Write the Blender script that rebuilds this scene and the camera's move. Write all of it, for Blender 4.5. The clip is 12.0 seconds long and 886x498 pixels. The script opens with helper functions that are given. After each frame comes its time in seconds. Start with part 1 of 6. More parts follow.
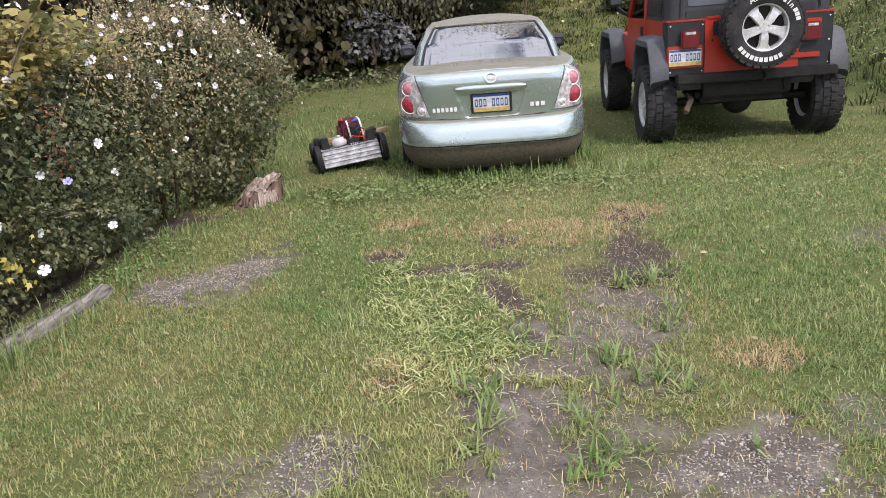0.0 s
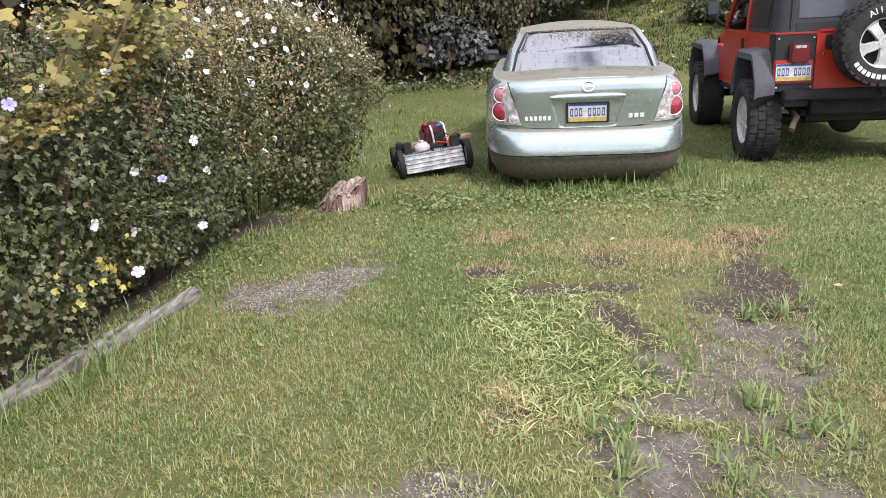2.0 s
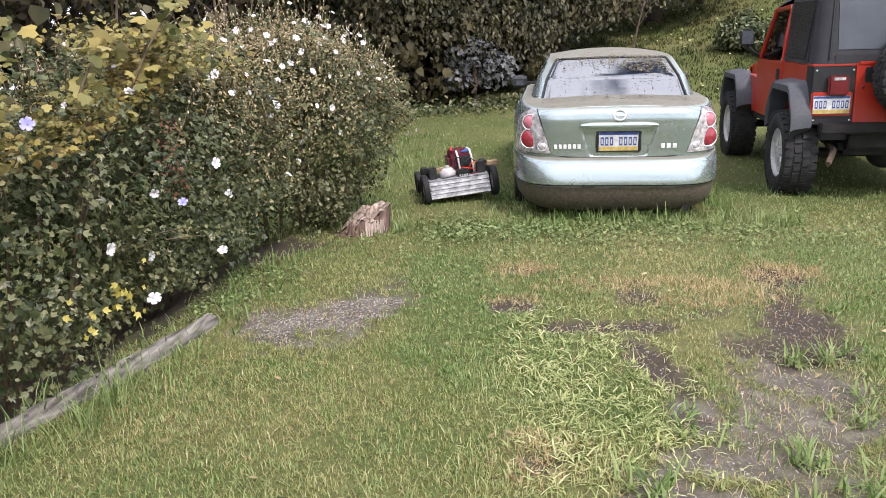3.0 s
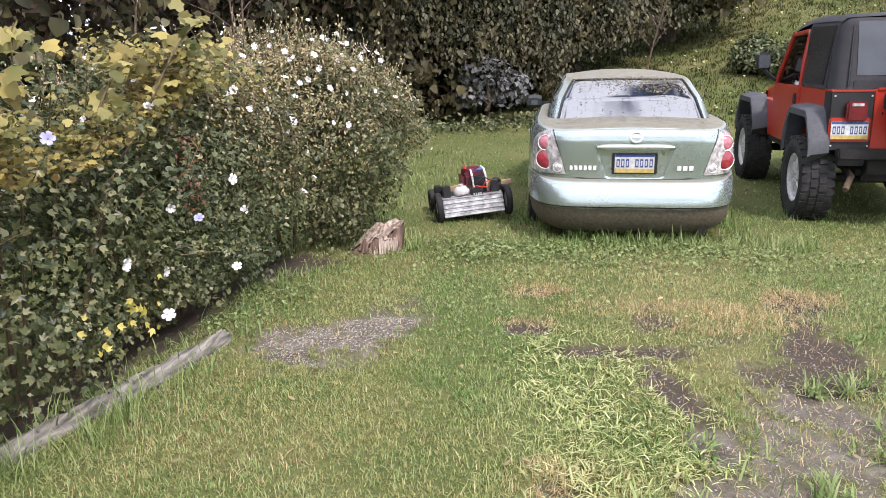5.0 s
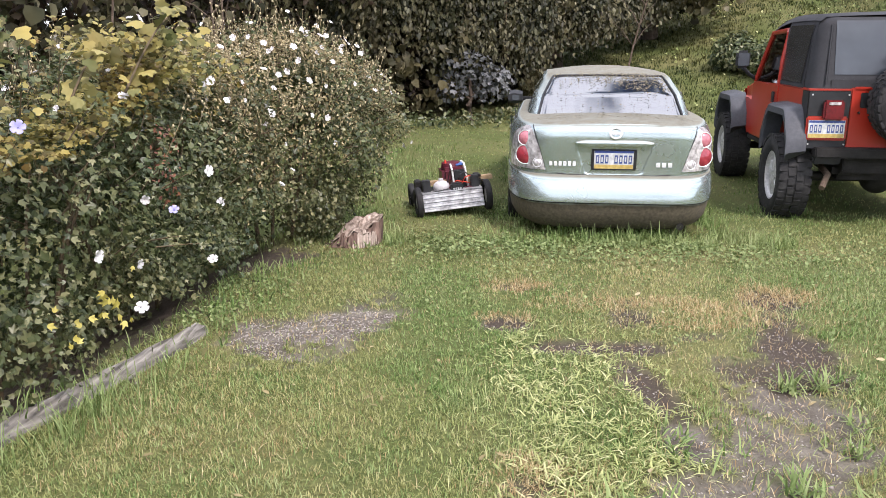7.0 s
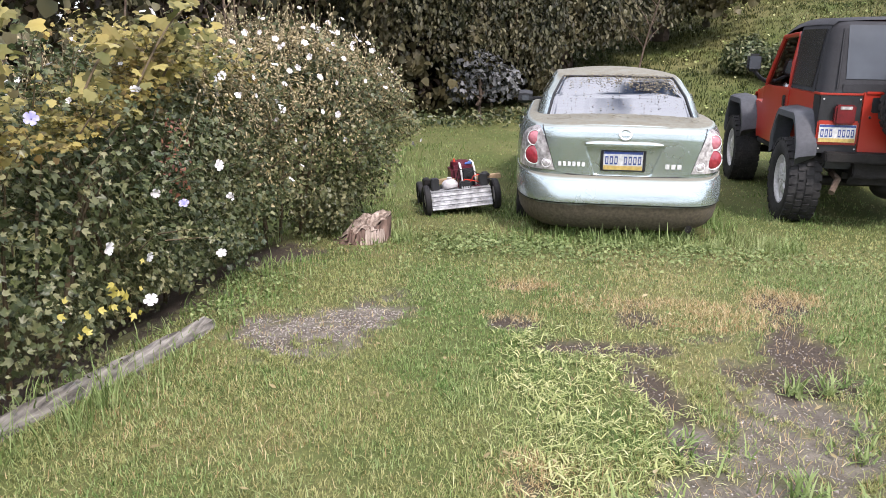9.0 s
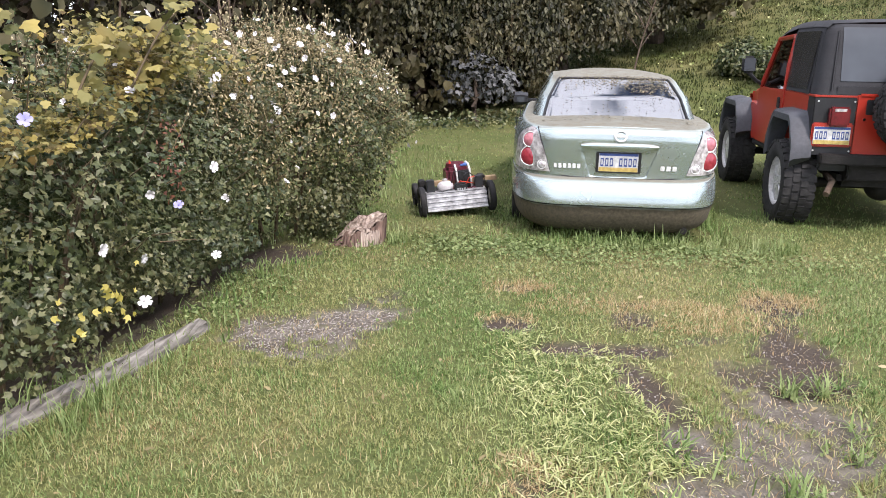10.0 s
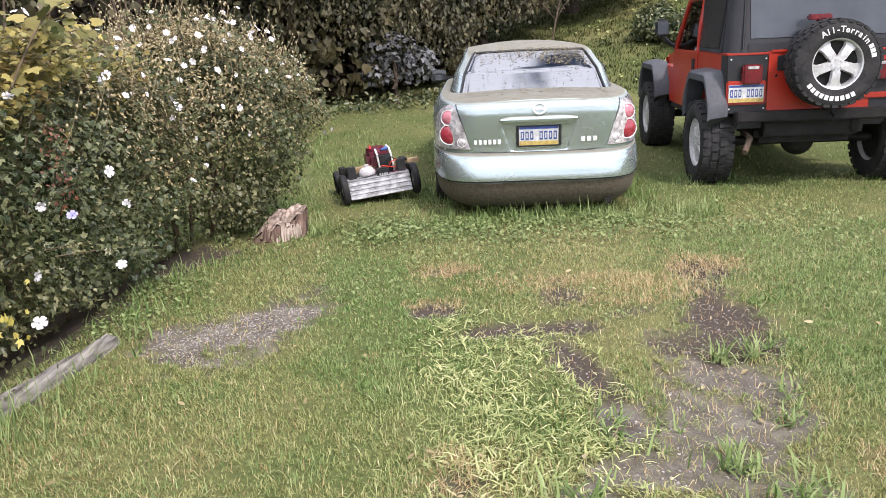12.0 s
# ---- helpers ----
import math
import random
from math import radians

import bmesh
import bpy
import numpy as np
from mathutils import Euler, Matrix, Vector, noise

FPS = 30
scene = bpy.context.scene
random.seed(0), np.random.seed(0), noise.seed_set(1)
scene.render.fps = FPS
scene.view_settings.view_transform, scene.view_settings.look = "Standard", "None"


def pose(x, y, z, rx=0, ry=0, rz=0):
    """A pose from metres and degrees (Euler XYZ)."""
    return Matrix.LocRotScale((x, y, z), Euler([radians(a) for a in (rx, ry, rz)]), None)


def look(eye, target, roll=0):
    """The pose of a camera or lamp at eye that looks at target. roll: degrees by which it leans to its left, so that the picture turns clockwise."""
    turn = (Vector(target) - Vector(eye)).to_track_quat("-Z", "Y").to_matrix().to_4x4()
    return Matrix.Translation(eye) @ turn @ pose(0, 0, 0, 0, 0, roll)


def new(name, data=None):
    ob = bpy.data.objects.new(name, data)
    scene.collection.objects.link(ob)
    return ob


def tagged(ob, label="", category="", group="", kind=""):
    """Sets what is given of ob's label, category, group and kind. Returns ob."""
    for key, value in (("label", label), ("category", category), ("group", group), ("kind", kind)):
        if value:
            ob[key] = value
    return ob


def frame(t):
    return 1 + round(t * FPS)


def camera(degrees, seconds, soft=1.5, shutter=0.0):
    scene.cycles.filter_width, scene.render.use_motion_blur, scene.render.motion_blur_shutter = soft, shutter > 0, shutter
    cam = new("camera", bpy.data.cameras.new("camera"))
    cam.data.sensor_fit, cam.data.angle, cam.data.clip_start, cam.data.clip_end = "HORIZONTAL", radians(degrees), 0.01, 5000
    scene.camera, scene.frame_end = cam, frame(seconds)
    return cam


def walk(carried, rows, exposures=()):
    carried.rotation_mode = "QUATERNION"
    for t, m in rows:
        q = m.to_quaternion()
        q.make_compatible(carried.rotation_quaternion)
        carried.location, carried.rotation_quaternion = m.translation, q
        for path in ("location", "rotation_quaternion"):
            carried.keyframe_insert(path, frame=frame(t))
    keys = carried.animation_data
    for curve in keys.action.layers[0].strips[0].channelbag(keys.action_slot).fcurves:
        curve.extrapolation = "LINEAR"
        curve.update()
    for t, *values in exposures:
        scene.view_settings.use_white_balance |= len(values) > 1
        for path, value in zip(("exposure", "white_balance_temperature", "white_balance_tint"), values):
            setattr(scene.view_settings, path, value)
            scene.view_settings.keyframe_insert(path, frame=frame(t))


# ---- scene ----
cam = camera(57.3, 12.0, soft=0.75)
PATH = [
    (0, (-0.169, -7.11, 1.713), (-0.263, -5.204, 1.114), -4.5),
    (0.5, (-0.291, -7.081, 1.698), (-0.452, -5.15, 1.2), -2.3),
    (1, (-0.347, -7.046, 1.688), (-0.401, -5.121, 1.146), -1.3),
    (1.5, (-0.406, -7.007, 1.666), (-0.374, -5.12, 1.004), 0.2),
    (1.8, (-0.478, -6.913, 1.658), (-0.612, -5.02, 1.027), -1.3),
    (2, (-0.482, -6.839, 1.698), (-0.699, -4.936, 1.12), -2.9),
    (2.5, (-0.499, -6.722, 1.697), (-0.811, -4.828, 1.135), -2.3),
    (3, (-0.538, -6.676, 1.704), (-0.802, -4.764, 1.18), -1.8),
    (5, (-0.585, -6.645, 1.725), (-0.869, -4.726, 1.238), -0.8),
    (5.5, (-0.58, -6.626, 1.717), (-0.828, -4.707, 1.212), -1.0),
    (6, (-0.57, -6.619, 1.72), (-0.794, -4.697, 1.214), -0.7),
    (6.5, (-0.564, -6.623, 1.718), (-0.796, -4.7, 1.22), -0.4),
    (8.5, (-0.575, -6.641, 1.711), (-0.82, -4.72, 1.21), 0.8),
    (9, (-0.572, -6.638, 1.712), (-0.827, -4.719, 1.211), 0.8),
    (9.5, (-0.567, -6.632, 1.712), (-0.815, -4.712, 1.214), 0.6),
    (10, (-0.573, -6.633, 1.711), (-0.817, -4.711, 1.214), 0.9),
    (10.5, (-0.578, -6.634, 1.703), (-0.831, -4.719, 1.188), 1.1),
    (11, (-0.585, -6.628, 1.702), (-0.804, -4.708, 1.188), 1.6),
    (11.5, (-0.572, -6.603, 1.686), (-0.674, -4.689, 1.116), 1.6),
    (12, (-0.487, -6.467, 1.695), (-0.581, -4.544, 1.153), -2.6),
]
walk(cam, [(t, look(eye, target, roll)) for t, eye, target, roll in PATH],
     [(0, 0.02, 6400, 22), (0.8, 0.24, 6400, 22), (3, 0.24, 6400, 22), (5, 0.38, 6400, 22), (12, 0.38, 6400, 22)])

# ---------------------------------------------------------------- light
SUN_EL, SUN_ROT = radians(48), radians(200)
world = bpy.data.worlds.new("overcast_sky")
scene.world = world
world.use_nodes = True
wn, wl = world.node_tree.nodes, world.node_tree.links
wn.clear()
w_out = wn.new("ShaderNodeOutputWorld")
w_bg = wn.new("ShaderNodeBackground")
w_sky = wn.new("ShaderNodeTexSky")
w_sky.sky_type, w_sky.sun_disc = "NISHITA", False
w_sky.sun_elevation, w_sky.sun_rotation = SUN_EL, SUN_ROT
w_sky.air_density, w_sky.dust_density = 1.0, 2.0
w_tc = wn.new("ShaderNodeTexCoord")
w_noise = wn.new("ShaderNodeTexNoise")
w_noise.inputs["Scale"].default_value, w_noise.inputs["Detail"].default_value = 7.0, 7
w_ramp = wn.new("ShaderNodeValToRGB")
w_ramp.color_ramp.elements[0].position, w_ramp.color_ramp.elements[1].position = 0.38, 0.50
w_mix = wn.new("ShaderNodeMix")
w_mix.data_type = "RGBA"
w_mix.inputs[7].default_value = (14.2, 15.4, 16.6, 1)
wl.new(w_tc.outputs["Generated"], w_noise.inputs["Vector"])
wl.new(w_noise.outputs["Fac"], w_ramp.inputs["Fac"])
wl.new(w_ramp.outputs["Color"], w_mix.inputs[0])
wl.new(w_sky.outputs["Color"], w_mix.inputs[6])
wl.new(w_mix.outputs[2], w_bg.inputs["Color"])
w_bg.inputs["Strength"].default_value = 0.12
wl.new(w_bg.outputs["Background"], w_out.inputs["Surface"])
sun_data = bpy.data.lights.new("sun", "SUN")
sun_data.energy, sun_data.angle, sun_data.color = 3.5, radians(9), (1.0, 0.95, 0.86)
sun = new("sun", sun_data)
sun.matrix_world = look((0, 0, 0), (-0.45, 0.62, -0.95)) @ Matrix()
sun.location = (4, -6, 12)

# ---------------------------------------------------------------- materials


def ramp(nodes, links, src, stops):
    r = nodes.new("ShaderNodeValToRGB")
    while len(r.color_ramp.elements) < len(stops):
        r.color_ramp.elements.new(0.5)
    for e, (p, c) in zip(r.color_ramp.elements, stops):
        e.position, e.color = p, (*c, 1)
    links.new(src, r.inputs["Fac"])
    return r.outputs["Color"]


def noise_tex(nodes, links, scale, detail=4, rough=0.55, coord="Object"):
    tc = nodes.new("ShaderNodeTexCoord")
    n = nodes.new("ShaderNodeTexNoise")
    n.inputs["Scale"].default_value, n.inputs["Detail"].default_value, n.inputs["Roughness"].default_value = scale, detail, rough
    links.new(tc.outputs[coord], n.inputs["Vector"])
    return n.outputs["Fac"]


def mixed(nodes, links, fac, a, b, how="MIX"):
    m = nodes.new("ShaderNodeMix")
    m.data_type, m.blend_type = "RGBA", how
    for sock, v in ((m.inputs[0], fac), (m.inputs[6], a), (m.inputs[7], b)):
        if isinstance(v, bpy.types.NodeSocket):
            links.new(v, sock)
        else:
            sock.default_value = v if isinstance(v, (int, float)) else (*v, 1)
    return m.outputs[2]


def calc(nodes, links, op, a, b):
    m = nodes.new("ShaderNodeMath")
    m.operation, m.use_clamp = op, True
    for sock, v in ((m.inputs[0], a), (m.inputs[1], b)):
        if isinstance(v, bpy.types.NodeSocket):
            links.new(v, sock)
        else:
            sock.default_value = v
    return m.outputs[0]


def material(name, rough=0.6, metal=0.0, spec=0.5):
    m = bpy.data.materials.new(name)
    m.use_nodes = True
    b = m.node_tree.nodes["Principled BSDF"]
    b.inputs["Roughness"].default_value, b.inputs["Metallic"].default_value = rough, metal
    b.inputs["Specular IOR Level"].default_value = spec
    return m, m.node_tree.nodes, m.node_tree.links, b


def surface(name, dark, light, scale=6, rough=0.6, metal=0.0, bump=0.0, bump_scale=60, fine=40, coat=0.0, spec=0.5):
    """Two-scale noise between two colours, with fine relief."""
    m, n, l, b = material(name, rough, metal, spec)
    big = ramp(n, l, noise_tex(n, l, scale), ((0.3, dark), (0.7, light)))
    small = ramp(n, l, noise_tex(n, l, fine, 3), ((0.3, (0.72, 0.72, 0.72)), (0.75, (1.12, 1.12, 1.12))))
    l.new(mixed(n, l, 0.8, big, small, "MULTIPLY"), b.inputs["Base Color"])
    if bump:
        bp = n.new("ShaderNodeBump")
        bp.inputs["Strength"].default_value, bp.inputs["Distance"].default_value = bump, 0.01
        l.new(noise_tex(n, l, bump_scale, 5), bp.inputs["Height"])
        l.new(bp.outputs["Normal"], b.inputs["Normal"])
    if coat:
        b.inputs["Coat Weight"].default_value, b.inputs["Coat Roughness"].default_value = coat, 0.08
    return m


def foliage(name, stops, patch=1.2, patch_colors=None, rough=0.5, through_light=0.3, spec=0.3):
    """Leaf colour per leaf, drifting over the plant; some light passes through."""
    m, n, l, b = material(name, rough, 0, spec)
    geo = n.new("ShaderNodeNewGeometry")
    col = ramp(n, l, geo.outputs["Random Per Island"], stops)
    if patch_colors:
        fac = ramp(n, l, noise_tex(n, l, patch, 3), ((0.38, (0, 0, 0)), (0.64, (1, 1, 1))))
        other = ramp(n, l, geo.outputs["Random Per Island"], patch_colors)
        col = mixed(n, l, fac, col, other)
    l.new(col, b.inputs["Base Color"])
    tr = n.new("ShaderNodeBsdfTranslucent")
    l.new(col, tr.inputs["Color"])
    mx = n.new("ShaderNodeMixShader")
    mx.inputs[0].default_value = through_light
    l.new(b.outputs[0], mx.inputs[1])
    l.new(tr.outputs[0], mx.inputs[2])
    l.new(mx.outputs[0], n["Material Output"].inputs["Surface"])
    return m


def glass_sheet(name, tint, gloss=1.5):
    m = bpy.data.materials.new(name)
    m.use_nodes = True
    n, l = m.node_tree.nodes, m.node_tree.links
    n.clear()
    out, mx = n.new("ShaderNodeOutputMaterial"), n.new("ShaderNodeMixShader")
    tr, gl, fr = n.new("ShaderNodeBsdfTransparent"), n.new("ShaderNodeBsdfGlossy"), n.new("ShaderNodeFresnel")
    tr.inputs["Color"].default_value = (*tint, 1)
    gl.inputs["Roughness"].default_value = 0.03
    fr.inputs["IOR"].default_value = gloss
    for a, c in ((fr.outputs[0], mx.inputs[0]), (tr.outputs[0], mx.inputs[1]), (gl.outputs[0], mx.inputs[2]), (mx.outputs[0], out.inputs["Surface"])):
        l.new(a, c)
    return m


def dusty_paint(name, color, dust, rough=0.35, metal=0.4, amount=0.9, mud_shade=0.0):
    """Car paint with dust and dead leaf dirt that has settled on the faces that look up."""
    m, n, l, b = material(name, rough, metal)
    geo, sep = n.new("ShaderNodeNewGeometry"), n.new("ShaderNodeSeparateXYZ")
    l.new(geo.outputs["Normal"], sep.inputs[0])
    up = ramp(n, l, sep.outputs["Z"], ((0.72, (0, 0, 0)), (0.93, (1, 1, 1))))
    spots = ramp(n, l, noise_tex(n, l, 14, 6, 0.7), ((0.30, (0.8, 0.8, 0.8)), (0.62, (1, 1, 1))))
    fac = calc(n, l, "MULTIPLY", up, spots)
    fac = calc(n, l, "MULTIPLY", fac, amount)
    film = ramp(n, l, noise_tex(n, l, 3, 5), ((0.35, (0.02, 0.02, 0.02)), (0.75, (0.07, 0.07, 0.07))))
    fac = calc(n, l, "MAXIMUM", fac, film)
    if mud_shade:
        # mud film plus painted shade up to the bumper's groove, with an uneven edge
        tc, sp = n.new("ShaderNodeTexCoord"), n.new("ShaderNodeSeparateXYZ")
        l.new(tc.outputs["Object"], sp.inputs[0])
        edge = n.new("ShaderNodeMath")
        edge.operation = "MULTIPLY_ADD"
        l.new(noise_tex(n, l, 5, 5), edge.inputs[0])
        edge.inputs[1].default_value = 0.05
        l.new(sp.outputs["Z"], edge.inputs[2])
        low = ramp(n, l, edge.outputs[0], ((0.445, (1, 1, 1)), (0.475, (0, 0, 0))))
        fac = calc(n, l, "MAXIMUM", fac, calc(n, l, "MULTIPLY", low, mud_shade))
    grain = ramp(n, l, noise_tex(n, l, 120, 4), ((0.3, [c * 0.6 for c in dust]), (0.7, [c * 1.25 for c in dust])))
    if mud_shade:
        mud_tone = ramp(n, l, noise_tex(n, l, 40, 5), ((0.3, (0.055, 0.042, 0.024)), (0.7, (0.125, 0.10, 0.062))))
        grain = mixed(n, l, low, grain, mud_tone)
    l.new(mixed(n, l, fac, color, grain), b.inputs["Base Color"])
    l.new(calc(n, l, "ADD", fac, rough), b.inputs["Roughness"])
    inv = n.new("ShaderNodeMath")
    inv.operation, inv.use_clamp = "MULTIPLY_ADD", True
    l.new(fac, inv.inputs[0])
    inv.inputs[1].default_value, inv.inputs[2].default_value = -metal, metal
    l.new(inv.outputs[0], b.inputs["Metallic"])
    return m


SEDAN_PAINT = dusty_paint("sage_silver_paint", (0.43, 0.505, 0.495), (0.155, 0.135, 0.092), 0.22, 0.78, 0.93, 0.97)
JEEP_PAINT = dusty_paint("red_paint", (0.34, 0.024, 0.012), (0.18, 0.085, 0.05), 0.28, 0.0, 0.3)
BLACK_PLASTIC = surface("black_plastic", (0.008, 0.0085, 0.010), (0.017, 0.018, 0.020), 8, 0.5, bump=0.1)
GREY_PLASTIC = surface("grey_plastic", (0.042, 0.045, 0.053), (0.068, 0.072, 0.082), 7, 0.6, bump=0.15, bump_scale=200)
RUBBER = surface("tyre_rubber", (0.016, 0.016, 0.017), (0.040, 0.039, 0.038), 10, 0.8, bump=0.3, bump_scale=90, spec=0.25)
CANVAS = surface("black_canvas", (0.013, 0.0135, 0.016), (0.030, 0.031, 0.035), 3, 0.8, bump=0.3, bump_scale=12)
VINYL = surface("vinyl_window", (0.045, 0.052, 0.060), (0.068, 0.077, 0.087), 1.2, 0.2, fine=3, spec=0.5)
DARK_VINYL = surface("dark_vinyl_window", (0.018, 0.019, 0.021), (0.032, 0.033, 0.036), 3, 0.25, spec=0.6)
ALLOY = surface("alloy", (0.52, 0.52, 0.52), (0.70, 0.70, 0.69), 9, 0.34, 0.35)
CHROME = surface("chrome", (0.75, 0.76, 0.77), (0.85, 0.86, 0.87), 9, 0.16, 1.0)
STEEL = surface("dark_steel", (0.012, 0.011, 0.011), (0.026, 0.024, 0.022), 9, 0.65, 0.2, bump=0.3, spec=0.3)
RUST = surface("rusty_steel", (0.07, 0.045, 0.03), (0.20, 0.15, 0.11), 14, 0.8, 0.3, bump=0.4)
RED_LENS = surface("red_lens", (0.25, 0.022, 0.035), (0.34, 0.04, 0.055), 20, 0.18, coat=0.6)
PINK_LENS = surface("pale_red_lens", (0.42, 0.13, 0.16), (0.54, 0.20, 0.23), 20, 0.2, coat=0.6)
CLEAR_LENS = surface("clear_lamp_lens", (0.22, 0.20, 0.20), (0.86, 0.83, 0.83), 22, 0.2, 0.15, coat=0.6)
BRIGHT_TRIM = surface("bright_trim", (0.72, 0.72, 0.72), (0.84, 0.84, 0.84), 20, 0.35, 0.3)
GLASS = glass_sheet("car_glass", (0.20, 0.225, 0.22), 2.1)
BACK_GLASS = glass_sheet("back_window_glass", (0.16, 0.18, 0.18), 4.4)
DARK_RED_LENS = surface("dark_red_lens", (0.10, 0.004, 0.008), (0.16, 0.007, 0.012), 20, 0.25, coat=0.2)
DARK_CLOTH = surface("dark_seat_cloth", (0.03, 0.03, 0.032), (0.06, 0.06, 0.06), 12, 0.9)
PLATE_WHITE = surface("plate_white", (0.50, 0.52, 0.52), (0.60, 0.61, 0.61), 20, 0.4)
PLATE_YELLOW = surface("plate_yellow", (0.46, 0.34, 0.10), (0.56, 0.42, 0.14), 20, 0.4)
PLATE_BLUE = surface("plate_blue", (0.03, 0.06, 0.20), (0.05, 0.08, 0.26), 20, 0.4)
WHITE_LETTERS = surface("white_letters", (0.62, 0.62, 0.6), (0.74, 0.74, 0.72), 20, 0.6)
TAN_WOOD = surface("tan_plank", (0.22, 0.15, 0.08), (0.42, 0.30, 0.17), 12, 0.75, bump=0.3)
BARK = surface("bark", (0.045, 0.032, 0.022), (0.13, 0.095, 0.07), 12, 0.9, bump=0.8)
STEM = surface("stem", (0.06, 0.045, 0.025), (0.14, 0.10, 0.05), 20, 0.85)
DRY_STEM = surface("dry_stem", (0.15, 0.12, 0.065), (0.32, 0.26, 0.15), 20, 0.85)
BUD = surface("dry_bud", (0.34, 0.28, 0.16), (0.52, 0.45, 0.28), 30, 0.8)
PETAL = surface("white_petal", (0.58, 0.56, 0.57), (0.72, 0.71, 0.70), 30, 0.6)
LILAC = surface("lilac_petal", (0.30, 0.29, 0.54), (0.40, 0.39, 0.66), 30, 0.6)
SHEET_METAL = surface("bare_sheet_metal", (0.17, 0.17, 0.17), (0.58, 0.59, 0.60), 18, 0.42, 0.4, bump=0.2)
MAROON = surface("maroon_enamel", (0.06, 0.008, 0.016), (0.14, 0.02, 0.034), 8, 0.35)
GREY_TANK = surface("grey_tank", (0.42, 0.40, 0.41), (0.56, 0.54, 0.54), 9, 0.5)
RED_PAINT = surface("bright_red_enamel", (0.6, 0.05, 0.03), (0.72, 0.08, 0.04), 10, 0.4)
BLUE_PAINT = surface("blue_enamel", (0.05, 0.12, 0.34), (0.09, 0.18, 0.45), 10, 0.4)
PEBBLE = foliage("pebble", ((0.0, (0.14, 0.12, 0.105)), (0.5, (0.30, 0.27, 0.24)), (1.0, (0.45, 0.42, 0.385))), through_light=0.0, rough=0.85)

# darker than the lawn: the trees' shade is put into the colour
SLOPE_GRASS = foliage("slope_grass", ((0.0, (0.018, 0.032, 0.007)), (0.6, (0.046, 0.068, 0.015)), (1.0, (0.095, 0.12, 0.032))), 0.6,
                      ((0.0, (0.04, 0.044, 0.013)), (0.6, (0.09, 0.094, 0.027)), (1.0, (0.17, 0.165, 0.055))), 0.5, 0.3)
LUSH_GRASS = foliage("lush_grass", ((0.0, (0.065, 0.125, 0.03)), (0.5, (0.15, 0.245, 0.065)), (1.0, (0.27, 0.365, 0.13))), 1.5,
                     ((0.0, (0.13, 0.17, 0.055)), (0.5, (0.26, 0.32, 0.12)), (1.0, (0.38, 0.425, 0.20))), 0.5, 0.35)
GRASS = foliage("lawn_grass", ((0.0, (0.155, 0.185, 0.06)), (0.5, (0.27, 0.30, 0.105)), (1.0, (0.385, 0.395, 0.175))), 0.8,
                ((0.0, (0.21, 0.22, 0.08)), (0.5, (0.34, 0.335, 0.135)), (1.0, (0.47, 0.43, 0.21))), 0.5, 0.35)
DRY_GRASS = foliage("dry_grass", ((0.0, (0.30, 0.19, 0.09)), (0.6, (0.48, 0.37, 0.19)), (1.0, (0.62, 0.54, 0.33))), through_light=0.25)
CUT_GRASS = foliage("cut_grass", ((0.0, (0.22, 0.28, 0.09)), (0.6, (0.40, 0.43, 0.17)), (1.0, (0.60, 0.60, 0.32))), through_light=0.3)
WEED_LEAF = foliage("weed_leaf", ((0.0, (0.11, 0.155, 0.05)), (0.6, (0.20, 0.26, 0.095)), (1.0, (0.32, 0.37, 0.16))), through_light=0.3)
SHRUB_LEAF = foliage("shrub_leaf", ((0.0, (0.026, 0.046, 0.018)), (0.6, (0.072, 0.104, 0.040)), (1.0, (0.22, 0.235, 0.115))), 0.7,
                     ((0.0, (0.055, 0.068, 0.027)), (0.6, (0.12, 0.13, 0.052)), (1.0, (0.27, 0.25, 0.125))), 0.38, 0.25, 0.45)
TAN_LEAF = foliage("tan_tip_leaf", ((0.0, (0.14, 0.12, 0.05)), (0.6, (0.32, 0.26, 0.13)), (1.0, (0.54, 0.45, 0.28))), through_light=0.3)
VINE_LEAF = foliage("yellowing_vine_leaf", ((0.0, (0.045, 0.06, 0.018)), (0.5, (0.15, 0.155, 0.05)), (1.0, (0.36, 0.32, 0.12))), 2.6,
                     ((0.0, (0.13, 0.075, 0.025)), (0.5, (0.27, 0.20, 0.055)), (1.0, (0.50, 0.40, 0.11))), through_light=0.35)
YELLOW_LEAF = foliage("yellow_leaf", ((0.0, (0.42, 0.36, 0.07)), (1.0, (0.62, 0.54, 0.16))), through_light=0.4)
RED_LEAF = foliage("russet_leaf", ((0.0, (0.11, 0.045, 0.03)), (1.0, (0.26, 0.11, 0.06))), through_light=0.3)
# dark and tan patch sets paint in shaded gaps and lit leaf clusters
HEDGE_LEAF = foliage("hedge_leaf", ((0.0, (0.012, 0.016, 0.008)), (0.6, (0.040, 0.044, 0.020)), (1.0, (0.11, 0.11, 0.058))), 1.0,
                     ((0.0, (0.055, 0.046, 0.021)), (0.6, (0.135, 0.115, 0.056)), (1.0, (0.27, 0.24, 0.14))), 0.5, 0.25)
# dark brown that paints the shade inside the crowns
DARK_CORE_LEAF = foliage("dark_core_leaf", ((0.0, (0.014, 0.009, 0.006)), (0.7, (0.040, 0.026, 0.017)), (1.0, (0.085, 0.060, 0.038))), through_light=0.1)
SILVER_LEAF = foliage("silvery_leaf", ((0.0, (0.06, 0.065, 0.06)), (1.0, (0.19, 0.195, 0.20))), through_light=0.15)
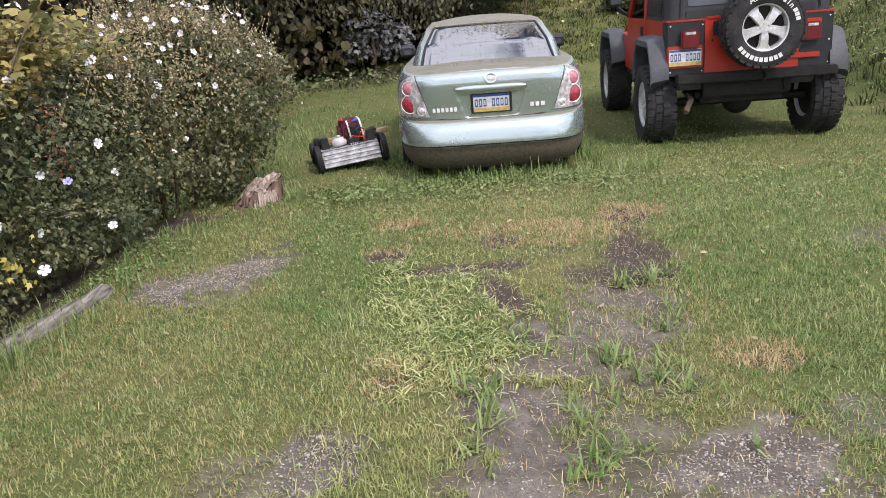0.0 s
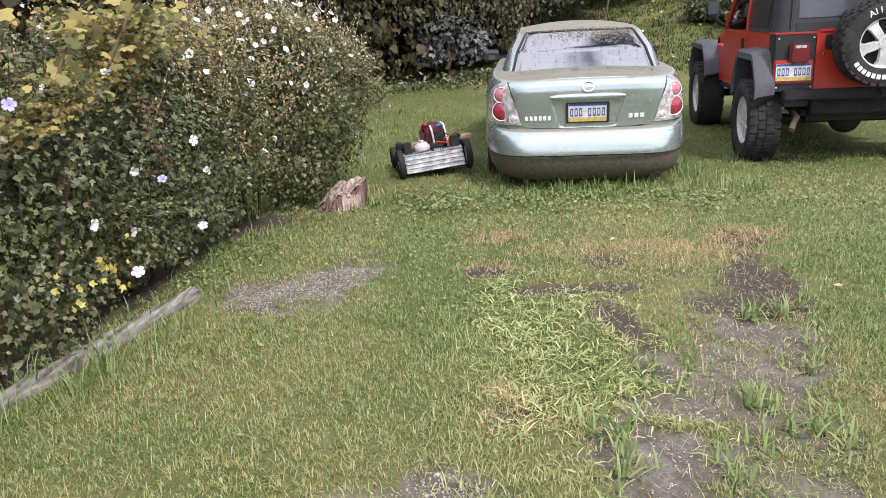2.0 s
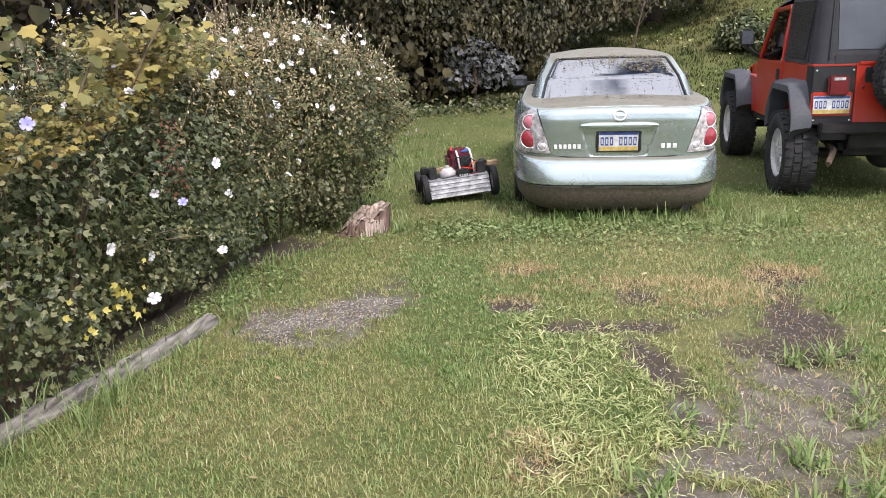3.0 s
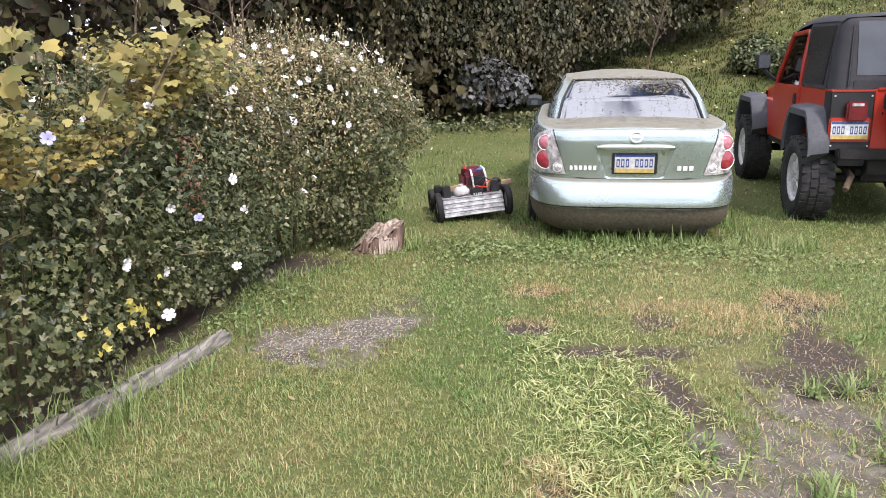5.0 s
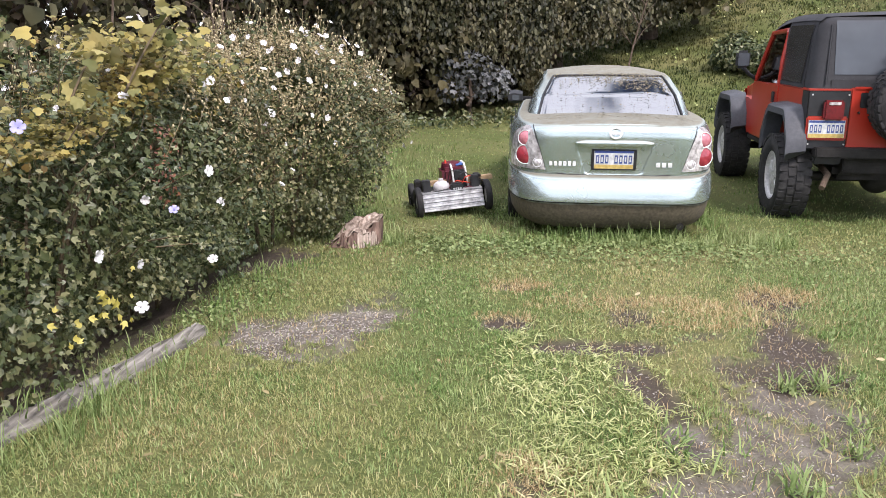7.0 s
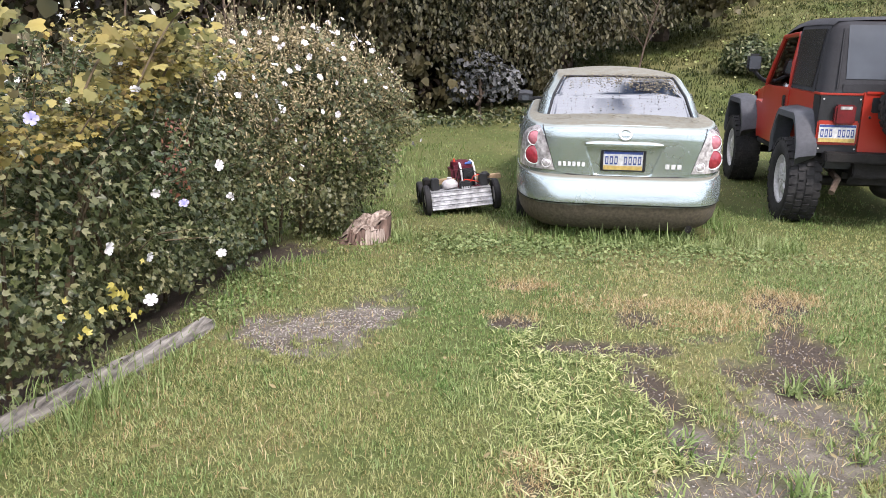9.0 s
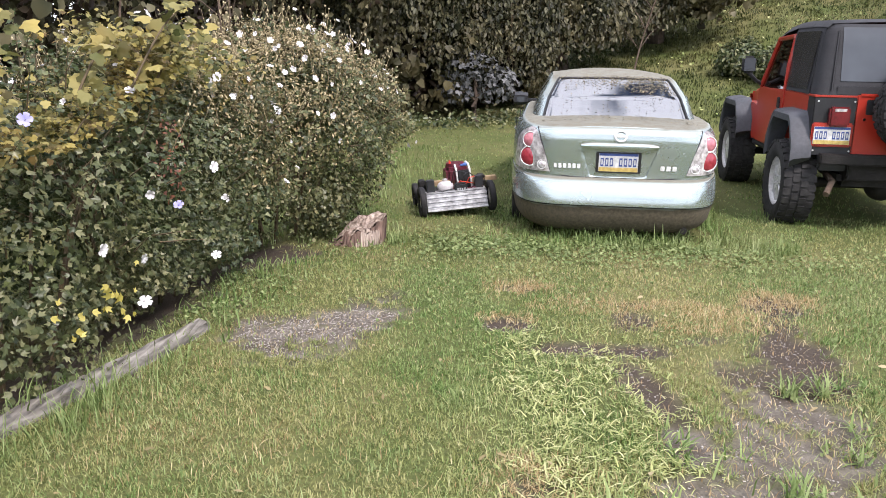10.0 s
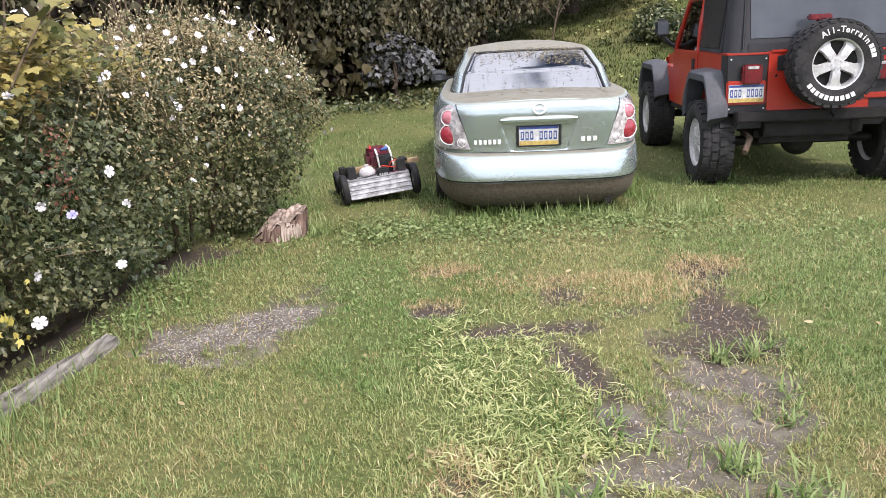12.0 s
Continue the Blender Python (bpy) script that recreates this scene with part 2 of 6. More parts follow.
LITTER = foliage("dead_leaf", ((0.0, (0.035, 0.032, 0.018)), (0.6, (0.10, 0.085, 0.048)), (1.0, (0.25, 0.21, 0.125))), through_light=0.1)


def ground_material():
    m, n, l, b = material("lawn_soil", 0.95, 0, 0.2)
    at = n.new("ShaderNodeAttribute")
    at.attribute_name = "bare"
    soil = ramp(n, l, noise_tex(n, l, 5, 6, 0.65), ((0.3, (0.075, 0.062, 0.050)), (0.5, (0.135, 0.117, 0.098)), (0.7, (0.225, 0.20, 0.172))))
    grit = ramp(n, l, noise_tex(n, l, 90, 5, 0.7), ((0.3, (0.55, 0.55, 0.55)), (0.7, (1.25, 1.25, 1.25))))
    soil = mixed(n, l, 0.9, soil, grit, "MULTIPLY")
    damp_shade = n.new("ShaderNodeAttribute")
    damp_shade.attribute_name = "damp_shade"
    soil = mixed(n, l, damp_shade.outputs["Fac"], soil, mixed(n, l, 0.9, (0.068, 0.053, 0.041), grit, "MULTIPLY"))
    thatch = ramp(n, l, noise_tex(n, l, 1.1, 5), ((0.36, (0.090, 0.112, 0.034)), (0.64, (0.172, 0.159, 0.069))))
    moist = n.new("ShaderNodeAttribute")
    moist.attribute_name = "moist"
    thatch = mixed(n, l, calc(n, l, "MULTIPLY", moist.outputs["Fac"], 0.6), thatch, (0.078, 0.112, 0.032))
    streak = ramp(n, l, noise_tex(n, l, 60, 5, 0.7), ((0.3, (0.4, 0.45, 0.4)), (0.7, (1.3, 1.25, 1.2))))
    thatch = mixed(n, l, 0.9, thatch, streak, "MULTIPLY")
    l.new(mixed(n, l, at.outputs["Fac"], thatch, soil), b.inputs["Base Color"])
    bp = n.new("ShaderNodeBump")
    bp.inputs["Strength"].default_value, bp.inputs["Distance"].default_value = 0.8, 0.015
    l.new(noise_tex(n, l, 45, 6, 0.7), bp.inputs["Height"])
    l.new(bp.outputs["Normal"], b.inputs["Normal"])
    return m


GROUND = ground_material()


def fibrous(name, dark, light, squeeze, scale=30, rough=0.85, bump=0.9):
    """Wood with its grain drawn out along one axis."""
    m, n, l, b = material(name, rough, 0, 0.3)
    tc, mp, nz = n.new("ShaderNodeTexCoord"), n.new("ShaderNodeMapping"), n.new("ShaderNodeTexNoise")
    mp.inputs["Scale"].default_value = squeeze
    nz.inputs["Scale"].default_value, nz.inputs["Detail"].default_value = scale, 6
    l.new(tc.outputs["Object"], mp.inputs["Vector"])
    l.new(mp.outputs["Vector"], nz.inputs["Vector"])
    col = ramp(n, l, nz.outputs["Fac"], ((0.32, dark), (0.5, [(a + c) / 2 for a, c in zip(dark, light)]), (0.68, light)))
    patch = ramp(n, l, noise_tex(n, l, 7, 4), ((0.35, (0.55, 0.52, 0.5)), (0.7, (1.1, 1.1, 1.1))))
    l.new(mixed(n, l, 0.85, col, patch, "MULTIPLY"), b.inputs["Base Color"])
    bp = n.new("ShaderNodeBump")
    bp.inputs["Strength"].default_value, bp.inputs["Distance"].default_value = bump, 0.02
    l.new(nz.outputs["Fac"], bp.inputs["Height"])
    l.new(bp.outputs["Normal"], b.inputs["Normal"])
    return m


STUMP_BARK = fibrous("stringy_bark", (0.045, 0.028, 0.022), (0.28, 0.19, 0.15), (1, 1, 0.16))
STUMP_WOOD = fibrous("splintered_wood", (0.17, 0.115, 0.085), (0.64, 0.54, 0.46), (1, 1, 0.14), 38)
SILVER_WOOD = fibrous("silvered_timber", (0.09, 0.083, 0.072), (0.36, 0.34, 0.30), (1, 0.10, 1), 32)

# ---------------------------------------------------------------- mesh helpers


def finish(bm, smooth=35):
    me = bpy.data.meshes.new("mesh")
    bmesh.ops.recalc_face_normals(bm, faces=bm.faces)
    bm.to_mesh(me)
    bm.free()
    if smooth:
        me.polygons.foreach_set("use_smooth", [True] * len(me.polygons))
        me.set_sharp_from_angle(angle=radians(smooth))
    return me


def part(name, bm, mat, parent, label="", smooth=35, m=None):
    """Links a bmesh (or a mesh) as one object under a thing or a part."""
    me = finish(bm, smooth) if isinstance(bm, bmesh.types.BMesh) else bm
    if not me.materials:
        me.materials.append(mat)
    ob = new(name, me)
    ob.parent = parent
    if m is not None:
        ob.matrix_local = m
    return tagged(ob, label)


def thing(name, label, category, m=None, group="", kind=""):
    ob = new(name)
    ob.empty_display_size = 0.1
    if m is not None:
        ob.matrix_world = m
    return tagged(ob, label, category, group, kind)


def lone(name, bm, mat, label, category, kind="", smooth=35, m=None):
    me = finish(bm, smooth) if isinstance(bm, bmesh.types.BMesh) else bm
    me.materials.append(mat)
    ob = new(name, me)
    if m is not None:
        ob.matrix_world = m
    return tagged(ob, label, category, "", kind)


def block(bm, x0, x1, y0, y1, z0, z1, bevel=0.0, m=None):
    vs = bmesh.ops.create_cube(bm, size=1)["verts"]
    for v in vs:
        v.co = Vector((x0 + (v.co.x + 0.5) * (x1 - x0), y0 + (v.co.y + 0.5) * (y1 - y0), z0 + (v.co.z + 0.5) * (z1 - z0)))
    if bevel:
        es = list({e for v in vs for e in v.link_edges})
        r = bmesh.ops.bevel(bm, geom=es, offset=bevel, segments=2, affect="EDGES")
        vs = list({v for f in r["faces"] for v in f.verts} | {v for v in vs if v.is_valid})
    if m is not None:
        bmesh.ops.transform(bm, matrix=m, verts=[v for v in vs if v.is_valid])
    return bm


def cyl(bm, a, b, r0, r1=None, n=16):
    a, b = Vector(a), Vector(b)
    r1 = r0 if r1 is None else r1
    m = Matrix.Translation((a + b) / 2) @ (b - a).to_track_quat("Z", "Y").to_matrix().to_4x4()
    bmesh.ops.create_cone(bm, cap_ends=True, segments=n, radius1=r0, radius2=r1, depth=(b - a).length, matrix=m)
    return bm


def tube(bm, pts, r, n=8, closed=False):
    pts = [Vector(p) for p in pts]
    rings = []
    k = len(pts)
    for i, p in enumerate(pts):
        d = (pts[(i + 1) % k] - pts[i - 1]) if closed else (pts[min(i + 1, k - 1)] - pts[max(i - 1, 0)])
        q = d.to_track_quat("Z", "Y")
        rr = r[i] if isinstance(r, (list, tuple)) else r
        rings.append([bm.verts.new(p + q @ Vector((rr * math.cos(t), rr * math.sin(t), 0))) for t in [2 * math.pi * j / n for j in range(n)]])
    for i in range(k if closed else k - 1):
        a, b = rings[i], rings[(i + 1) % k]
        for j in range(n):
            bm.faces.new((a[j], a[(j + 1) % n], b[(j + 1) % n], b[j]))
    if not closed:
        bm.faces.new(rings[0])
        bm.faces.new(rings[-1])
    return bm


def lathe(bm, prof, n=40, closed=True):
    """Turns (radius, x) points round the x axis."""
    rings = [[bm.verts.new((x, r * math.cos(t), r * math.sin(t))) for t in [2 * math.pi * j / n for j in range(n)]] for r, x in prof]
    k = len(rings)
    for i in range(k if closed else k - 1):
        a, b = rings[i], rings[(i + 1) % k]
        for j in range(n):
            bm.faces.new((a[j], a[(j + 1) % n], b[(j + 1) % n], b[j]))
    return bm


def grid(bm, rows, keep=None, closed=False):
    vs = [[bm.verts.new(p) for p in row] for row in rows]
    for i in range(len(vs) - 1):
        w = len(vs[i])
        for j in range(w if closed else w - 1):
            if keep is None or keep(i, j):
                bm.faces.new((vs[i][j], vs[i][(j + 1) % w], vs[i + 1][(j + 1) % w], vs[i + 1][j]))
    for v in [v for row in vs for v in row if not v.link_faces]:
        bm.verts.remove(v)
    return bm


def slab(bm, outline, x0, x1):
    """A (y, z) outline pushed out from x0 to x1."""
    a = [bm.verts.new((x0, y, z)) for y, z in outline]
    b = [bm.verts.new((x1, y, z)) for y, z in outline]
    bm.faces.new(a)
    bm.faces.new(b[::-1])
    k = len(a)
    for i in range(k):
        bm.faces.new((a[i], b[i], b[(i + 1) % k], a[(i + 1) % k]))
    return bm


def carve(ob, cutters):
    """Cuts the cutters' bodies out of a mesh object for good."""
    for bm in cutters:
        c = new("cutter", finish(bm, 0))
        mod = ob.modifiers.new("cut", "BOOLEAN")
        mod.operation, mod.object, mod.solver = "DIFFERENCE", c, "EXACT"
    bpy.context.view_layer.update()
    me = bpy.data.meshes.new_from_object(ob.evaluated_get(bpy.context.evaluated_depsgraph_get()))
    used = [md.object for md in ob.modifiers]
    ob.modifiers.clear()
    ob.data = me
    for c in used:
        bpy.data.objects.remove(c)


def scatter(name_mesh, pos, nrm, size, verts, polys, along=None, spin=True, rng=None):
    """One mesh of many copies of a small leaf shape; verts in leaf space (length x, width y, lift z)."""
    count, k = len(pos), len(verts)
    nrm = nrm / np.maximum(np.linalg.norm(nrm, axis=1, keepdims=True), 1e-6)
    t = rng.normal(size=(count, 3)) if along is None else along
    t = t - nrm * np.sum(t * nrm, axis=1, keepdims=True)
    t /= np.maximum(np.linalg.norm(t, axis=1, keepdims=True), 1e-6)
    b = np.cross(nrm, t)
    v = np.asarray(verts, float)
    s = np.asarray(size, float).reshape(-1, 1, 1)
    co = pos[:, None, :] + s * (v[None, :, 0:1] * t[:, None, :] + v[None, :, 1:2] * b[:, None, :] + v[None, :, 2:3] * nrm[:, None, :])
    lens = np.array([len(p) for p in polys])
    flat = np.array([i for p in polys for i in p])
    me = bpy.data.meshes.new(name_mesh)
    me.vertices.add(count * k)
    me.vertices.foreach_set("co", co.reshape(-1))
    idx = (flat[None, :] + (np.arange(count) * k)[:, None]).reshape(-1)
    me.loops.add(len(idx))
    me.loops.foreach_set("vertex_index", idx.astype(np.int32))
    all_lens = np.tile(lens, count)
    me.polygons.add(len(all_lens))
    me.polygons.foreach_set("loop_start", np.r_[0, np.cumsum(all_lens)[:-1]].astype(np.int32))
    me.update(calc_edges=True)
    me.validate()
    return me


OVAL = ([(0, 0, 0), (0.3, 0.24, 0.05), (0.7, 0.2, 0.03), (1, 0, -0.06), (0.7, -0.2, 0.03), (0.3, -0.24, 0.05)], [(0, 1, 2, 3), (0, 3, 4, 5)])
LOBED = ([(0, 0, 0), (0.12, 0.22, 0.06), (0.56, 0.42, 0.02), (0.52, 0.17, 0.07), (1, 0, -0.12), (0.52, -0.17, 0.07), (0.56, -0.42, 0.02), (0.12, -0.22, 0.06)],
         [(0, 1, 2, 3), (0, 3, 4), (0, 4, 5), (0, 5, 6, 7)])
BROAD = ([(0, 0, 0), (0.05, 0.45, 0.05), (0.45, 0.5, 0.1), (0.72, 0.32, 0.04), (1, 0, -0.12), (0.72, -0.32, 0.04), (0.45, -0.5, 0.1), (0.05, -0.45, 0.05)],
         [(0, 1, 2, 3), (0, 3, 4), (0, 4, 5), (0, 5, 6, 7)])
GRAPE = ([(0.08, 0, 0.03), (-0.06, 0.30, 0), (0.22, 0.52, -0.02), (0.46, 0.40, 0.03), (0.70, 0.42, -0.02), (0.74, 0.2, 0.03), (1, 0, -0.1), (0.74, -0.2, 0.03), (0.70, -0.42, -0.02), (0.46, -0.40, 0.03), (0.22, -0.52, -0.02), (-0.06, -0.30, 0)],
         [(0, 1, 2, 3), (0, 3, 4, 5), (0, 5, 6), (0, 6, 7), (0, 7, 8, 9), (0, 9, 10, 11)])
BLADE = ([(0, 0.5, 0), (0, -0.5, 0), (0.55, 0.4, 0), (0.55, -0.4, 0), (1, 0.06, -0.28), (1, -0.06, -0.28)], [(0, 1, 3, 2), (2, 3, 5, 4)])


def lattice(x, y, seed):
    h = np.sin(x * 127.1 + y * 311.7 + seed * 74.7) * 43758.5453
    return h - np.floor(h)


def value_noise(x, y, seed=0.0):
    xi, yi = np.floor(x), np.floor(y)
    u, v = x - xi, y - yi
    u, v = u * u * (3 - 2 * u), v * v * (3 - 2 * v)
    a = lattice(xi, yi, seed) * (1 - u) + lattice(xi + 1, yi, seed) * u
    b = lattice(xi, yi + 1, seed) * (1 - u) + lattice(xi + 1, yi + 1, seed) * u
    return a * (1 - v) + b * v


def rough_noise(x, y, scale, seed=0.0):
    return sum(value_noise(x * scale * f, y * scale * f, seed + f) * w for f, w in ((1, 0.5), (2, 0.28), (4.1, 0.22)))

# ---------------------------------------------------------------- ground


def smooth(a, b, v):
    t = np.clip((v - a) / (b - a), 0, 1)
    return t * t * (3 - 2 * t)


def ground_height(x, y):
    x, y = np.asarray(x, float), np.asarray(y, float)
    z = 0.20 - 0.10 * smooth(-2.6, 0.6, y) + 0.12 * smooth(3.5, 7.8, y)
    hill = np.clip(y - 7.6, 0, 40) * (0.128 * smooth(-9, 1, x) + 0.10 * smooth(-2.2, 0.2, x) + 0.020 * np.clip(x, 0, 7))
    z = z + hill + 0.07 * smooth(9, 11, y) * np.sin(y * 1.3 + x * 0.5) * smooth(1, 4, x)
    bank = 0.62 * np.clip(x - 4.5 - 0.15 * np.clip(y - 3, 0, 30), 0, 5)
    z = z + bank * smooth(-6, 1.0, y) * 1.0
    z = z - 0.35 * smooth(-2.55, -3.6, x) * smooth(8, 4, y)
    z = z + 0.03 * (rough_noise(x, y, 0.9, 3) - 0.5) + 0.012 * (rough_noise(x, y, 5.0, 5) - 0.5)
    return z


# worn places in the lawn: x, y, half-widths, turn, how bare, what lies there
PATCHES = [
    (-1.90, -2.70, 0.24, 0.30, 10, 0.95, "gravel"), (-1.60, -2.44, 0.22, 0.40, -12, 0.95, "gravel"), (-1.76, -2.55, 0.34, 0.20, 50, 0.6, "gravel"), (-1.66, -2.98, 0.20, 0.10, 40, 0.4, "gravel"),
    (-0.79, -4.67, 0.18, 0.18, 20, 0.95, "gravel"), (-1.03, -4.74, 0.16, 0.16, 0, 0.7, "gravel"), (-0.95, -5.10, 0.35, 0.25, 0, 0.7, "gravel"),
    (-0.73, -1.60, 0.20, 0.14, 0, 0.8, "dry"), (-0.73, -1.60, 0.13, 0.08, 0, 1.0, "damp_shade"), (-0.75, -2.38, 0.13, 0.12, 0, 1.0, "damp_shade"), (-0.75, -2.26, 0.15, 0.08, 0, 0.9, "dry"),
    (-0.36, -2.68, 0.21, 0.09, 8, 1.0, "damp_shade"), (-0.07, -2.66, 0.15, 0.09, -8, 1.0, "damp_shade"), (-0.04, -2.17, 0.12, 0.17, 0, 0.9, "damp_shade"), (-0.07, -3.12, 0.10, 0.28, 18, 1.0, "damp_shade"),
    (0.02, -3.38, 0.09, 0.12, 10, 0.8, "damp_shade"), (-0.02, -1.85, 0.10, 0.06, 0, 0.7, "damp_shade"), (0.28, -2.45, 0.12, 0.05, 15, 0.7, "damp_shade"), (0.40, -2.90, 0.13, 0.07, -10, 0.9, "damp_shade"),
    (0.70, -2.58, 0.19, 0.33, -12, 1.0, "damp_shade"), (0.62, -2.90, 0.24, 0.20, 0, 0.9, "damp_shade"), (0.84, -1.72, 0.17, 0.17, 0, 0.95, "damp_shade"), (0.90, -1.62, 0.22, 0.16, 0, 0.8, "dry"), (0.76, -2.12, 0.10, 0.18, 0, 0.8, "damp_shade"),
    (0.50, -3.25, 0.27, 0.26, 0, 0.95, "soil"), (0.36, -3.68, 0.29, 0.36, 8, 0.9, "soil"), (0.02, -3.66, 0.10, 0.18, 0, 1.0, "soil"), (0.06, -4.02, 0.24, 0.13, 0, 0.9, "soil"), (0.68, -3.55, 0.10, 0.20, 0, 0.6, "soil"),
    (-0.08, -4.38, 0.21, 0.30, 5, 1.0, "soil"), (-0.07, -4.85, 0.20, 0.30, -6, 1.0, "soil"), (0.29, -4.60, 0.22, 0.34, 0, 0.75, "soil"), (0.45, -4.18, 0.20, 0.20, 0, 0.7, "soil"), (0.15, -5.10, 0.55, 0.34, 0, 0.8, "soil"),
    (0.70, -4.76, 0.28, 0.26, 20, 1.0, "gravel"), (0.90, -5.20, 0.50, 0.30, 0, 0.8, "gravel"), (1.15, -4.55, 0.20, 0.14, 0, 0.7, "gravel"),
    (-0.60, -4.04, 0.16, 0.18, 0, 1.0, "dry"), (-0.58, -4.06, 0.08, 0.07, 0, 0.7, "damp_shade"), (0.96, -4.02, 0.17, 0.14, 0, 0.9, "dry"), (1.00, -4.06, 0.12, 0.07, 0, 0.8, "damp_shade"),
    # next row is no wear: dark ground painted as shade under the shrub
    (-2.95, -1.15, 0.55, 0.62, 0, 1.0, "damp_shade"), (-3.05, -2.30, 0.50, 0.60, 0, 1.0, "damp_shade"), (-3.10, -3.30, 0.50, 0.70, 0, 1.0, "damp_shade"), (-3.35, -4.50, 0.52, 0.80, 0, 1.0, "damp_shade"), (-2.62, -1.15, 0.28, 0.40, 0, 1.0, "damp_shade"),
    (2.15, -2.54, 0.28, 0.16, 30, 0.6, "soil"), (0.10, -1.85, 0.30, 0.10, 0, 0.5, "dry"), (-0.30, -1.95, 0.28, 0.12, 10, 0.45, "dry"), (0.45, -1.95, 0.26, 0.16, 0, 0.5, "dry"), (0.30, -2.25, 0.30, 0.12, 0, 0.4, "dry"),
]


def patch_cover(x, y, kinds):
    out = np.zeros_like(x)
    wob = (rough_noise(x, y, 6.0, 11) - 0.5) * 1.5 + (rough_noise(x, y, 22.0, 12) - 0.5) * 1.5
    for px, py, rx, ry, turn, amount, kind in PATCHES:
        if kind in kinds:
            c, s = math.cos(radians(turn)), math.sin(radians(turn))
            u, v = ((x - px) * c + (y - py) * s) / rx, (-(x - px) * s + (y - py) * c) / ry
            out = np.maximum(out, amount * smooth(1.38, 0.85, np.sqrt(u * u + v * v) + wob * 0.85 * min(1.0, math.sqrt(rx * ry) / 0.25)))
    return out


def spaced(stops):
    out = []
    for a, b, step in stops:
        out += list(np.linspace(a, b, max(2, int(round((b - a) / step)) + 1))[:-1])
    return np.array(out + [stops[-1][1]])


def lush(x, y):
    w = (rough_noise(x, y, 1.1, 67) - 0.5) * 0.9
    right = smooth(0.75, 1.15, x + w) * smooth(-0.2, -0.8, y + 0.6 * w)
    left = smooth(0.55, 0.2, np.abs(x + 0.95 + 0.25 * (y + 2.6) + w)) * smooth(-4.3, -3.3, y) * smooth(-0.9, -1.4, y)
    back = smooth(0.3, 1.0, y + w) * smooth(8.0, 6.5, y) * 0.45
    return np.clip(right + left + back + 0.12 + 0.28 * smooth(0.5, 0.62, rough_noise(x, y, 1.7, 68)), 0, 1)


def build_ground():
    xs = spaced([(-420, -60, 60), (-60, -12, 6), (-12, -4, 0.6), (-4, 3.2, 0.05), (3.2, 12, 0.25), (12, 60, 4), (60, 420, 60)])
    ys = spaced([(-420, -60, 60), (-60, -12, 6), (-12, -6, 0.5), (-6, 0, 0.05), (0, 9, 0.12), (9, 30, 0.5), (30, 60, 3), (60, 420, 60)])
    gx, gy = np.meshgrid(xs, ys)
    bare = patch_cover(gx, gy, ("soil", "gravel", "damp_shade"))
    gz = ground_height(gx, gy) - 0.018 * bare
    w, h = len(xs), len(ys)
    co = np.stack([gx, gy, gz], -1).reshape(-1, 3)
    i = (np.arange(h - 1)[:, None] * w + np.arange(w - 1)[None, :]).reshape(-1)
    faces = np.stack([i, i + 1, i + w + 1, i + w], -1)
    me = bpy.data.meshes.new("ground")
    me.vertices.add(len(co))
    me.vertices.foreach_set("co", co.reshape(-1))
    me.loops.add(faces.size)
    me.loops.foreach_set("vertex_index", faces.reshape(-1).astype(np.int32))
    me.polygons.add(len(faces))
    me.polygons.foreach_set("loop_start", (np.arange(len(faces)) * 4).astype(np.int32))
    me.update(calc_edges=True)
    me.polygons.foreach_set("use_smooth", [True] * len(faces))
    at = me.attributes.new("damp_shade", "FLOAT", "POINT")
    at.data.foreach_set("value", np.clip(1.2 * patch_cover(gx, gy, ("damp_shade",)), 0, 1).reshape(-1).astype(np.float32))
    at = me.attributes.new("moist", "FLOAT", "POINT")
    at.data.foreach_set("value", lush(gx, gy).reshape(-1).astype(np.float32))
    at = me.attributes.new("bare", "FLOAT", "POINT")
    at.data.foreach_set("value", bare.reshape(-1).astype(np.float32))
    me.materials.append(GROUND)
    return tagged(new("ground", me), "uneven worn lawn over gravelly soil with a grassy hillside", "ground", "", "structure")


build_ground()

# ---------------------------------------------------------------- sedan


def curve(v, stops):
    return float(np.interp(v, [s[0] for s in stops], [s[1] for s in stops]))


def half_plan(n_end=(0, 0.1, 0.2, 0.3, 0.4, 0.5, 0.58, 0.65, 0.71, 0.77, 0.82, 0.87, 0.91, 0.94), power=6.0, step=0.04):
    """Rounded-box plan, rear middle to front middle on the right side, as (x, y) from -1 to 1."""
    pts = [(u, -(1 - u ** power) ** (1 / power)) for u in n_end]
    y_in = -pts[-1][1]
    k = int(2 * y_in / step)
    side = [(-y_in + 2 * y_in * i / k) for i in range(1, k)]
    pts += [((1 - abs(v) ** power) ** (1 / power), v) for v in side]
    return pts + [(u, (1 - u ** power) ** (1 / power)) for u in n_end[::-1]]


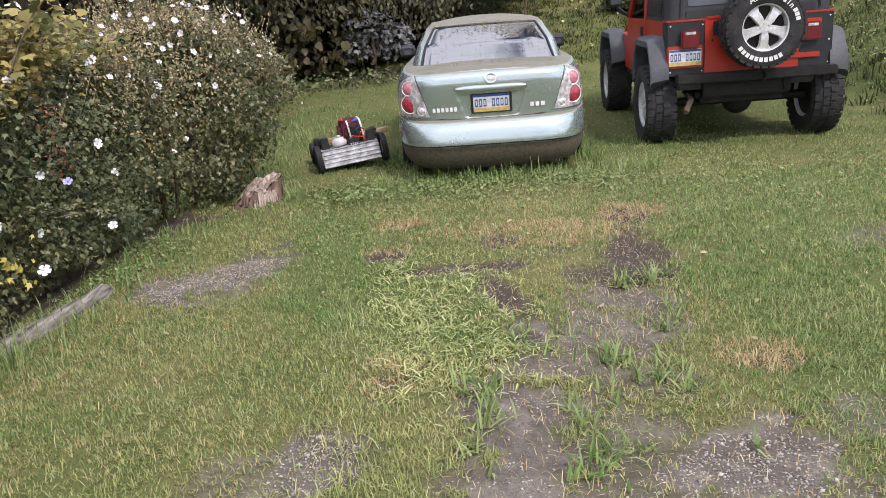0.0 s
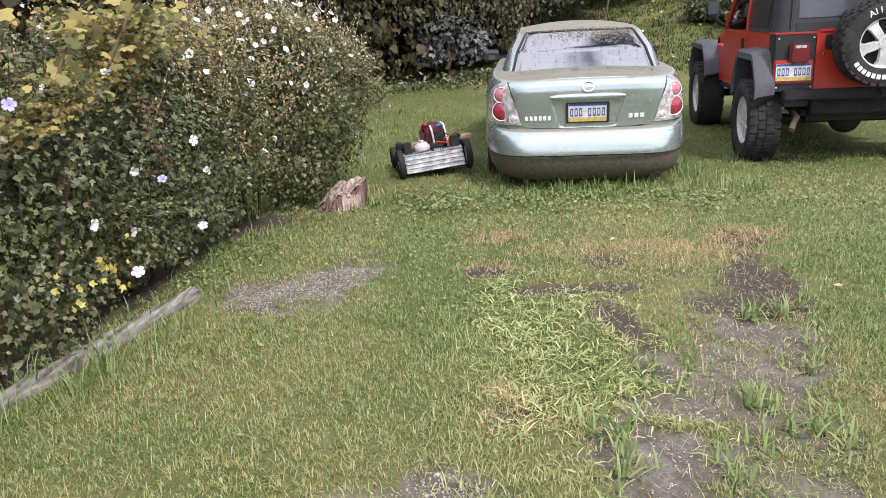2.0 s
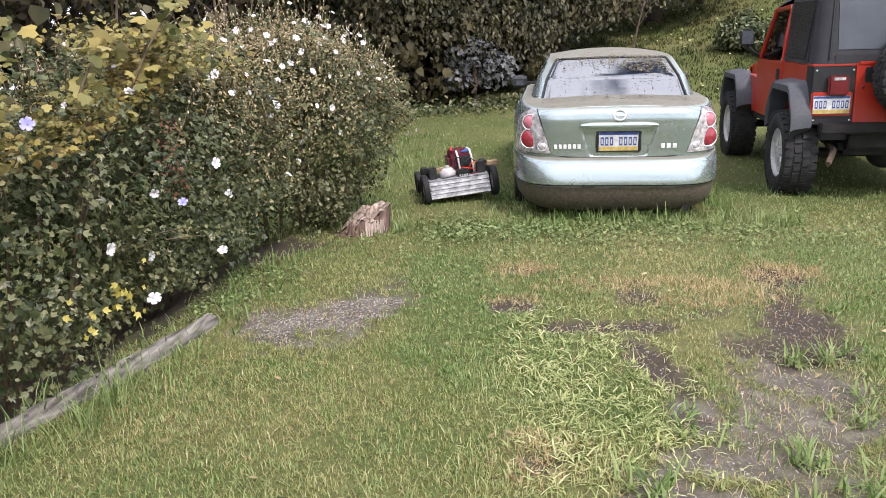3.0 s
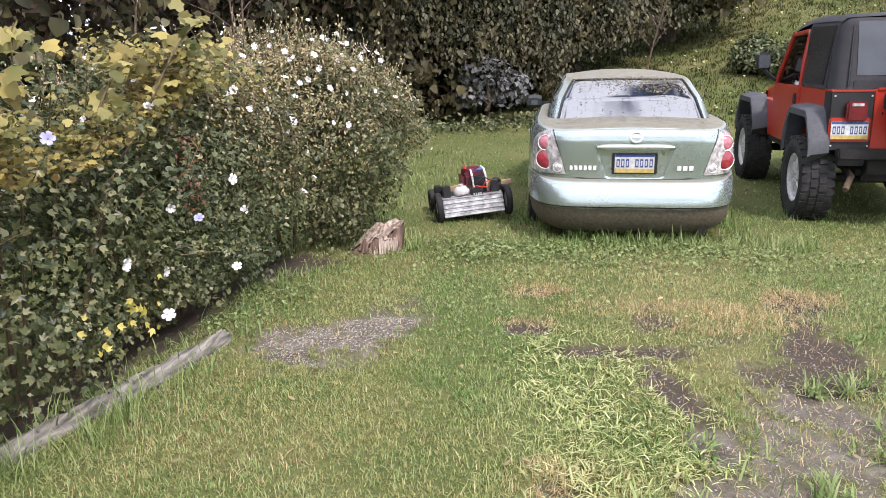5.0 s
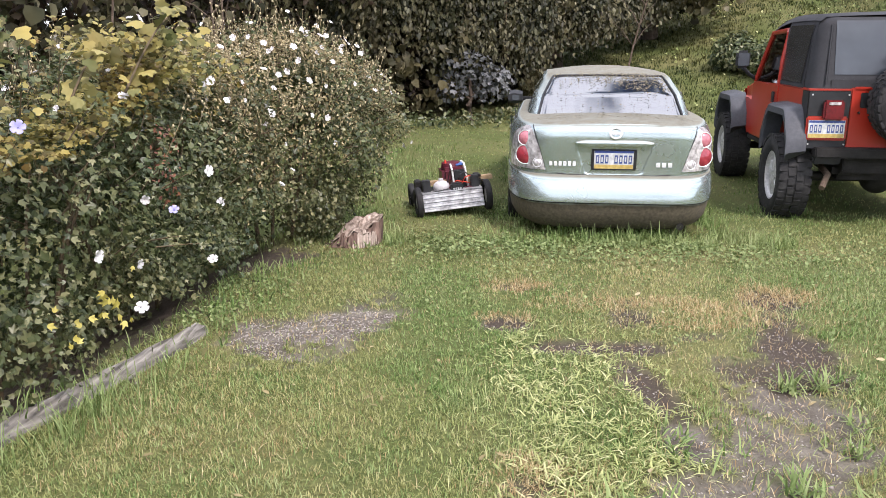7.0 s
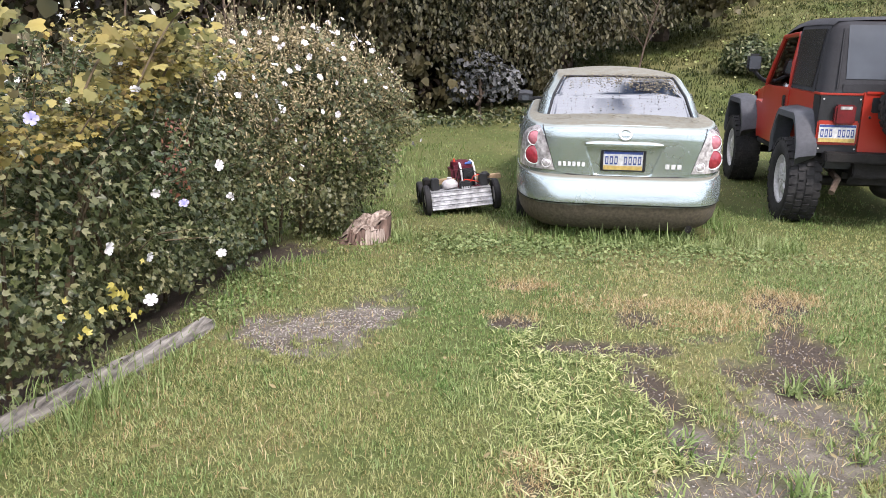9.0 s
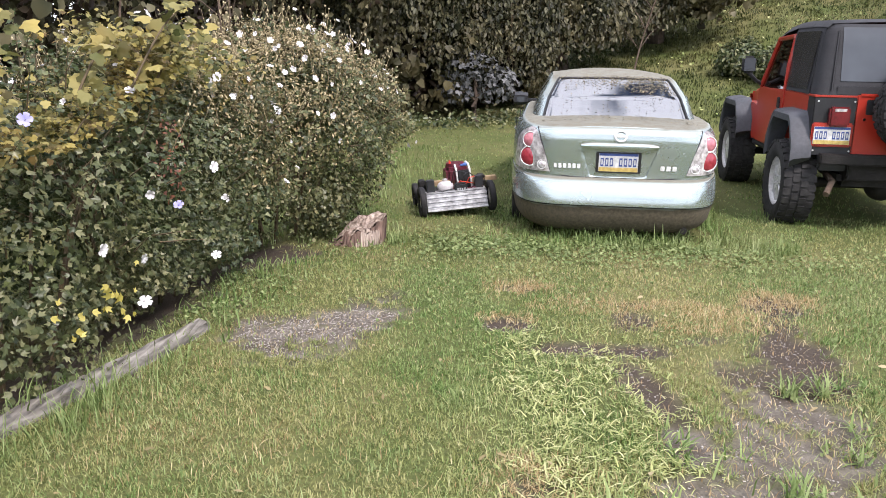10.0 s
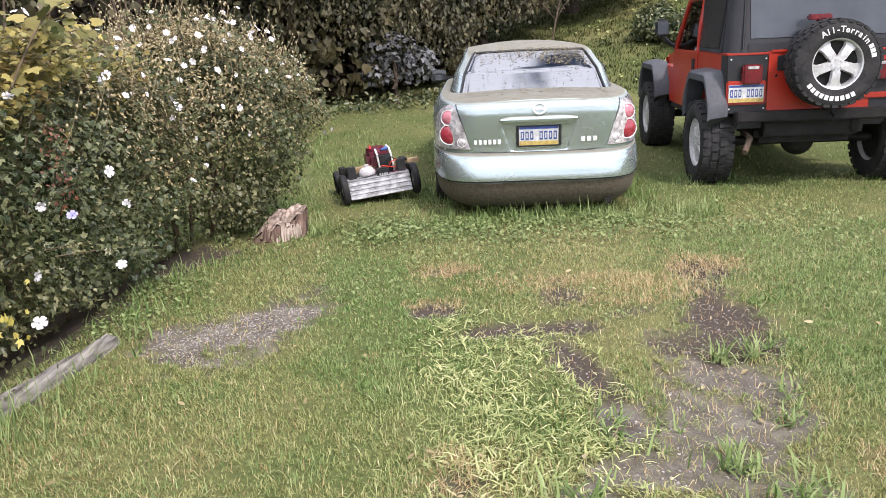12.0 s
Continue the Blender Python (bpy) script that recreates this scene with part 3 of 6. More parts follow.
# height, half-width, rear end, front end
BODY_LEVELS = [
    (0.19, 0.76, 0.12, 4.62), (0.24, 0.83, 0.02, 4.74), (0.30, 0.865, -0.035, 4.80), (0.38, 0.88, -0.07, 4.83), (0.435, 0.885, -0.086, 4.84),
    (0.447, 0.892, -0.112, 4.85), (0.47, 0.895, -0.114, 4.85), (0.52, 0.897, -0.104, 4.85), (0.57, 0.897, -0.087, 4.85), (0.61, 0.897, -0.064, 4.84), (0.635, 0.895, -0.038, 4.82),
    (0.646, 0.893, -0.012, 4.80), (0.65, 0.890, 0.034, 4.79), (0.70, 0.893, 0.031, 4.77), (0.78, 0.894, 0.022, 4.73), (0.88, 0.886, 0.009, 4.66),
    (0.96, 0.864, 0.002, 4.57), (1.01, 0.838, 0.008, 4.50), (1.040, 0.812, 0.028, 4.46), (1.055, 0.785, 0.058, 4.42),
]
PLAN = half_plan()


def body_top(y):
    return curve(y, ((0.0, 1.055), (0.6, 1.075), (3.0, 1.05), (3.5, 1.02), (4.1, 0.93), (4.5, 0.83), (4.87, 0.70)))


def body_point(u, v, lev, push=0.0):
    z, w, y0, y1 = lev
    x, y = u * w, (y0 + y1) / 2 + v * (y1 - y0) / 2
    top = body_top(y)
    return Vector((x * (1 + push / w), y + (push * 1.0 * (v if abs(v) > 0.9 else 0)), 0.19 + (z - 0.19) * (top - 0.19) / 0.865))


def rear_surface(x, z, push=0.0):
    """A point of the tail at that width and height, pushed backwards."""
    zs = [l[0] for l in BODY_LEVELS]
    w, y0, y1 = (float(np.interp(z, zs, [l[i] for l in BODY_LEVELS])) for i in (1, 2, 3))
    u = min(abs(x) / w, 0.995)
    v = (1 - u ** 6) ** (1 / 6)
    y = (y0 + y1) / 2 - v * (y1 - y0) / 2
    out = Vector((math.copysign(u ** 5, x) * 1.6, -1)).normalized()
    return Vector((x + out.x * push, y + out.y * push, z))


def rear_patch(xs_at, zs, cols, push, dent=None):
    rows = []
    for z in zs:
        a, b = xs_at(z)
        rows.append([rear_surface(a + (b - a) * j / cols, z, push - (dent(a + (b - a) * j / cols, z) if dent else 0)) for j in range(cols + 1)])
    return rows


def wheel_meshes(radius, width, rim, spokes, lugs):
    tyre = bmesh.new()
    w = width / 2
    lathe(tyre, [(rim, -w * 0.86), (rim + 0.3 * (radius - rim), -w), (radius - 0.05, -w * 1.0), (radius - 0.018, -w * 0.88), (radius - 0.008, -w * 0.6), (radius - 0.008, w * 0.6),
                 (radius - 0.018, w * 0.88), (radius - 0.05, w), (rim + 0.3 * (radius - rim), w), (rim, w * 0.86)], 48)
    tread = bmesh.new()
    for k in range(lugs):
        for x0, x1, shift in ((-0.98, -0.55, 0), (-0.45, -0.05, 0.5), (0.05, 0.45, 0), (0.55, 0.98, 0.5)):
            a = 2 * math.pi * (k + shift) / lugs
            arc = math.pi * radius / lugs * 0.68
            block(tread, x0 * w, x1 * w, -arc, arc, radius - 0.03, radius + (0.004 if abs(x0 + x1) < 1.2 else -0.006), 0, Matrix.Rotation(a, 4, "X"))
    hub = bmesh.new()
    lathe(hub, [(rim + 0.008, -w * 0.84), (rim - 0.012, -w * 0.80), (rim - 0.022, -w * 0.3), (rim - 0.022, w * 0.7), (rim, w * 0.84)], 40, False)
    for k in range(spokes):
        a = 2 * math.pi * k / spokes
        rows = []
        for r, hw, dx in ((0.035, 0.034, 0.0), (0.08, 0.044, -0.012), (rim * 0.7, 0.048, 0.0), (rim - 0.01, 0.080, 0.012)):
            rows.append([(-w * 0.66 + dx + d, s * hw, r) for s, d in ((-1, 0.03), (-0.8, 0), (0.8, 0), (1, 0.03))])
        b2 = bmesh.new()
        grid(b2, rows)
        bmesh.ops.rotate(b2, verts=b2.verts, matrix=Matrix.Rotation(a, 3, "X"))
        me = bpy.data.meshes.new("tmp")
        b2.to_mesh(me)
        hub.from_mesh(me)
        b2.free()
        bpy.data.meshes.remove(me)
    cyl(hub, (-w * 0.72, 0, 0), (-w * 0.2, 0, 0), 0.062, 0.07, 24)
    for k in range(5):
        a = 2 * math.pi * (k + 0.5) / 5
        cyl(hub, (-w * 0.78, 0.045 * math.cos(a), 0.045 * math.sin(a)), (-w * 0.6, 0.045 * math.cos(a), 0.045 * math.sin(a)), 0.010, 0.010, 8)
    drum = bmesh.new()
    cyl(drum, (-w * 0.25, 0, 0), (w * 0.6, 0, 0), rim - 0.025, rim - 0.025, 32)
    out = [finish(tyre), finish(hub), finish(drum), finish(tread)]
    for me, mat in zip(out, (RUBBER, ALLOY, STEEL, RUBBER)):
        me.materials.append(mat)
    return out


def add_wheel(meshes, parent, m, name="wheel"):
    """meshes as wheel_meshes() gives them; the face of the rim looks along the pose's -x."""
    tyre = part(name, meshes[0], RUBBER, parent, "", m=m)
    part("rim", meshes[1], ALLOY, tyre, "silver five-spoke alloy rim")
    part("brake_drum", meshes[2], STEEL, tyre)
    if len(meshes[3].polygons):
        tagged(part("tread", meshes[3], RUBBER, tyre, "knobbly off-road tread"), kind="stuff")
    return tyre


def number_plate(parent, at, width, height, tilt, holder):
    """Blue, white and yellow plate with plain bars for its writing, facing -y."""
    m = Matrix.Translation(at) @ Matrix.Rotation(radians(tilt), 4, "X")
    b = bmesh.new()
    block(b, -width / 2, width / 2, 0, 0.004, -height / 2, height / 2, 0.0015)
    pl = part("number_plate", b, PLATE_WHITE, parent, "white plate with a blue top and yellow foot", m=m)
    for name, z0, z1, x, mat in (("top_band", 0.36, 0.49, 0.49, PLATE_BLUE), ("foot_band", -0.49, -0.27, 0.49, PLATE_YELLOW)):
        b = bmesh.new()
        block(b, -width * x, width * x, -0.0015, 0.001, z0 * height, z1 * height)
        part(name, b, mat, pl)
    step = width * 0.118
    for k in range(8):
        if k == 3:
            continue
        b = bmesh.new()
        c = (k - 3.5) * step
        for x0, x1, z0, z1 in ((-0.33, -0.17, -0.2, 0.24), (0.17, 0.33, -0.2, 0.24), (-0.17, 0.17, 0.16, 0.24), (-0.17, 0.17, -0.2, -0.12)):
            block(b, c + step * x0, c + step * x1, -0.003, 0.001, height * z0, height * z1)
        part("bar", b, PLATE_BLUE, pl)
    if holder:
        b = bmesh.new()
        for x0, x1, z0, z1 in ((-0.56, 0.56, 0.5, 0.56), (-0.56, 0.56, -0.56, -0.5), (-0.57, -0.5, -0.5, 0.5), (0.5, 0.57, -0.5, 0.5)):
            block(b, x0 * width, x1 * width, -0.006, 0.008, z0 * height, z1 * height, 0.002)
        part("plate_holder", b, holder, pl, "dark plate holder")
    return pl


def build_sedan():
    car = thing("sedan", "dusty pale sage-silver saloon car parked on the grass", "car")
    # closed ring: left side from the front to the rear, then right side back to the front
    ring = [(-u, v) for u, v in PLAN[::-1]][:-1] + [(u, v) for u, v in PLAN][:-1]
    b = bmesh.new()
    rows = [[body_point(u, v, lev) for u, v in ring] for lev in BODY_LEVELS]
    grid(b, rows, closed=True)
    cols = 10
    lev = BODY_LEVELS[-1]
    decks = []
    for u, v in PLAN[1:-1]:
        p = body_point(u, v, lev)
        w = lev[1]
        decks.append([Vector((p.x * (2 * j / cols - 1), p.y, p.z + 0.028 * ((p.x / w) ** 2 - (p.x * (2 * j / cols - 1) / w) ** 2) * 1.0)) for j in range(cols + 1)])
    grid(b, decks)
    low = BODY_LEVELS[0]
    grid(b, [[Vector((body_point(u, v, low).x * (2 * j / 4 - 1), body_point(u, v, low).y, 0.19)) for j in range(5)] for u, v in PLAN[1:-1]])
    bmesh.ops.remove_doubles(b, verts=b.verts, dist=0.0008)
    bmesh.ops.holes_fill(b, edges=b.edges, sides=0)
    body = part("body", b, SEDAN_PAINT, car, "", 28)
    cuts = []
    for y in (1.05, 3.85):
        c = bmesh.new()
        for sx in (-1, 1):
            cyl(c, (sx * 0.58, y, 0.32), (sx * 1.1, y, 0.32), 0.375, 0.375, 36)
        cuts.append(c)
    carve(body, cuts)
    # wheels
    meshes = wheel_meshes(0.315, 0.205, 0.205, 5, 0)
    for x, y in ((-0.775, 1.05), (-0.775, 3.85)):
        add_wheel(meshes, car, Matrix.Translation((x, y, 0.335)))
        add_wheel(meshes, car, Matrix.Translation((-x, y, 0.335)) @ Matrix.Rotation(math.pi, 4, "Z"))
    # cabin: base ring to roof ring
    levels = [(s / 14.0) for s in range(15)]

    def cabin(u, v, s, push=0.0):
        w = curve(s, ((0, 0.735), (0.5, 0.68), (0.85, 0.60), (1, 0.555))) + push
        y0 = curve(s, ((0, 0.585), (0.5, 0.86), (0.85, 1.10), (0.93, 1.17), (1, 1.26))) - push
        y1 = curve(s, ((0, 3.66), (0.5, 3.16), (0.85, 2.80), (1, 2.58))) + push
        z = curve(s, ((0, 1.045), (0.5, 1.235), (0.85, 1.365), (0.93, 1.392), (1, 1.412)))
        if abs(v) > 0.95:
            z += 0.012 * (1 - u * u)
        return Vector((u * w, (y0 + y1) / 2 + v * (y1 - y0) / 2, z))

    plan = half_plan(power=9.0, n_end=(0, 0.12, 0.24, 0.36, 0.48, 0.58, 0.66, 0.73, 0.79, 0.83, 0.87, 0.905, 0.935, 0.96), step=0.05)
    ring = [(-u, v) for u, v in plan[::-1]][:-1] + plan[:-1]

    def kind(u, v, s):
        au = abs(u)
        if v < 0 and au < 0.862 and 0.04 < s < 0.93:
            return "back_window"
        if v > 0 and au < 0.90 and 0.03 < s < 0.93:
            return "windscreen"
        if au > 0.95 and 0.16 < s < 0.86 and abs(v) < 0.93:
            if -0.80 < v < 0.86 and abs(v + 0.12) > 0.035:
                return ("side_window", u > 0, v > -0.12)
        return None

    def face_kind(i, j):
        u0, v0 = ring[j]
        u1, v1 = ring[(j + 1) % len(ring)]
        return kind((u0 + u1) / 2, (v0 + v1) / 2, (levels[i] + levels[i + 1]) / 2)

    b = bmesh.new()
    rows = [[cabin(u, v, s) for u, v in ring] for s in levels]
    grid(b, rows, lambda i, j: face_kind(i, j) is None, True)
    roof = []
    for u, v in plan[1:-1]:
        p = cabin(u, v, 1.0)
        roof.append([Vector((p.x * (2 * j / 12 - 1), p.y, p.z + 0.058 * (1 - abs(2 * j / 12 - 1) ** 2.2) * (1 - abs(v) ** 2.5))) for j in range(13)])
    grid(b, roof)
    bmesh.ops.remove_doubles(b, verts=b.verts, dist=0.0008)
    part("roof", b, SEDAN_PAINT, car, "dusty roof and pillars", 30)
    kinds = {face_kind(i, j) for i in range(14) for j in range(len(ring))} - {None}
    for k in sorted(kinds, key=str):
        b = bmesh.new()
        grid(b, [[cabin(u, v, s, -0.005) for u, v in ring] for s in levels], lambda i, j: face_kind(i, j) == k, True)
        name = k if isinstance(k, str) else k[0]
        pane = part(name, b, BACK_GLASS if name == "back_window" else GLASS, car, "dirty glass" if name == "back_window" else "")
        pane.visible_shadow = False
    # black seal round the back window
    b = bmesh.new()
    path = [cabin(u, -(1 - abs(u) ** 9) ** (1 / 9), 0.045, 0.003) for u in np.linspace(-0.85, 0.85, 13)]
    path += [cabin(0.855, -(1 - 0.855 ** 9) ** (1 / 9), s, 0.003) for s in np.linspace(0.1, 0.9, 9)]
    path += [cabin(u, -(1 - abs(u) ** 9) ** (1 / 9), 0.93, 0.003) for u in np.linspace(0.85, -0.85, 13)]
    path += [cabin(-0.855, -(1 - 0.855 ** 9) ** (1 / 9), s, 0.003) for s in np.linspace(0.9, 0.1, 9)]
    tube(b, path, 0.010, 6, True)
    part("window_seal", b, BLACK_PLASTIC, car)
    # inside: shelf, seat backs, floor
    b = bmesh.new()
    block(b, -0.66, 0.66, 0.62, 1.15, 1.0, 1.03, 0.01)
    part("parcel_shelf", b, DARK_CLOTH, car)
    b = bmesh.new()
    block(b, -0.64, 0.64, 1.15, 1.35, 0.45, 1.12, 0.05)
    part("rear_seat", b, DARK_CLOTH, car)
    for x in (-0.36, 0.36):
        b = bmesh.new()
        block(b, x - 0.24, x + 0.24, 2.1, 2.25, 0.5, 1.14, 0.05)
        block(b, x - 0.12, x + 0.12, 2.12, 2.22, 1.15, 1.32, 0.04)
        part("front_seat", b, DARK_CLOTH, car)
    # boot lid
    def lid_edges(z):
        h = curve(z, ((0.655, 0.50), (0.70, 0.545), (1.04, 0.648)))
        return -h, h

    def dent(x, z):
        half = curve(z, ((0.66, 0.215), (0.90, 0.300)))
        return 0.034 * float(smooth(half + 0.012, half - 0.02, abs(x)) * smooth(0.655, 0.685, z) * smooth(0.915, 0.898, z))

    zs = np.concatenate([np.linspace(0.655, 0.70, 6), np.linspace(0.70, 0.925, 20)[1:], np.linspace(0.925, 1.04, 8)[1:]])
    b = bmesh.new()
    rows = rear_patch(lid_edges, zs, 72, 0.008, dent)
    for j, p in enumerate(rows[0]):
        q = abs(2 * j / 72 - 1)
        p.z += 0.05 * q ** 10
    edge = [[p + Vector((0, 0.05, 0)) for p in rows[0]]] + rows
    grid(b, edge)
    for side in (0, -1):
        grid(b, [[r[side] for r in rows], [r[side] + Vector((0, 0.03, 0)) for r in rows]])
    top = [r for r in rows[-1]]
    deck = [top]
    for k in range(1, 9):
        t = k / 8
        deck.append([Vector((p.x * (1 + 0.02 * t), 0.062 + 0.50 * t + (p.y - rows[-1][36].y) * (1 - t), 1.0595 + 0.018 * t + 0.034 * (1 - (p.x / 0.66) ** 2) * (0.75 + 0.25 * t) - 0.006)) for p in top])
    grid(b, deck)
    bmesh.ops.remove_doubles(b, verts=b.verts, dist=0.0005)
    part("boot_lid", b, SEDAN_PAINT, car, "dusty boot lid", 40)
    # dark shut line round the lid
    b = bmesh.new()
    line = [rear_surface(lid_edges(z)[0] - 0.006, z, 0.002) for z in np.linspace(1.04, 0.71, 10)]
    line += [rear_surface(x, 0.652 + 0.045 * abs(x / 0.53) ** 10, 0.002) for x in np.linspace(-0.53, 0.53, 25)]
    line += [rear_surface(lid_edges(z)[1] + 0.006, z, 0.002) for z in np.linspace(0.71, 1.04, 10)]
    tube(b, line, 0.0055, 6)
    part("shut_line", b, BLACK_PLASTIC, car)
    # bar over the plate
    b = bmesh.new()
    rows = []
    for t in np.linspace(-1, 1, 17):
        x = 0.305 * t
        c = rear_surface(x, 0.915, 0.012)
        h = 0.026 * (1 - abs(t) ** 8 * 0.6)
        rows.append([c + Vector((0, -dy, dz * h)) for dy, dz in ((0, 1), (0.018, 0.7), (0.026, 0), (0.018, -0.8), (-0.02, -1))])
    grid(b, rows)
    part("garnish_bar", b, SEDAN_PAINT, car, "painted grip bar over the plate", 50)
    number_plate(car, (0, 0.016, 0.780), 0.315, 0.152, 5, BLACK_PLASTIC)
    # round badge and plain trim bars
    b = bmesh.new()
    c = rear_surface(0.005, 0.995, 0.012)
    tube(b, [c + Vector((0.047 * math.cos(t), 0.01 * math.sin(t), 0.040 * math.sin(t))) for t in np.linspace(0, 2 * math.pi, 25)[:-1]], 0.008, 8, True)
    block(b, c.x - 0.056, c.x + 0.056, c.y - 0.008, c.y + 0.004, c.z - 0.010, c.z + 0.010, 0.002)
    part("badge", b, BRIGHT_TRIM, car, "chrome ring badge")
    for x0, count, w in ((-0.515, 6, 0.030), (0.335, 3, 0.038)):
        for k in range(count):
            b = bmesh.new()
            p = rear_surface(x0 + k * w * 1.25, 0.742, 0.010)
            block(b, p.x, p.x + w * 0.85, p.y - 0.003, p.y + 0.004, p.z - 0.019, p.z + 0.019, 0.002)
            part("trim_bar", b, BRIGHT_TRIM, car)
    # tail lamps
    for sx in (-1, 1):
        def lamp_edges(z):
            inner = curve(z, ((0.685, 0.545), (0.72, 0.556), (0.86, 0.597), (1.0, 0.655), (1.035, 0.675)))
            outer = curve(z, ((0.685, 0.835), (0.72, 0.838), (0.86, 0.832), (0.95, 0.81), (1.0, 0.77), (1.035, 0.705)))
            return (inner * sx, outer * sx)
        b = bmesh.new()
        zs = np.linspace(0.685, 1.035, 16)
        rows = rear_patch(lamp_edges, zs, 12, 0.010)
        grid(b, rows)
        rim = [r[0] for r in rows] + rows[-1][1:] + [r[-1] for r in rows[::-1]][1:] + rows[0][::-1][1:-1]
        grid(b, [rim, [p + Vector((-sx * 0.004, 0.03, 0)) for p in rim]], None, True)
        lamp = part("tail_lamp", b, CLEAR_LENS, car, "clear lamp housing with round red lenses", 45)
        for name, x, z, r, mat in (("brake_lens", 0.712, 0.800, 0.076, RED_LENS), ("turn_lens", 0.712, 0.935, 0.058, PINK_LENS), ("reverse_lens", 0.612, 0.742, 0.033, CLEAR_LENS)):
            b = bmesh.new()
            p = rear_surface(sx * x, z, 0.012)
            nrm = Vector((sx * 0.30, -1, 0.06)).normalized()
            rot = nrm.to_track_quat("X", "Z").to_matrix().to_4x4()
            lathe(b, [(0.001, 0.016), (r * 0.5, 0.014), (r * 0.85, 0.006), (r, -0.004), (r, -0.03)], 28, False)
            part(name, b, mat, lamp, m=Matrix.Translation(p) @ rot)
            b = bmesh.new()
            tube(b, [(0.001, (r + 0.004) * math.cos(t), (r + 0.004) * math.sin(t)) for t in np.linspace(0, 2 * math.pi, 29)[:-1]], 0.004, 6, True)
            part("lens_ring", b, BRIGHT_TRIM, lamp, m=Matrix.Translation(p) @ rot)
    # bumper top ledge and lower valance line
    b = bmesh.new()
    tube(b, [rear_surface(x, 0.441, 0.0) for x in np.linspace(-0.86, 0.86, 40)], 0.006, 6)
    part("bumper_groove", b, BLACK_PLASTIC, car)
    # mirrors
    for sx in (-1, 1):
        b = bmesh.new()
        rows = []
        for t, s in ((0, 0.55), (0.3, 0.95), (0.7, 1.0), (1.0, 0.7)):
            rows.append([(sx * (0.80 + 0.03 + 0.17 * a), 3.03 + 0.16 * t, 1.07 + s * 0.082 * z) for a, z in ((0, -0.7), (0.5, -1), (0.95, -0.8), (1, 0), (0.9, 0.9), (0.5, 1), (0, 0.8))])
        grid(b, rows, None, True)
        bmesh.ops.holes_fill(b, edges=b.edges, sides=0)
        block(b, sx * 0.70 if sx > 0 else sx * 0.85, sx * 0.85 if sx > 0 else sx * 0.70, 3.11, 3.19, 1.03, 1.07, 0.01)
        mir = part("wing_mirror", b, BLACK_PLASTIC, car, "dark wing mirror", 40)
        b = bmesh.new()
        block(b, sx * 0.91 - 0.045, sx * 0.91 + 0.045, 3.020, 3.028, 1.035, 1.095, 0.004)
        part("mirror_glass", b, VINYL, mir)
    # headlamps, grille, plate at the front, door lines and handles
    for sx in (-1, 1):
        b = bmesh.new()
        block(b, sx * 0.68 - 0.17, sx * 0.68 + 0.17, 4.35, 4.62, 0.60, 0.74, 0.05)
        part("headlamp", b, CLEAR_LENS, car)
        for y in (1.55, 2.55):
            b = bmesh.new()
            block(b, sx * 0.90 - 0.012, sx * 0.90 + 0.012, y, y + 0.2, 0.86, 0.89, 0.008)
            part("door_handle", b, SEDAN_PAINT, car)
        for y in (1.45, 2.42, 3.4):
            b = bmesh.new()
            tube(b, [(sx * (0.897 - 0.05 * max(0, z - 0.75)), y - 0.1 * (z - 0.6) * (y < 2), z) for z in (0.36, 0.5, 0.7, 0.9, 1.0)], 0.004, 5)
            part("door_gap", b, BLACK_PLASTIC, car)
    b = bmesh.new()
    block(b, -0.36, 0.36, 4.68, 4.80, 0.50, 0.62, 0.03)
    part("grille", b, BLACK_PLASTIC, car)
    # exhaust and underside
    b = bmesh.new()
    cyl(b, (0.56, 0.2, 0.25), (0.56, 0.03, 0.235), 0.030, 0.030, 16)
    part("exhaust_pipe", b, STEEL, car)
    b = bmesh.new()
    block(b, -0.62, 0.62, 0.25, 4.5, 0.17, 0.30, 0.03)
    part("underbody", b, BLACK_PLASTIC, car)
    return car


build_sedan()

# ---------------------------------------------------------------- off-road car


def arch_points(yc, zc, r0, r1, top, n=14):
    return [(yc + r0 * math.cos(a), zc + min(top, r1 * math.sin(a))) for a in np.linspace(0, math.pi, n)]


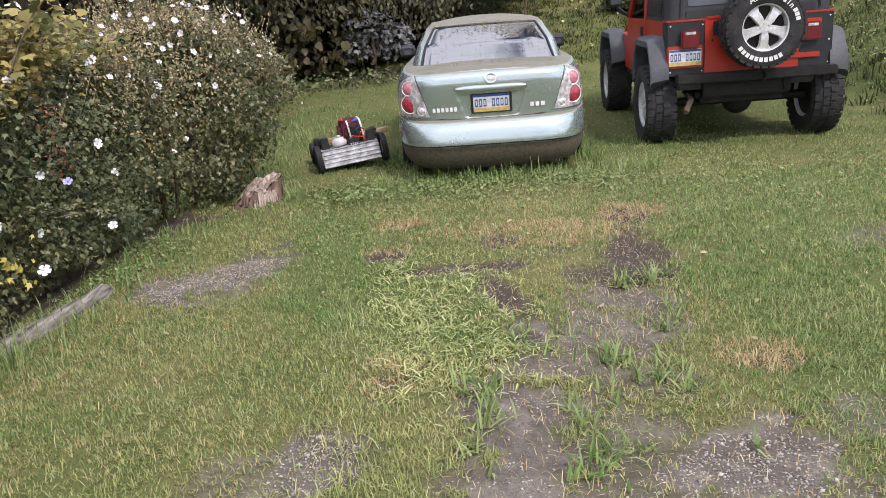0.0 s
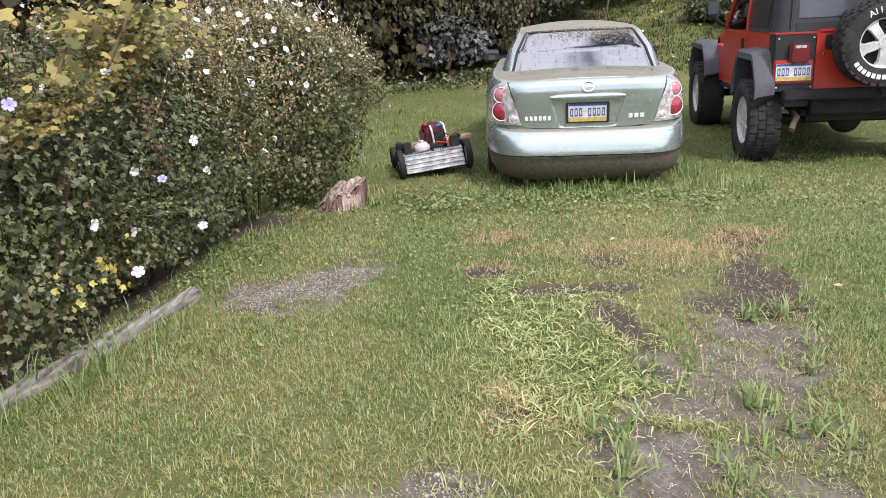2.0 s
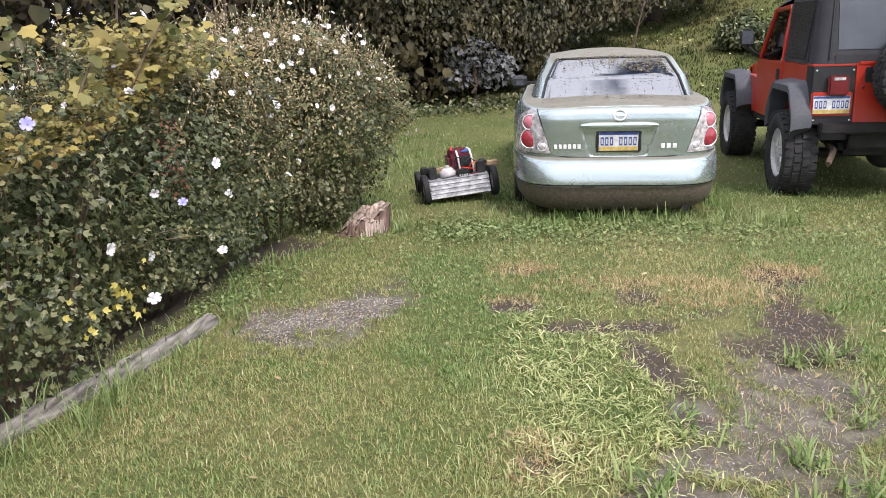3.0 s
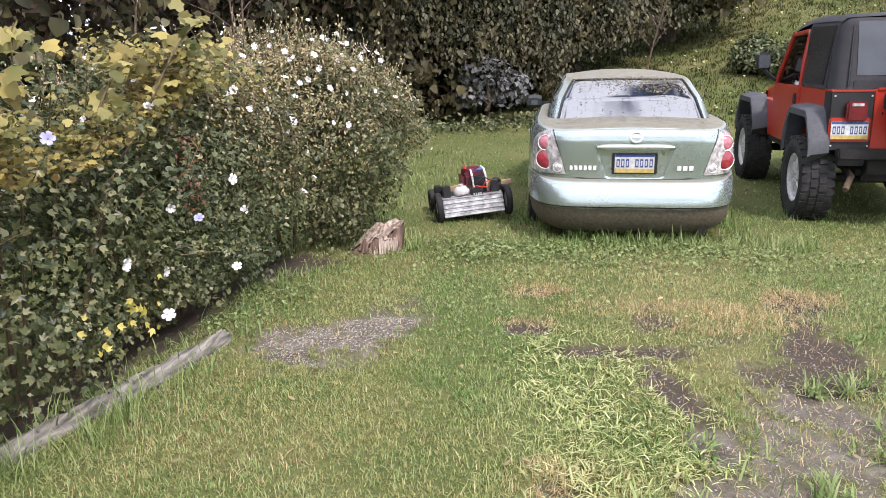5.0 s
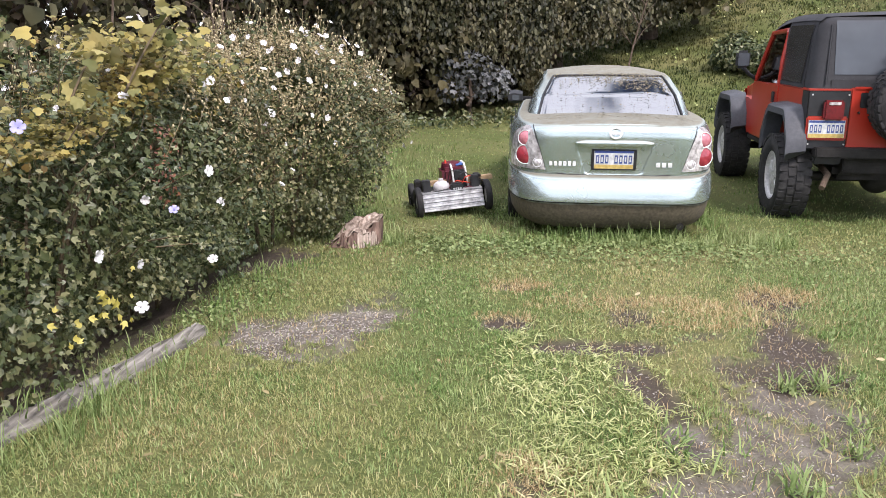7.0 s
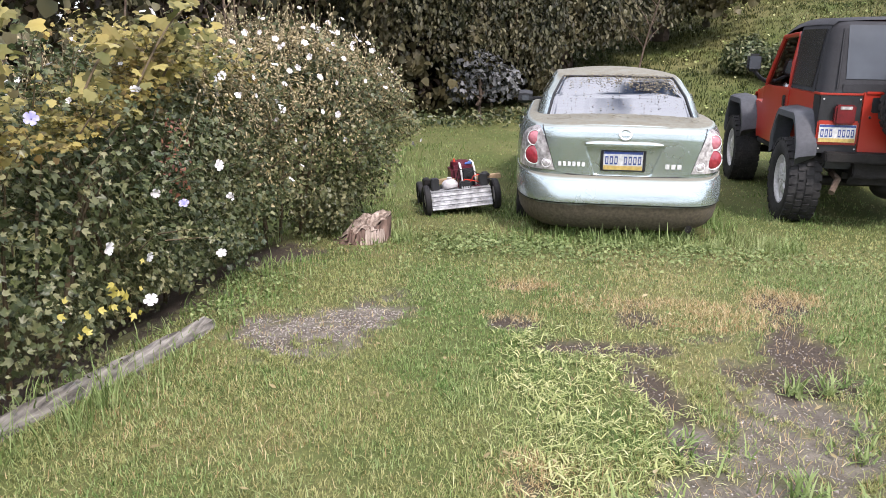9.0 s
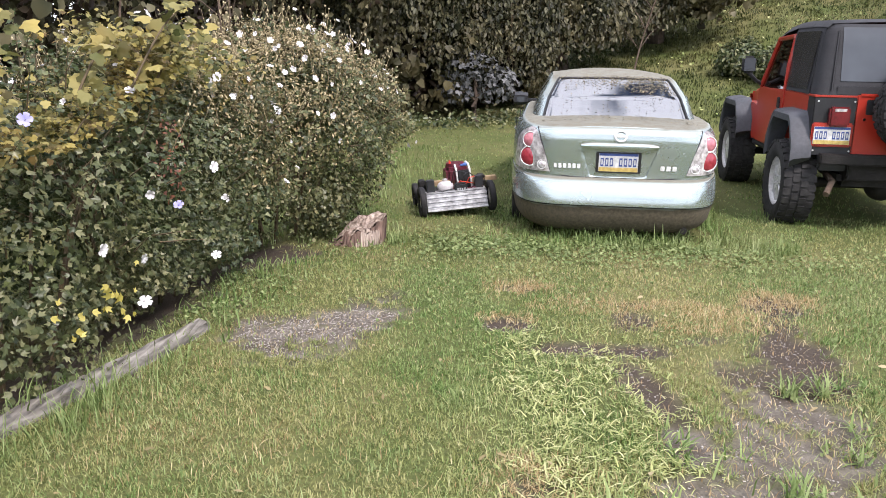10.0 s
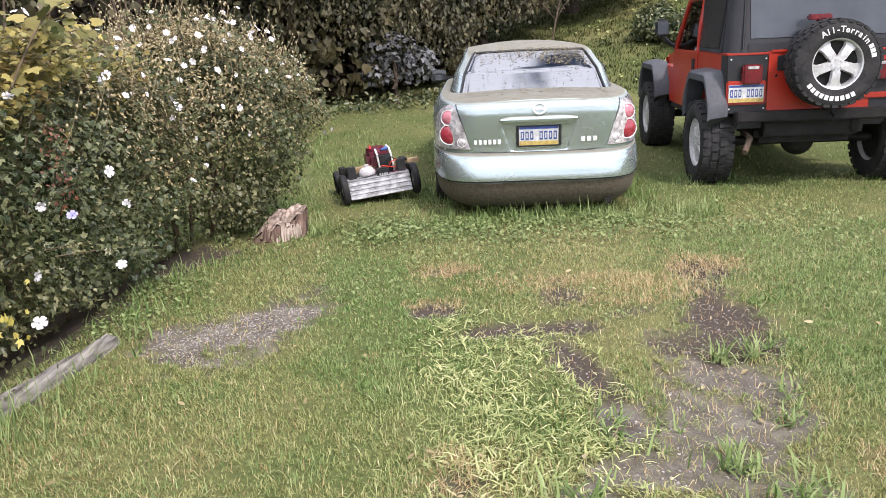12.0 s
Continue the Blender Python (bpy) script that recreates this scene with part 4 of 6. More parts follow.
def build_jeep():
    # local frame: x to the right from the middle, y forward from the tail, z up from the tyres' foot
    car = thing("off_road_car", "red two-door off-road car with a black soft top", "car", pose(2.49, 0.9, 0.085, 0, 0, -0.5))
    wr, wf, hub = 0.40, 2.77, 0.395
    # tub
    b = bmesh.new()
    outline = [(0.0, 0.72), (0.0, 1.215), (0.95, 1.215), (1.0, 1.20), (2.02, 1.20), (2.10, 1.16), (2.10, 0.60), (0.98, 0.60), (0.92, 0.66), (0.78, 0.95), (0.70, 1.0), (0.20, 1.0), (0.12, 0.95), (0.06, 0.72)]
    slab(b, outline, -0.765, 0.765)
    bmesh.ops.bevel(b, geom=[e for e in b.edges if abs(e.verts[0].co.x - e.verts[1].co.x) < 0.01], offset=0.012, segments=2, affect="EDGES")
    part("tub", b, JEEP_PAINT, car, "red steel body tub")
    b = bmesh.new()
    block(b, -0.66, 0.66, 0.06, 2.1, 0.55, 0.98, 0.02)
    part("floor_pan", b, BLACK_PLASTIC, car)
    # hood, front wings, grille
    b = bmesh.new()
    rows = []
    for y, w, z in ((2.08, 0.62, 1.17), (2.2, 0.615, 1.19), (2.8, 0.56, 1.16), (3.4, 0.50, 1.11), (3.55, 0.49, 1.06)):
        rows.append([(-w, y, 0.62), (-w, y, z - 0.04), (-w + 0.04, y, z - 0.005), (0, y, z + 0.03), (w - 0.04, y, z - 0.005), (w, y, z - 0.04), (w, y, 0.62)])
    grid(b, rows)
    b.faces.new([v for v in b.verts if abs(v.co.y - 3.55) < 1e-4])
    part("hood", b, JEEP_PAINT, car)
    b = bmesh.new()
    block(b, -0.52, 0.52, 3.54, 3.60, 0.60, 1.06, 0.03)
    gr = part("grille", b, JEEP_PAINT, car)
    for k in range(7):
        b = bmesh.new()
        block(b, -0.22 + k * 0.073 - 0.018, -0.22 + k * 0.073 + 0.018, 3.595, 3.606, 0.70, 1.0, 0.004)
        part("grille_slot", b, BLACK_PLASTIC, gr)
    for sx in (-1, 1):
        b = bmesh.new()
        lathe(b, [(0.001, 0.03), (0.06, 0.025), (0.09, 0.0), (0.09, -0.03)], 24, False)
        part("headlamp", b, CLEAR_LENS, car, m=pose(sx * 0.37, 3.60, 0.90, 0, 0, 90))
        # flat front wing in body colour
        b = bmesh.new()
        slab(b, [(2.08, 0.62), (2.08, 0.98), (2.25, 1.0), (3.30, 0.96), (3.34, 0.90), (3.2, 0.86), (2.42, 0.88), (2.34, 0.80), (2.22, 0.60)], sx * 0.50, sx * 0.765)
        part("front_wing", b, JEEP_PAINT, car)
        # dark wheel-arch flares: rear and front
        for yc, span, top in ((wr + 0.03, 0.47, 1.05), (wf - 0.02, 0.50, 1.02)):
            b = bmesh.new()
            prof = [(-span, 0.66), (-span * 0.98, 0.80), (-span * 0.72, top - 0.05), (-span * 0.58, top), (span * 0.55, top), (span * 0.72, top - 0.06), (span * 1.0, top - 0.26), (span * 1.02, top - 0.40)]
            rows = []
            for y, z in prof:
                cy, cz = y * 0.90, 0.60 + (z - 0.60) * 0.90
                rows.append([(sx * 0.755, yc + y, z + 0.02), (sx * 0.90, yc + y, z), (sx * 0.93, yc + y, z - 0.02), (sx * 0.93, yc + y * 0.97, z - 0.075), (sx * 0.91, yc + cy, cz - 0.03), (sx * 0.755, yc + cy, cz)])
            grid(b, rows, None, True)
            bmesh.ops.holes_fill(b, edges=b.edges, sides=0)
            part("wheel_arch_flare", b, GREY_PLASTIC, car, "grey plastic wheel-arch flare", 40)
        # rear corner guards with screws
        b = bmesh.new()
        block(b, sx * 0.768 - 0.006, sx * 0.768 + 0.006, -0.012, 0.17, 0.74, 1.20, 0.003)
        block(b, *sorted((sx * 0.40, sx * 0.774)), -0.012, 0.0, 0.70, 1.20, 0.003)
        guard = part("corner_guard", b, BLACK_PLASTIC, car, "black corner guard")
        for x, z in ((0.44, 1.17), (0.74, 1.17), (0.74, 0.95), (0.44, 0.74), (0.74, 0.74)):
            b = bmesh.new()
            cyl(b, (sx * x, -0.018, z), (sx * x, -0.010, z), 0.008, 0.007, 10)
            part("screw", b, ALLOY, guard)
        b = bmesh.new()
        block(b, *sorted((sx * 0.40, sx * 0.778)), -0.016, 0.18, 1.203, 1.222, 0.004)
        part("body_rail", b, JEEP_PAINT, car)
        # tail lamps
        b = bmesh.new()
        block(b, sx * 0.565 - 0.085, sx * 0.565 + 0.085, -0.075, -0.01, 0.955, 1.125, 0.015)
        lamp = part("tail_lamp", b, DARK_RED_LENS, car, "square dark red tail lamp")
        b = bmesh.new()
        block(b, sx * 0.565 - 0.05, sx * 0.565 + 0.05, -0.080, -0.074, 1.085, 1.112, 0.003)
        part("clear_strip", b, CLEAR_LENS, lamp)
        # doors
        b = bmesh.new()
        slab(b, [(1.02, 0.66), (1.00, 1.19), (1.98, 1.19), (1.98, 0.74), (1.86, 0.62), (1.06, 0.62)], sx * 0.764, sx * 0.778)
        door = part("door", b, JEEP_PAINT, car, "red half door with a glazed frame")
        b = bmesh.new()
        frame_pts = [(sx * 0.76, 1.02, 1.19), (sx * 0.745, 1.02, 1.45), (sx * 0.70, 1.06, 1.70), (sx * 0.69, 1.12, 1.725), (sx * 0.69, 1.68, 1.70), (sx * 0.76, 1.99, 1.20)]
        tube(b, frame_pts, 0.026, 8)
        part("door_frame", b, JEEP_PAINT, door)
        b = bmesh.new()
        grid(b, [[(sx * 0.757, 1.03, 1.19), (sx * 0.757, 1.97, 1.20)], [(sx * 0.725, 1.04, 1.50), (sx * 0.722, 1.83, 1.47)], [(sx * 0.69, 1.08, 1.71), (sx * 0.69, 1.68, 1.69)]])
        pane = part("door_window", b, GLASS, door)
        pane.visible_shadow = False
        b = bmesh.new()
        block(b, sx * 0.785 - 0.010, sx * 0.785 + 0.010, 1.09, 1.16, 1.02, 1.13, 0.006)
        part("door_handle", b, BLACK_PLASTIC, door)
        # mirror
        b = bmesh.new()
        block(b, sx * 0.925 - 0.075, sx * 0.925 + 0.075, 1.93, 2.00, 1.33, 1.52, 0.03)
        tube(b, [(sx * 0.77, 1.98, 1.22), (sx * 0.84, 1.97, 1.26), (sx * 0.92, 1.97, 1.34)], 0.02, 8)
        mir = part("door_mirror", b, BLACK_PLASTIC, car, "black door mirror")
        b = bmesh.new()
        block(b, sx * 0.925 - 0.058, sx * 0.925 + 0.058, 1.922, 1.93, 1.355, 1.495, 0.003)
        part("mirror_glass", b, VINYL, mir)
        # sill rail
        b = bmesh.new()
        cyl(b, (sx * 0.72, 0.95, 0.57), (sx * 0.72, 2.2, 0.57), 0.035, 0.035, 12)
        part("sill_tube", b, BLACK_PLASTIC, car)
    # windscreen frame
    b = bmesh.new()
    tube(b, [(-0.70, 2.05, 1.18), (-0.66, 1.72, 1.70), (0.66, 1.72, 1.70), (0.70, 2.05, 1.18)], 0.03, 8)
    part("windscreen_frame", b, JEEP_PAINT, car)
    b = bmesh.new()
    grid(b, [[(-0.68, 2.05, 1.19), (0.68, 2.05, 1.19)], [(-0.64, 1.73, 1.69), (0.64, 1.73, 1.69)]])
    pane = part("windscreen", b, GLASS, car)
    pane.visible_shadow = False
    # soft top: shell with openings for its windows
    def top_ring(s):
        w = curve(s, ((0, 0.762), (0.8, 0.715), (0.93, 0.695), (1, 0.655)))
        y0 = curve(s, ((0, -0.012), (0.8, 0.085), (0.93, 0.105), (1, 0.15)))
        z = curve(s, ((0, 1.215), (0.8, 1.72), (0.93, 1.79), (1, 1.825)))
        pts = [(-w, y) for y in (1.04, 0.95, 0.62, 0.30, 0.16)] + [(-w + 0.0, y0 + 0.07), (-w + 0.035, y0 + 0.012), (-w + 0.10, y0)]
        pts += [(x * (w - 0.10) / 0.62, y0) for x in (-0.47, -0.3, -0.15, 0, 0.15, 0.3, 0.47)]
        pts += [(-x, y) for x, y in pts[7::-1]]
        return [Vector((x, y, z)) for x, y in pts]
    b = bmesh.new()
    rows = [top_ring(s) for s in (0, 0.05, 0.1, 0.2, 0.35, 0.5, 0.65, 0.8, 0.87, 0.93, 0.97, 1.0)]
    grid(b, rows)
    roof = []
    for y, z in ((0.15, 1.825), (0.3, 1.855), (0.7, 1.86), (1.04, 1.85), (1.4, 1.815), (1.66, 1.76), (1.74, 1.715)):
        w = curve(y, ((0.15, 0.655), (1.04, 0.655), (1.74, 0.66)))
        drop = curve(y, ((0.15, 0.0), (1.04, 0.06), (1.74, 0.05)))
        roof.append([(x * w, y, z + 0.02 * (1 - x * x)) for x in (-1, -0.6, -0.2, 0.2, 0.6, 1)])
    grid(b, roof)
    for sx in (-1, 1):
        grid(b, [[(sx * 0.655, y, z) for y, z in ((0.15, 1.825), (0.3, 1.855), (0.7, 1.86), (1.04, 1.85), (1.4, 1.815), (1.74, 1.72))],
                 [(sx * 0.70, y, z) for y, z in ((0.12, 1.79), (0.3, 1.80), (0.7, 1.80), (1.04, 1.795), (1.4, 1.76), (1.74, 1.70))]])
    bmesh.ops.remove_doubles(b, verts=b.verts, dist=0.002)
    top = part("soft_top", b, CANVAS, car, "black canvas soft top", 50)
    # vinyl windows lie just over the canvas
    def top_patch(corner, s0, s1, push):
        rows = []
        for s in np.linspace(s0, s1, 6):
            rows.append([corner(s, t) + push for t in np.linspace(0, 1, 8)])
        return rows
    def back(s, t):
        r = top_ring(s)
        return Vector(((2 * t - 1) * 0.575, r[10].y, r[0].z))
    b = bmesh.new()
    grid(b, top_patch(back, 0.20, 0.94, Vector((0, -0.006, 0))))
    part("rear_window", b, VINYL, top, "hazy grey vinyl rear window")
    b = bmesh.new()
    block(b, -0.60, 0.60, -0.012, -0.003, 1.225, 1.30, 0.004)
    part("window_hem", b, CANVAS, top)
    for sx in (-1, 1):
        def side(s, t):
            r = top_ring(s)
            return Vector((sx * (abs(r[0].x)), 0.30 + 0.68 * t - 0.06 * s * (1 - t), r[0].z))
        b = bmesh.new()
        grid(b, top_patch(side, 0.06, 0.88, Vector((sx * 0.006, 0, 0))))
        part("quarter_window", b, DARK_VINYL, top, "dark quarter window")
        b = bmesh.new()
        tube(b, [(sx * (0.768 - 0.06 * t), 0.20 + 0.03 * t, 1.225 + 0.53 * t) for t in np.linspace(0, 1, 6)], 0.008, 6)
        part("zip", b, BLACK_PLASTIC, top)
        b = bmesh.new()
        tube(b, [(sx * (0.645 - 0.035 * t), -0.02 + 0.11 * t, 1.26 + 0.50 * t) for t in np.linspace(0, 1, 6)], 0.008, 6)
        part("zip", b, BLACK_PLASTIC, top)
    # tailgate
    b = bmesh.new()
    block(b, -0.425, 0.47, -0.020, 0.0, 0.71, 1.235, 0.008)
    gate = part("tailgate", b, JEEP_PAINT, car, "red tailgate")
    b = bmesh.new()
    block(b, -0.40, -0.19, -0.030, -0.018, 1.215, 1.24, 0.004)
    part("gate_lip", b, JEEP_PAINT, gate)
    b = bmesh.new()
    block(b, -0.345, -0.265, -0.027, -0.019, 1.06, 1.19, 0.006)
    part("latch", b, BLACK_PLASTIC, gate)
    b = bmesh.new()
    cyl(b, (-0.35, -0.03, 1.02), (-0.35, -0.018, 1.02), 0.011, 0.011, 12)
    part("lock", b, CHROME, gate)
    for z in (0.82, 1.13):
        b = bmesh.new()
        block(b, 0.38, 0.66, -0.034, -0.012, z - 0.025, z + 0.025, 0.008)
        part("hinge", b, JEEP_PAINT, gate)
    b = bmesh.new()
    block(b, -0.15, 0.22, -0.11, -0.015, 0.99, 1.26, 0.02)
    part("spare_carrier", b, BLACK_PLASTIC, gate)
    b = bmesh.new()
    tube(b, [(0.0, -0.07, 1.2), (-0.03, -0.05, 1.40), (-0.05, -0.08, 1.49)], 0.015, 8)
    block(b, -0.14, 0.05, -0.14, -0.06, 1.475, 1.525, 0.012)
    part("high_brake_lamp", b, DARK_RED_LENS, gate, "red high brake lamp on a stalk")
    # wheels
    meshes = wheel_meshes(0.395, 0.285, 0.228, 5, 30)
    for y in (wr, wf):
        add_wheel(meshes, car, Matrix.Translation((-0.80, y, hub)))
        add_wheel(meshes, car, Matrix.Translation((0.80, y, hub)) @ Matrix.Rotation(math.pi, 4, "Z"))
    spare_at = Matrix.Translation((0.03, -0.255, 1.12)) @ Matrix.Rotation(radians(90), 4, "Z") @ Matrix.Rotation(radians(180), 4, "X") @ Matrix.Scale(0.925, 4)
    spare = add_wheel(meshes, car, spare_at, "spare_wheel")
    tagged(spare, "spare wheel with white sidewall lettering")
    # raised white letters: words at the top, plain bars at the foot
    def on_sidewall(a, r):
        return Matrix.Translation((0.03 + r * math.sin(a), -0.255 - 0.1325, 1.12 + r * math.cos(a))) @ Matrix.Rotation(a, 4, "Y") @ Matrix.Rotation(radians(90), 4, "X")
    word = "All-Terrain"
    for k, ch in enumerate(word):
        fc = bpy.data.curves.new("letter", "FONT")
        fc.body, fc.size, fc.extrude, fc.align_x, fc.offset = ch, 0.070, 0.002, "CENTER", 0.0016
        tmp = new("letter", fc)
        bpy.context.view_layer.update()
        me = bpy.data.meshes.new_from_object(tmp.evaluated_get(bpy.context.evaluated_depsgraph_get()))
        bpy.data.objects.remove(tmp)
        me.materials.clear()
        me.materials.append(WHITE_LETTERS)
        ob = new("letter", me)
        ob.parent = spare
        ob.matrix_local = spare_at.inverted() @ on_sidewall(radians(-30 + 8.0 * k), 0.258)
    for k in range(3 + 10):
        a = radians(61 + 8 * k) if k < 3 else radians(152 + 9 * (k - 3))
        b = bmesh.new()
        block(b, -0.016, 0.016, 0.0, 0.040, -0.002, 0.002)
        ob = part("bar", b, WHITE_LETTERS, spare)
        ob.matrix_local = spare_at.inverted() @ on_sidewall(a, 0.262)
    # plate and bracket under the lamp
    b = bmesh.new()
    block(b, -0.775, -0.43, -0.035, -0.012, 0.775, 0.985, 0.012)
    part("plate_bracket", b, JEEP_PAINT, car, "red plate bracket")
    number_plate(car, (-0.605, -0.042, 0.875), 0.305, 0.152, 0, None)
    # bumper, hitch, tow hook, chassis
    b = bmesh.new()
    block(b, -0.70, 0.80, -0.13, -0.02, 0.63, 0.72, 0.012)
    part("rear_bumper", b, STEEL, car, "worn black steel bumper", 30)
    b = bmesh.new()
    tube(b, [(0.10, -0.14, 0.70), (0.11, -0.17, 0.68), (0.11, -0.17, 0.63), (0.09, -0.15, 0.60)], 0.012, 8)
    part("tow_hook", b, STEEL, car)
    b = bmesh.new()
    block(b, -0.42, -0.34, 0.0, 3.5, 0.50, 0.62, 0.01)
    block(b, 0.34, 0.42, 0.0, 3.5, 0.50, 0.62, 0.01)
    block(b, -0.42, 0.42, 0.02, 0.10, 0.48, 0.62, 0.01)
    block(b, -0.45, 0.45, 0.12, 0.75, 0.40, 0.56, 0.05)
    part("chassis", b, STEEL, car)
    for y in (wr, wf):
        b = bmesh.new()
        cyl(b, (-0.70, y, hub), (0.70, y, hub), 0.045, 0.045, 16)
        bmesh.ops.create_uvsphere(b, u_segments=20, v_segments=12, radius=0.15, matrix=Matrix.Translation((0.02, y - 0.02, hub)))
        part("axle", b, STEEL, car)
    b = bmesh.new()
    tube(b, [(-0.50, 0.35, 0.50), (-0.52, 0.05, 0.46), (-0.60, -0.08, 0.36)], 0.028, 10)
    part("exhaust_pipe", b, RUST, car, "rusty brown tail pipe")
    b = bmesh.new()
    for sx in (-1, 1):
        cyl(b, (sx * 0.38, 0.28, 0.42), (sx * 0.33, 0.20, 0.85), 0.03, 0.03, 12)
    part("shock_absorber", b, STEEL, car)
    # seats inside
    for x in (-0.36, 0.36):
        b = bmesh.new()
        block(b, x - 0.23, x + 0.23, 0.98, 1.12, 0.8, 1.36, 0.05)
        block(b, x - 0.12, x + 0.12, 1.0, 1.1, 1.38, 1.56, 0.04)
        part("seat", b, DARK_CLOTH, car)
    b = bmesh.new()
    block(b, -0.76, 0.76, 3.66, 3.78, 0.50, 0.64, 0.02)
    part("front_bumper", b, STEEL, car)
    return car


build_jeep()

# ---------------------------------------------------------------- plants
RNG = np.random.default_rng(7)
# the big flowering shrub: overlapping mounds (middle, half-sizes)
MOUNDS = [((-2.86, -0.10, 0.96), (1.10, 1.0, 0.80)), ((-3.22, -1.6, 0.90), (0.90, 1.2, 0.74)), ((-3.42, -3.0, 0.82), (0.98, 1.3, 0.84)), ((-3.5, -4.7, 0.75), (0.98, 1.3, 1.0))]


def mound_points(mounds, count, depth, wobble, seed, up=0.35, view_only=False):
    """Points in the skin of the mounds, with their outward directions."""
    rng = np.random.default_rng(seed)
    areas = np.array([r[0] * r[1] + r[1] * r[2] + r[0] * r[2] for _, r in mounds])
    pos, nrm = [], []
    for (c, r), share in zip(mounds, areas / areas.sum()):
        k = int(count * share)
        d = rng.normal(size=(k, 3))
        d /= np.linalg.norm(d, axis=1, keepdims=True)
        d[:, 2] = np.where(d[:, 2] < -0.8, -d[:, 2], d[:, 2])
        lump = rough_noise(d[:, 0] * 2 + d[:, 2] * 1.7 + c[1], d[:, 1] * 2 + d[:, 2], 1.6, seed) - 0.5
        lump += 0.6 * (rough_noise(d[:, 0] * 5 + d[:, 2] * 4, d[:, 1] * 5 - d[:, 2] * 3 + c[0], 1.6, seed + 1) - 0.5)
        rad = 1 + wobble * lump - depth * rng.random(k) ** 1.7
        p = np.array(c) + d * rad[:, None] * np.array(r)
        n = d / np.array(r)
        n /= np.linalg.norm(n, axis=1, keepdims=True)
        inside = np.zeros(k, bool)
        for c2, r2 in mounds:
            if c2 != c:
                inside |= np.sum(((p - np.array(c2)) / np.array(r2)) ** 2, axis=1) < 0.62
        pos.append(p[~inside])
        nrm.append(n[~inside])
    pos, nrm = np.concatenate(pos), np.concatenate(nrm)
    n2 = nrm + np.array([0, 0, up]) + rng.normal(size=nrm.shape) * 0.55
    return pos, n2, nrm


def build_shrub():
    bush = thing("flowering_shrub", "large dense dark green shrub with scattered white flowers", "shrub", pose(-2.9, -2.0, 0.0))
    off = np.array([2.9, 2.0, 0.0])
    low = [((-3.0, -0.25, 0.45), (0.88, 0.85, 0.50)), ((-3.28, -1.75, 0.45), (0.84, 1.1, 0.50)), ((-3.38, -3.3, 0.42), (0.90, 1.25, 0.50)), ((-3.5, -4.9, 0.40), (0.85, 1.2, 0.55))]
    pos, n2, _ = mound_points(MOUNDS + low, 225000, 0.30, 0.52, 21, 0.7)
    n2 = n2 + RNG.normal(size=n2.shape) * 0.35
    keep = pos[:, 2] > ground_height(pos[:, 0], pos[:, 1]) + 0.02
    keep &= ~((pos[:, 0] > -2.75) & (pos[:, 1] < -0.70) & (pos[:, 1] > -1.7) & (pos[:, 2] < 0.50))
    hollow = rough_noise(pos[:, 0] * 1.0 + pos[:, 2] * 0.8, pos[:, 1] - pos[:, 2] * 0.7, 2.6, 25)
    keep &= RNG.random(len(pos)) < smooth(0.43, 0.53, hollow) * 0.96 + 0.04
    keep &= RNG.random(len(pos)) > 0.6 * smooth(1.25, 1.75, pos[:, 2]) * smooth(-1.6, -0.9, pos[:, 1])
    pos, n2 = pos[keep], n2[keep]
    size = 0.017 + 0.037 * RNG.random(len(pos)) ** 1.5
    tagged(part("leaves", scatter("leaves", pos + off, n2, size, *LOBED, rng=RNG), SHRUB_LEAF, bush, "lobed dark green leaves"), kind="stuff")
    # deeper shade leaves, larger and sparse, so that the inside is full
    pos, n2, _ = mound_points([(c, tuple(v * 0.78 for v in r)) for c, r in MOUNDS + low], 17000, 0.35, 0.2, 22)
    keep = ~((pos[:, 0] > -2.75) & (pos[:, 1] < -0.70) & (pos[:, 1] > -1.7) & (pos[:, 2] < 0.50))
    pos, n2 = pos[keep], n2[keep]
    tagged(part("inner_leaves", scatter("inner", pos + off, n2, RNG.uniform(0.035, 0.065, len(pos)), *LOBED, rng=RNG), SHRUB_LEAF, bush), kind="stuff")
    # stems from the foot
    rnd = random.Random(4)
    for c, r in MOUNDS:
        for k in range(9):
            a = rnd.uniform(0, 6.28)
            foot = Vector((c[0] + 0.25 * math.cos(a), c[1] + 0.4 * math.sin(a), float(ground_height(c[0], c[1])) - 0.02))
            tip = Vector((c[0] + r[0] * 0.6 * math.cos(a), c[1] + r[1] * 0.6 * math.sin(a), c[2] + r[2] * rnd.uniform(0.1, 0.55)))
            mid = foot.lerp(tip, 0.5) + Vector((0, 0, 0.2))
            b = bmesh.new()
            tube(b, [p + Vector(off) for p in (foot, foot.lerp(mid, 0.6), mid, tip)], [0.016, 0.013, 0.010, 0.004], 6)
            part("stem", b, STEM, bush)
    # small tan tips over the upper part next to the lawn
    pos, n2, _ = mound_points(MOUNDS[:2], 30000, 0.10, 0.42, 21)
    up = (pos[:, 2] > 0.6) & (RNG.random(len(pos)) < np.clip((pos[:, 2] - 0.55) * 1.2, 0, 1)) & (pos[:, 1] > -2.0)
    pos, n2 = pos[up] * np.array([1, 1, 1.0]), n2[up]
    tagged(part("tip_leaves", scatter("tips", pos + off, n2, RNG.uniform(0.012, 0.036, len(pos)), *OVAL, rng=RNG), TAN_LEAF, bush, "small tan leaf tips"), kind="stuff")
    # tall bare tips with dry buds over the top of the mound next to the lawn
    bud_at, b = [], bmesh.new()
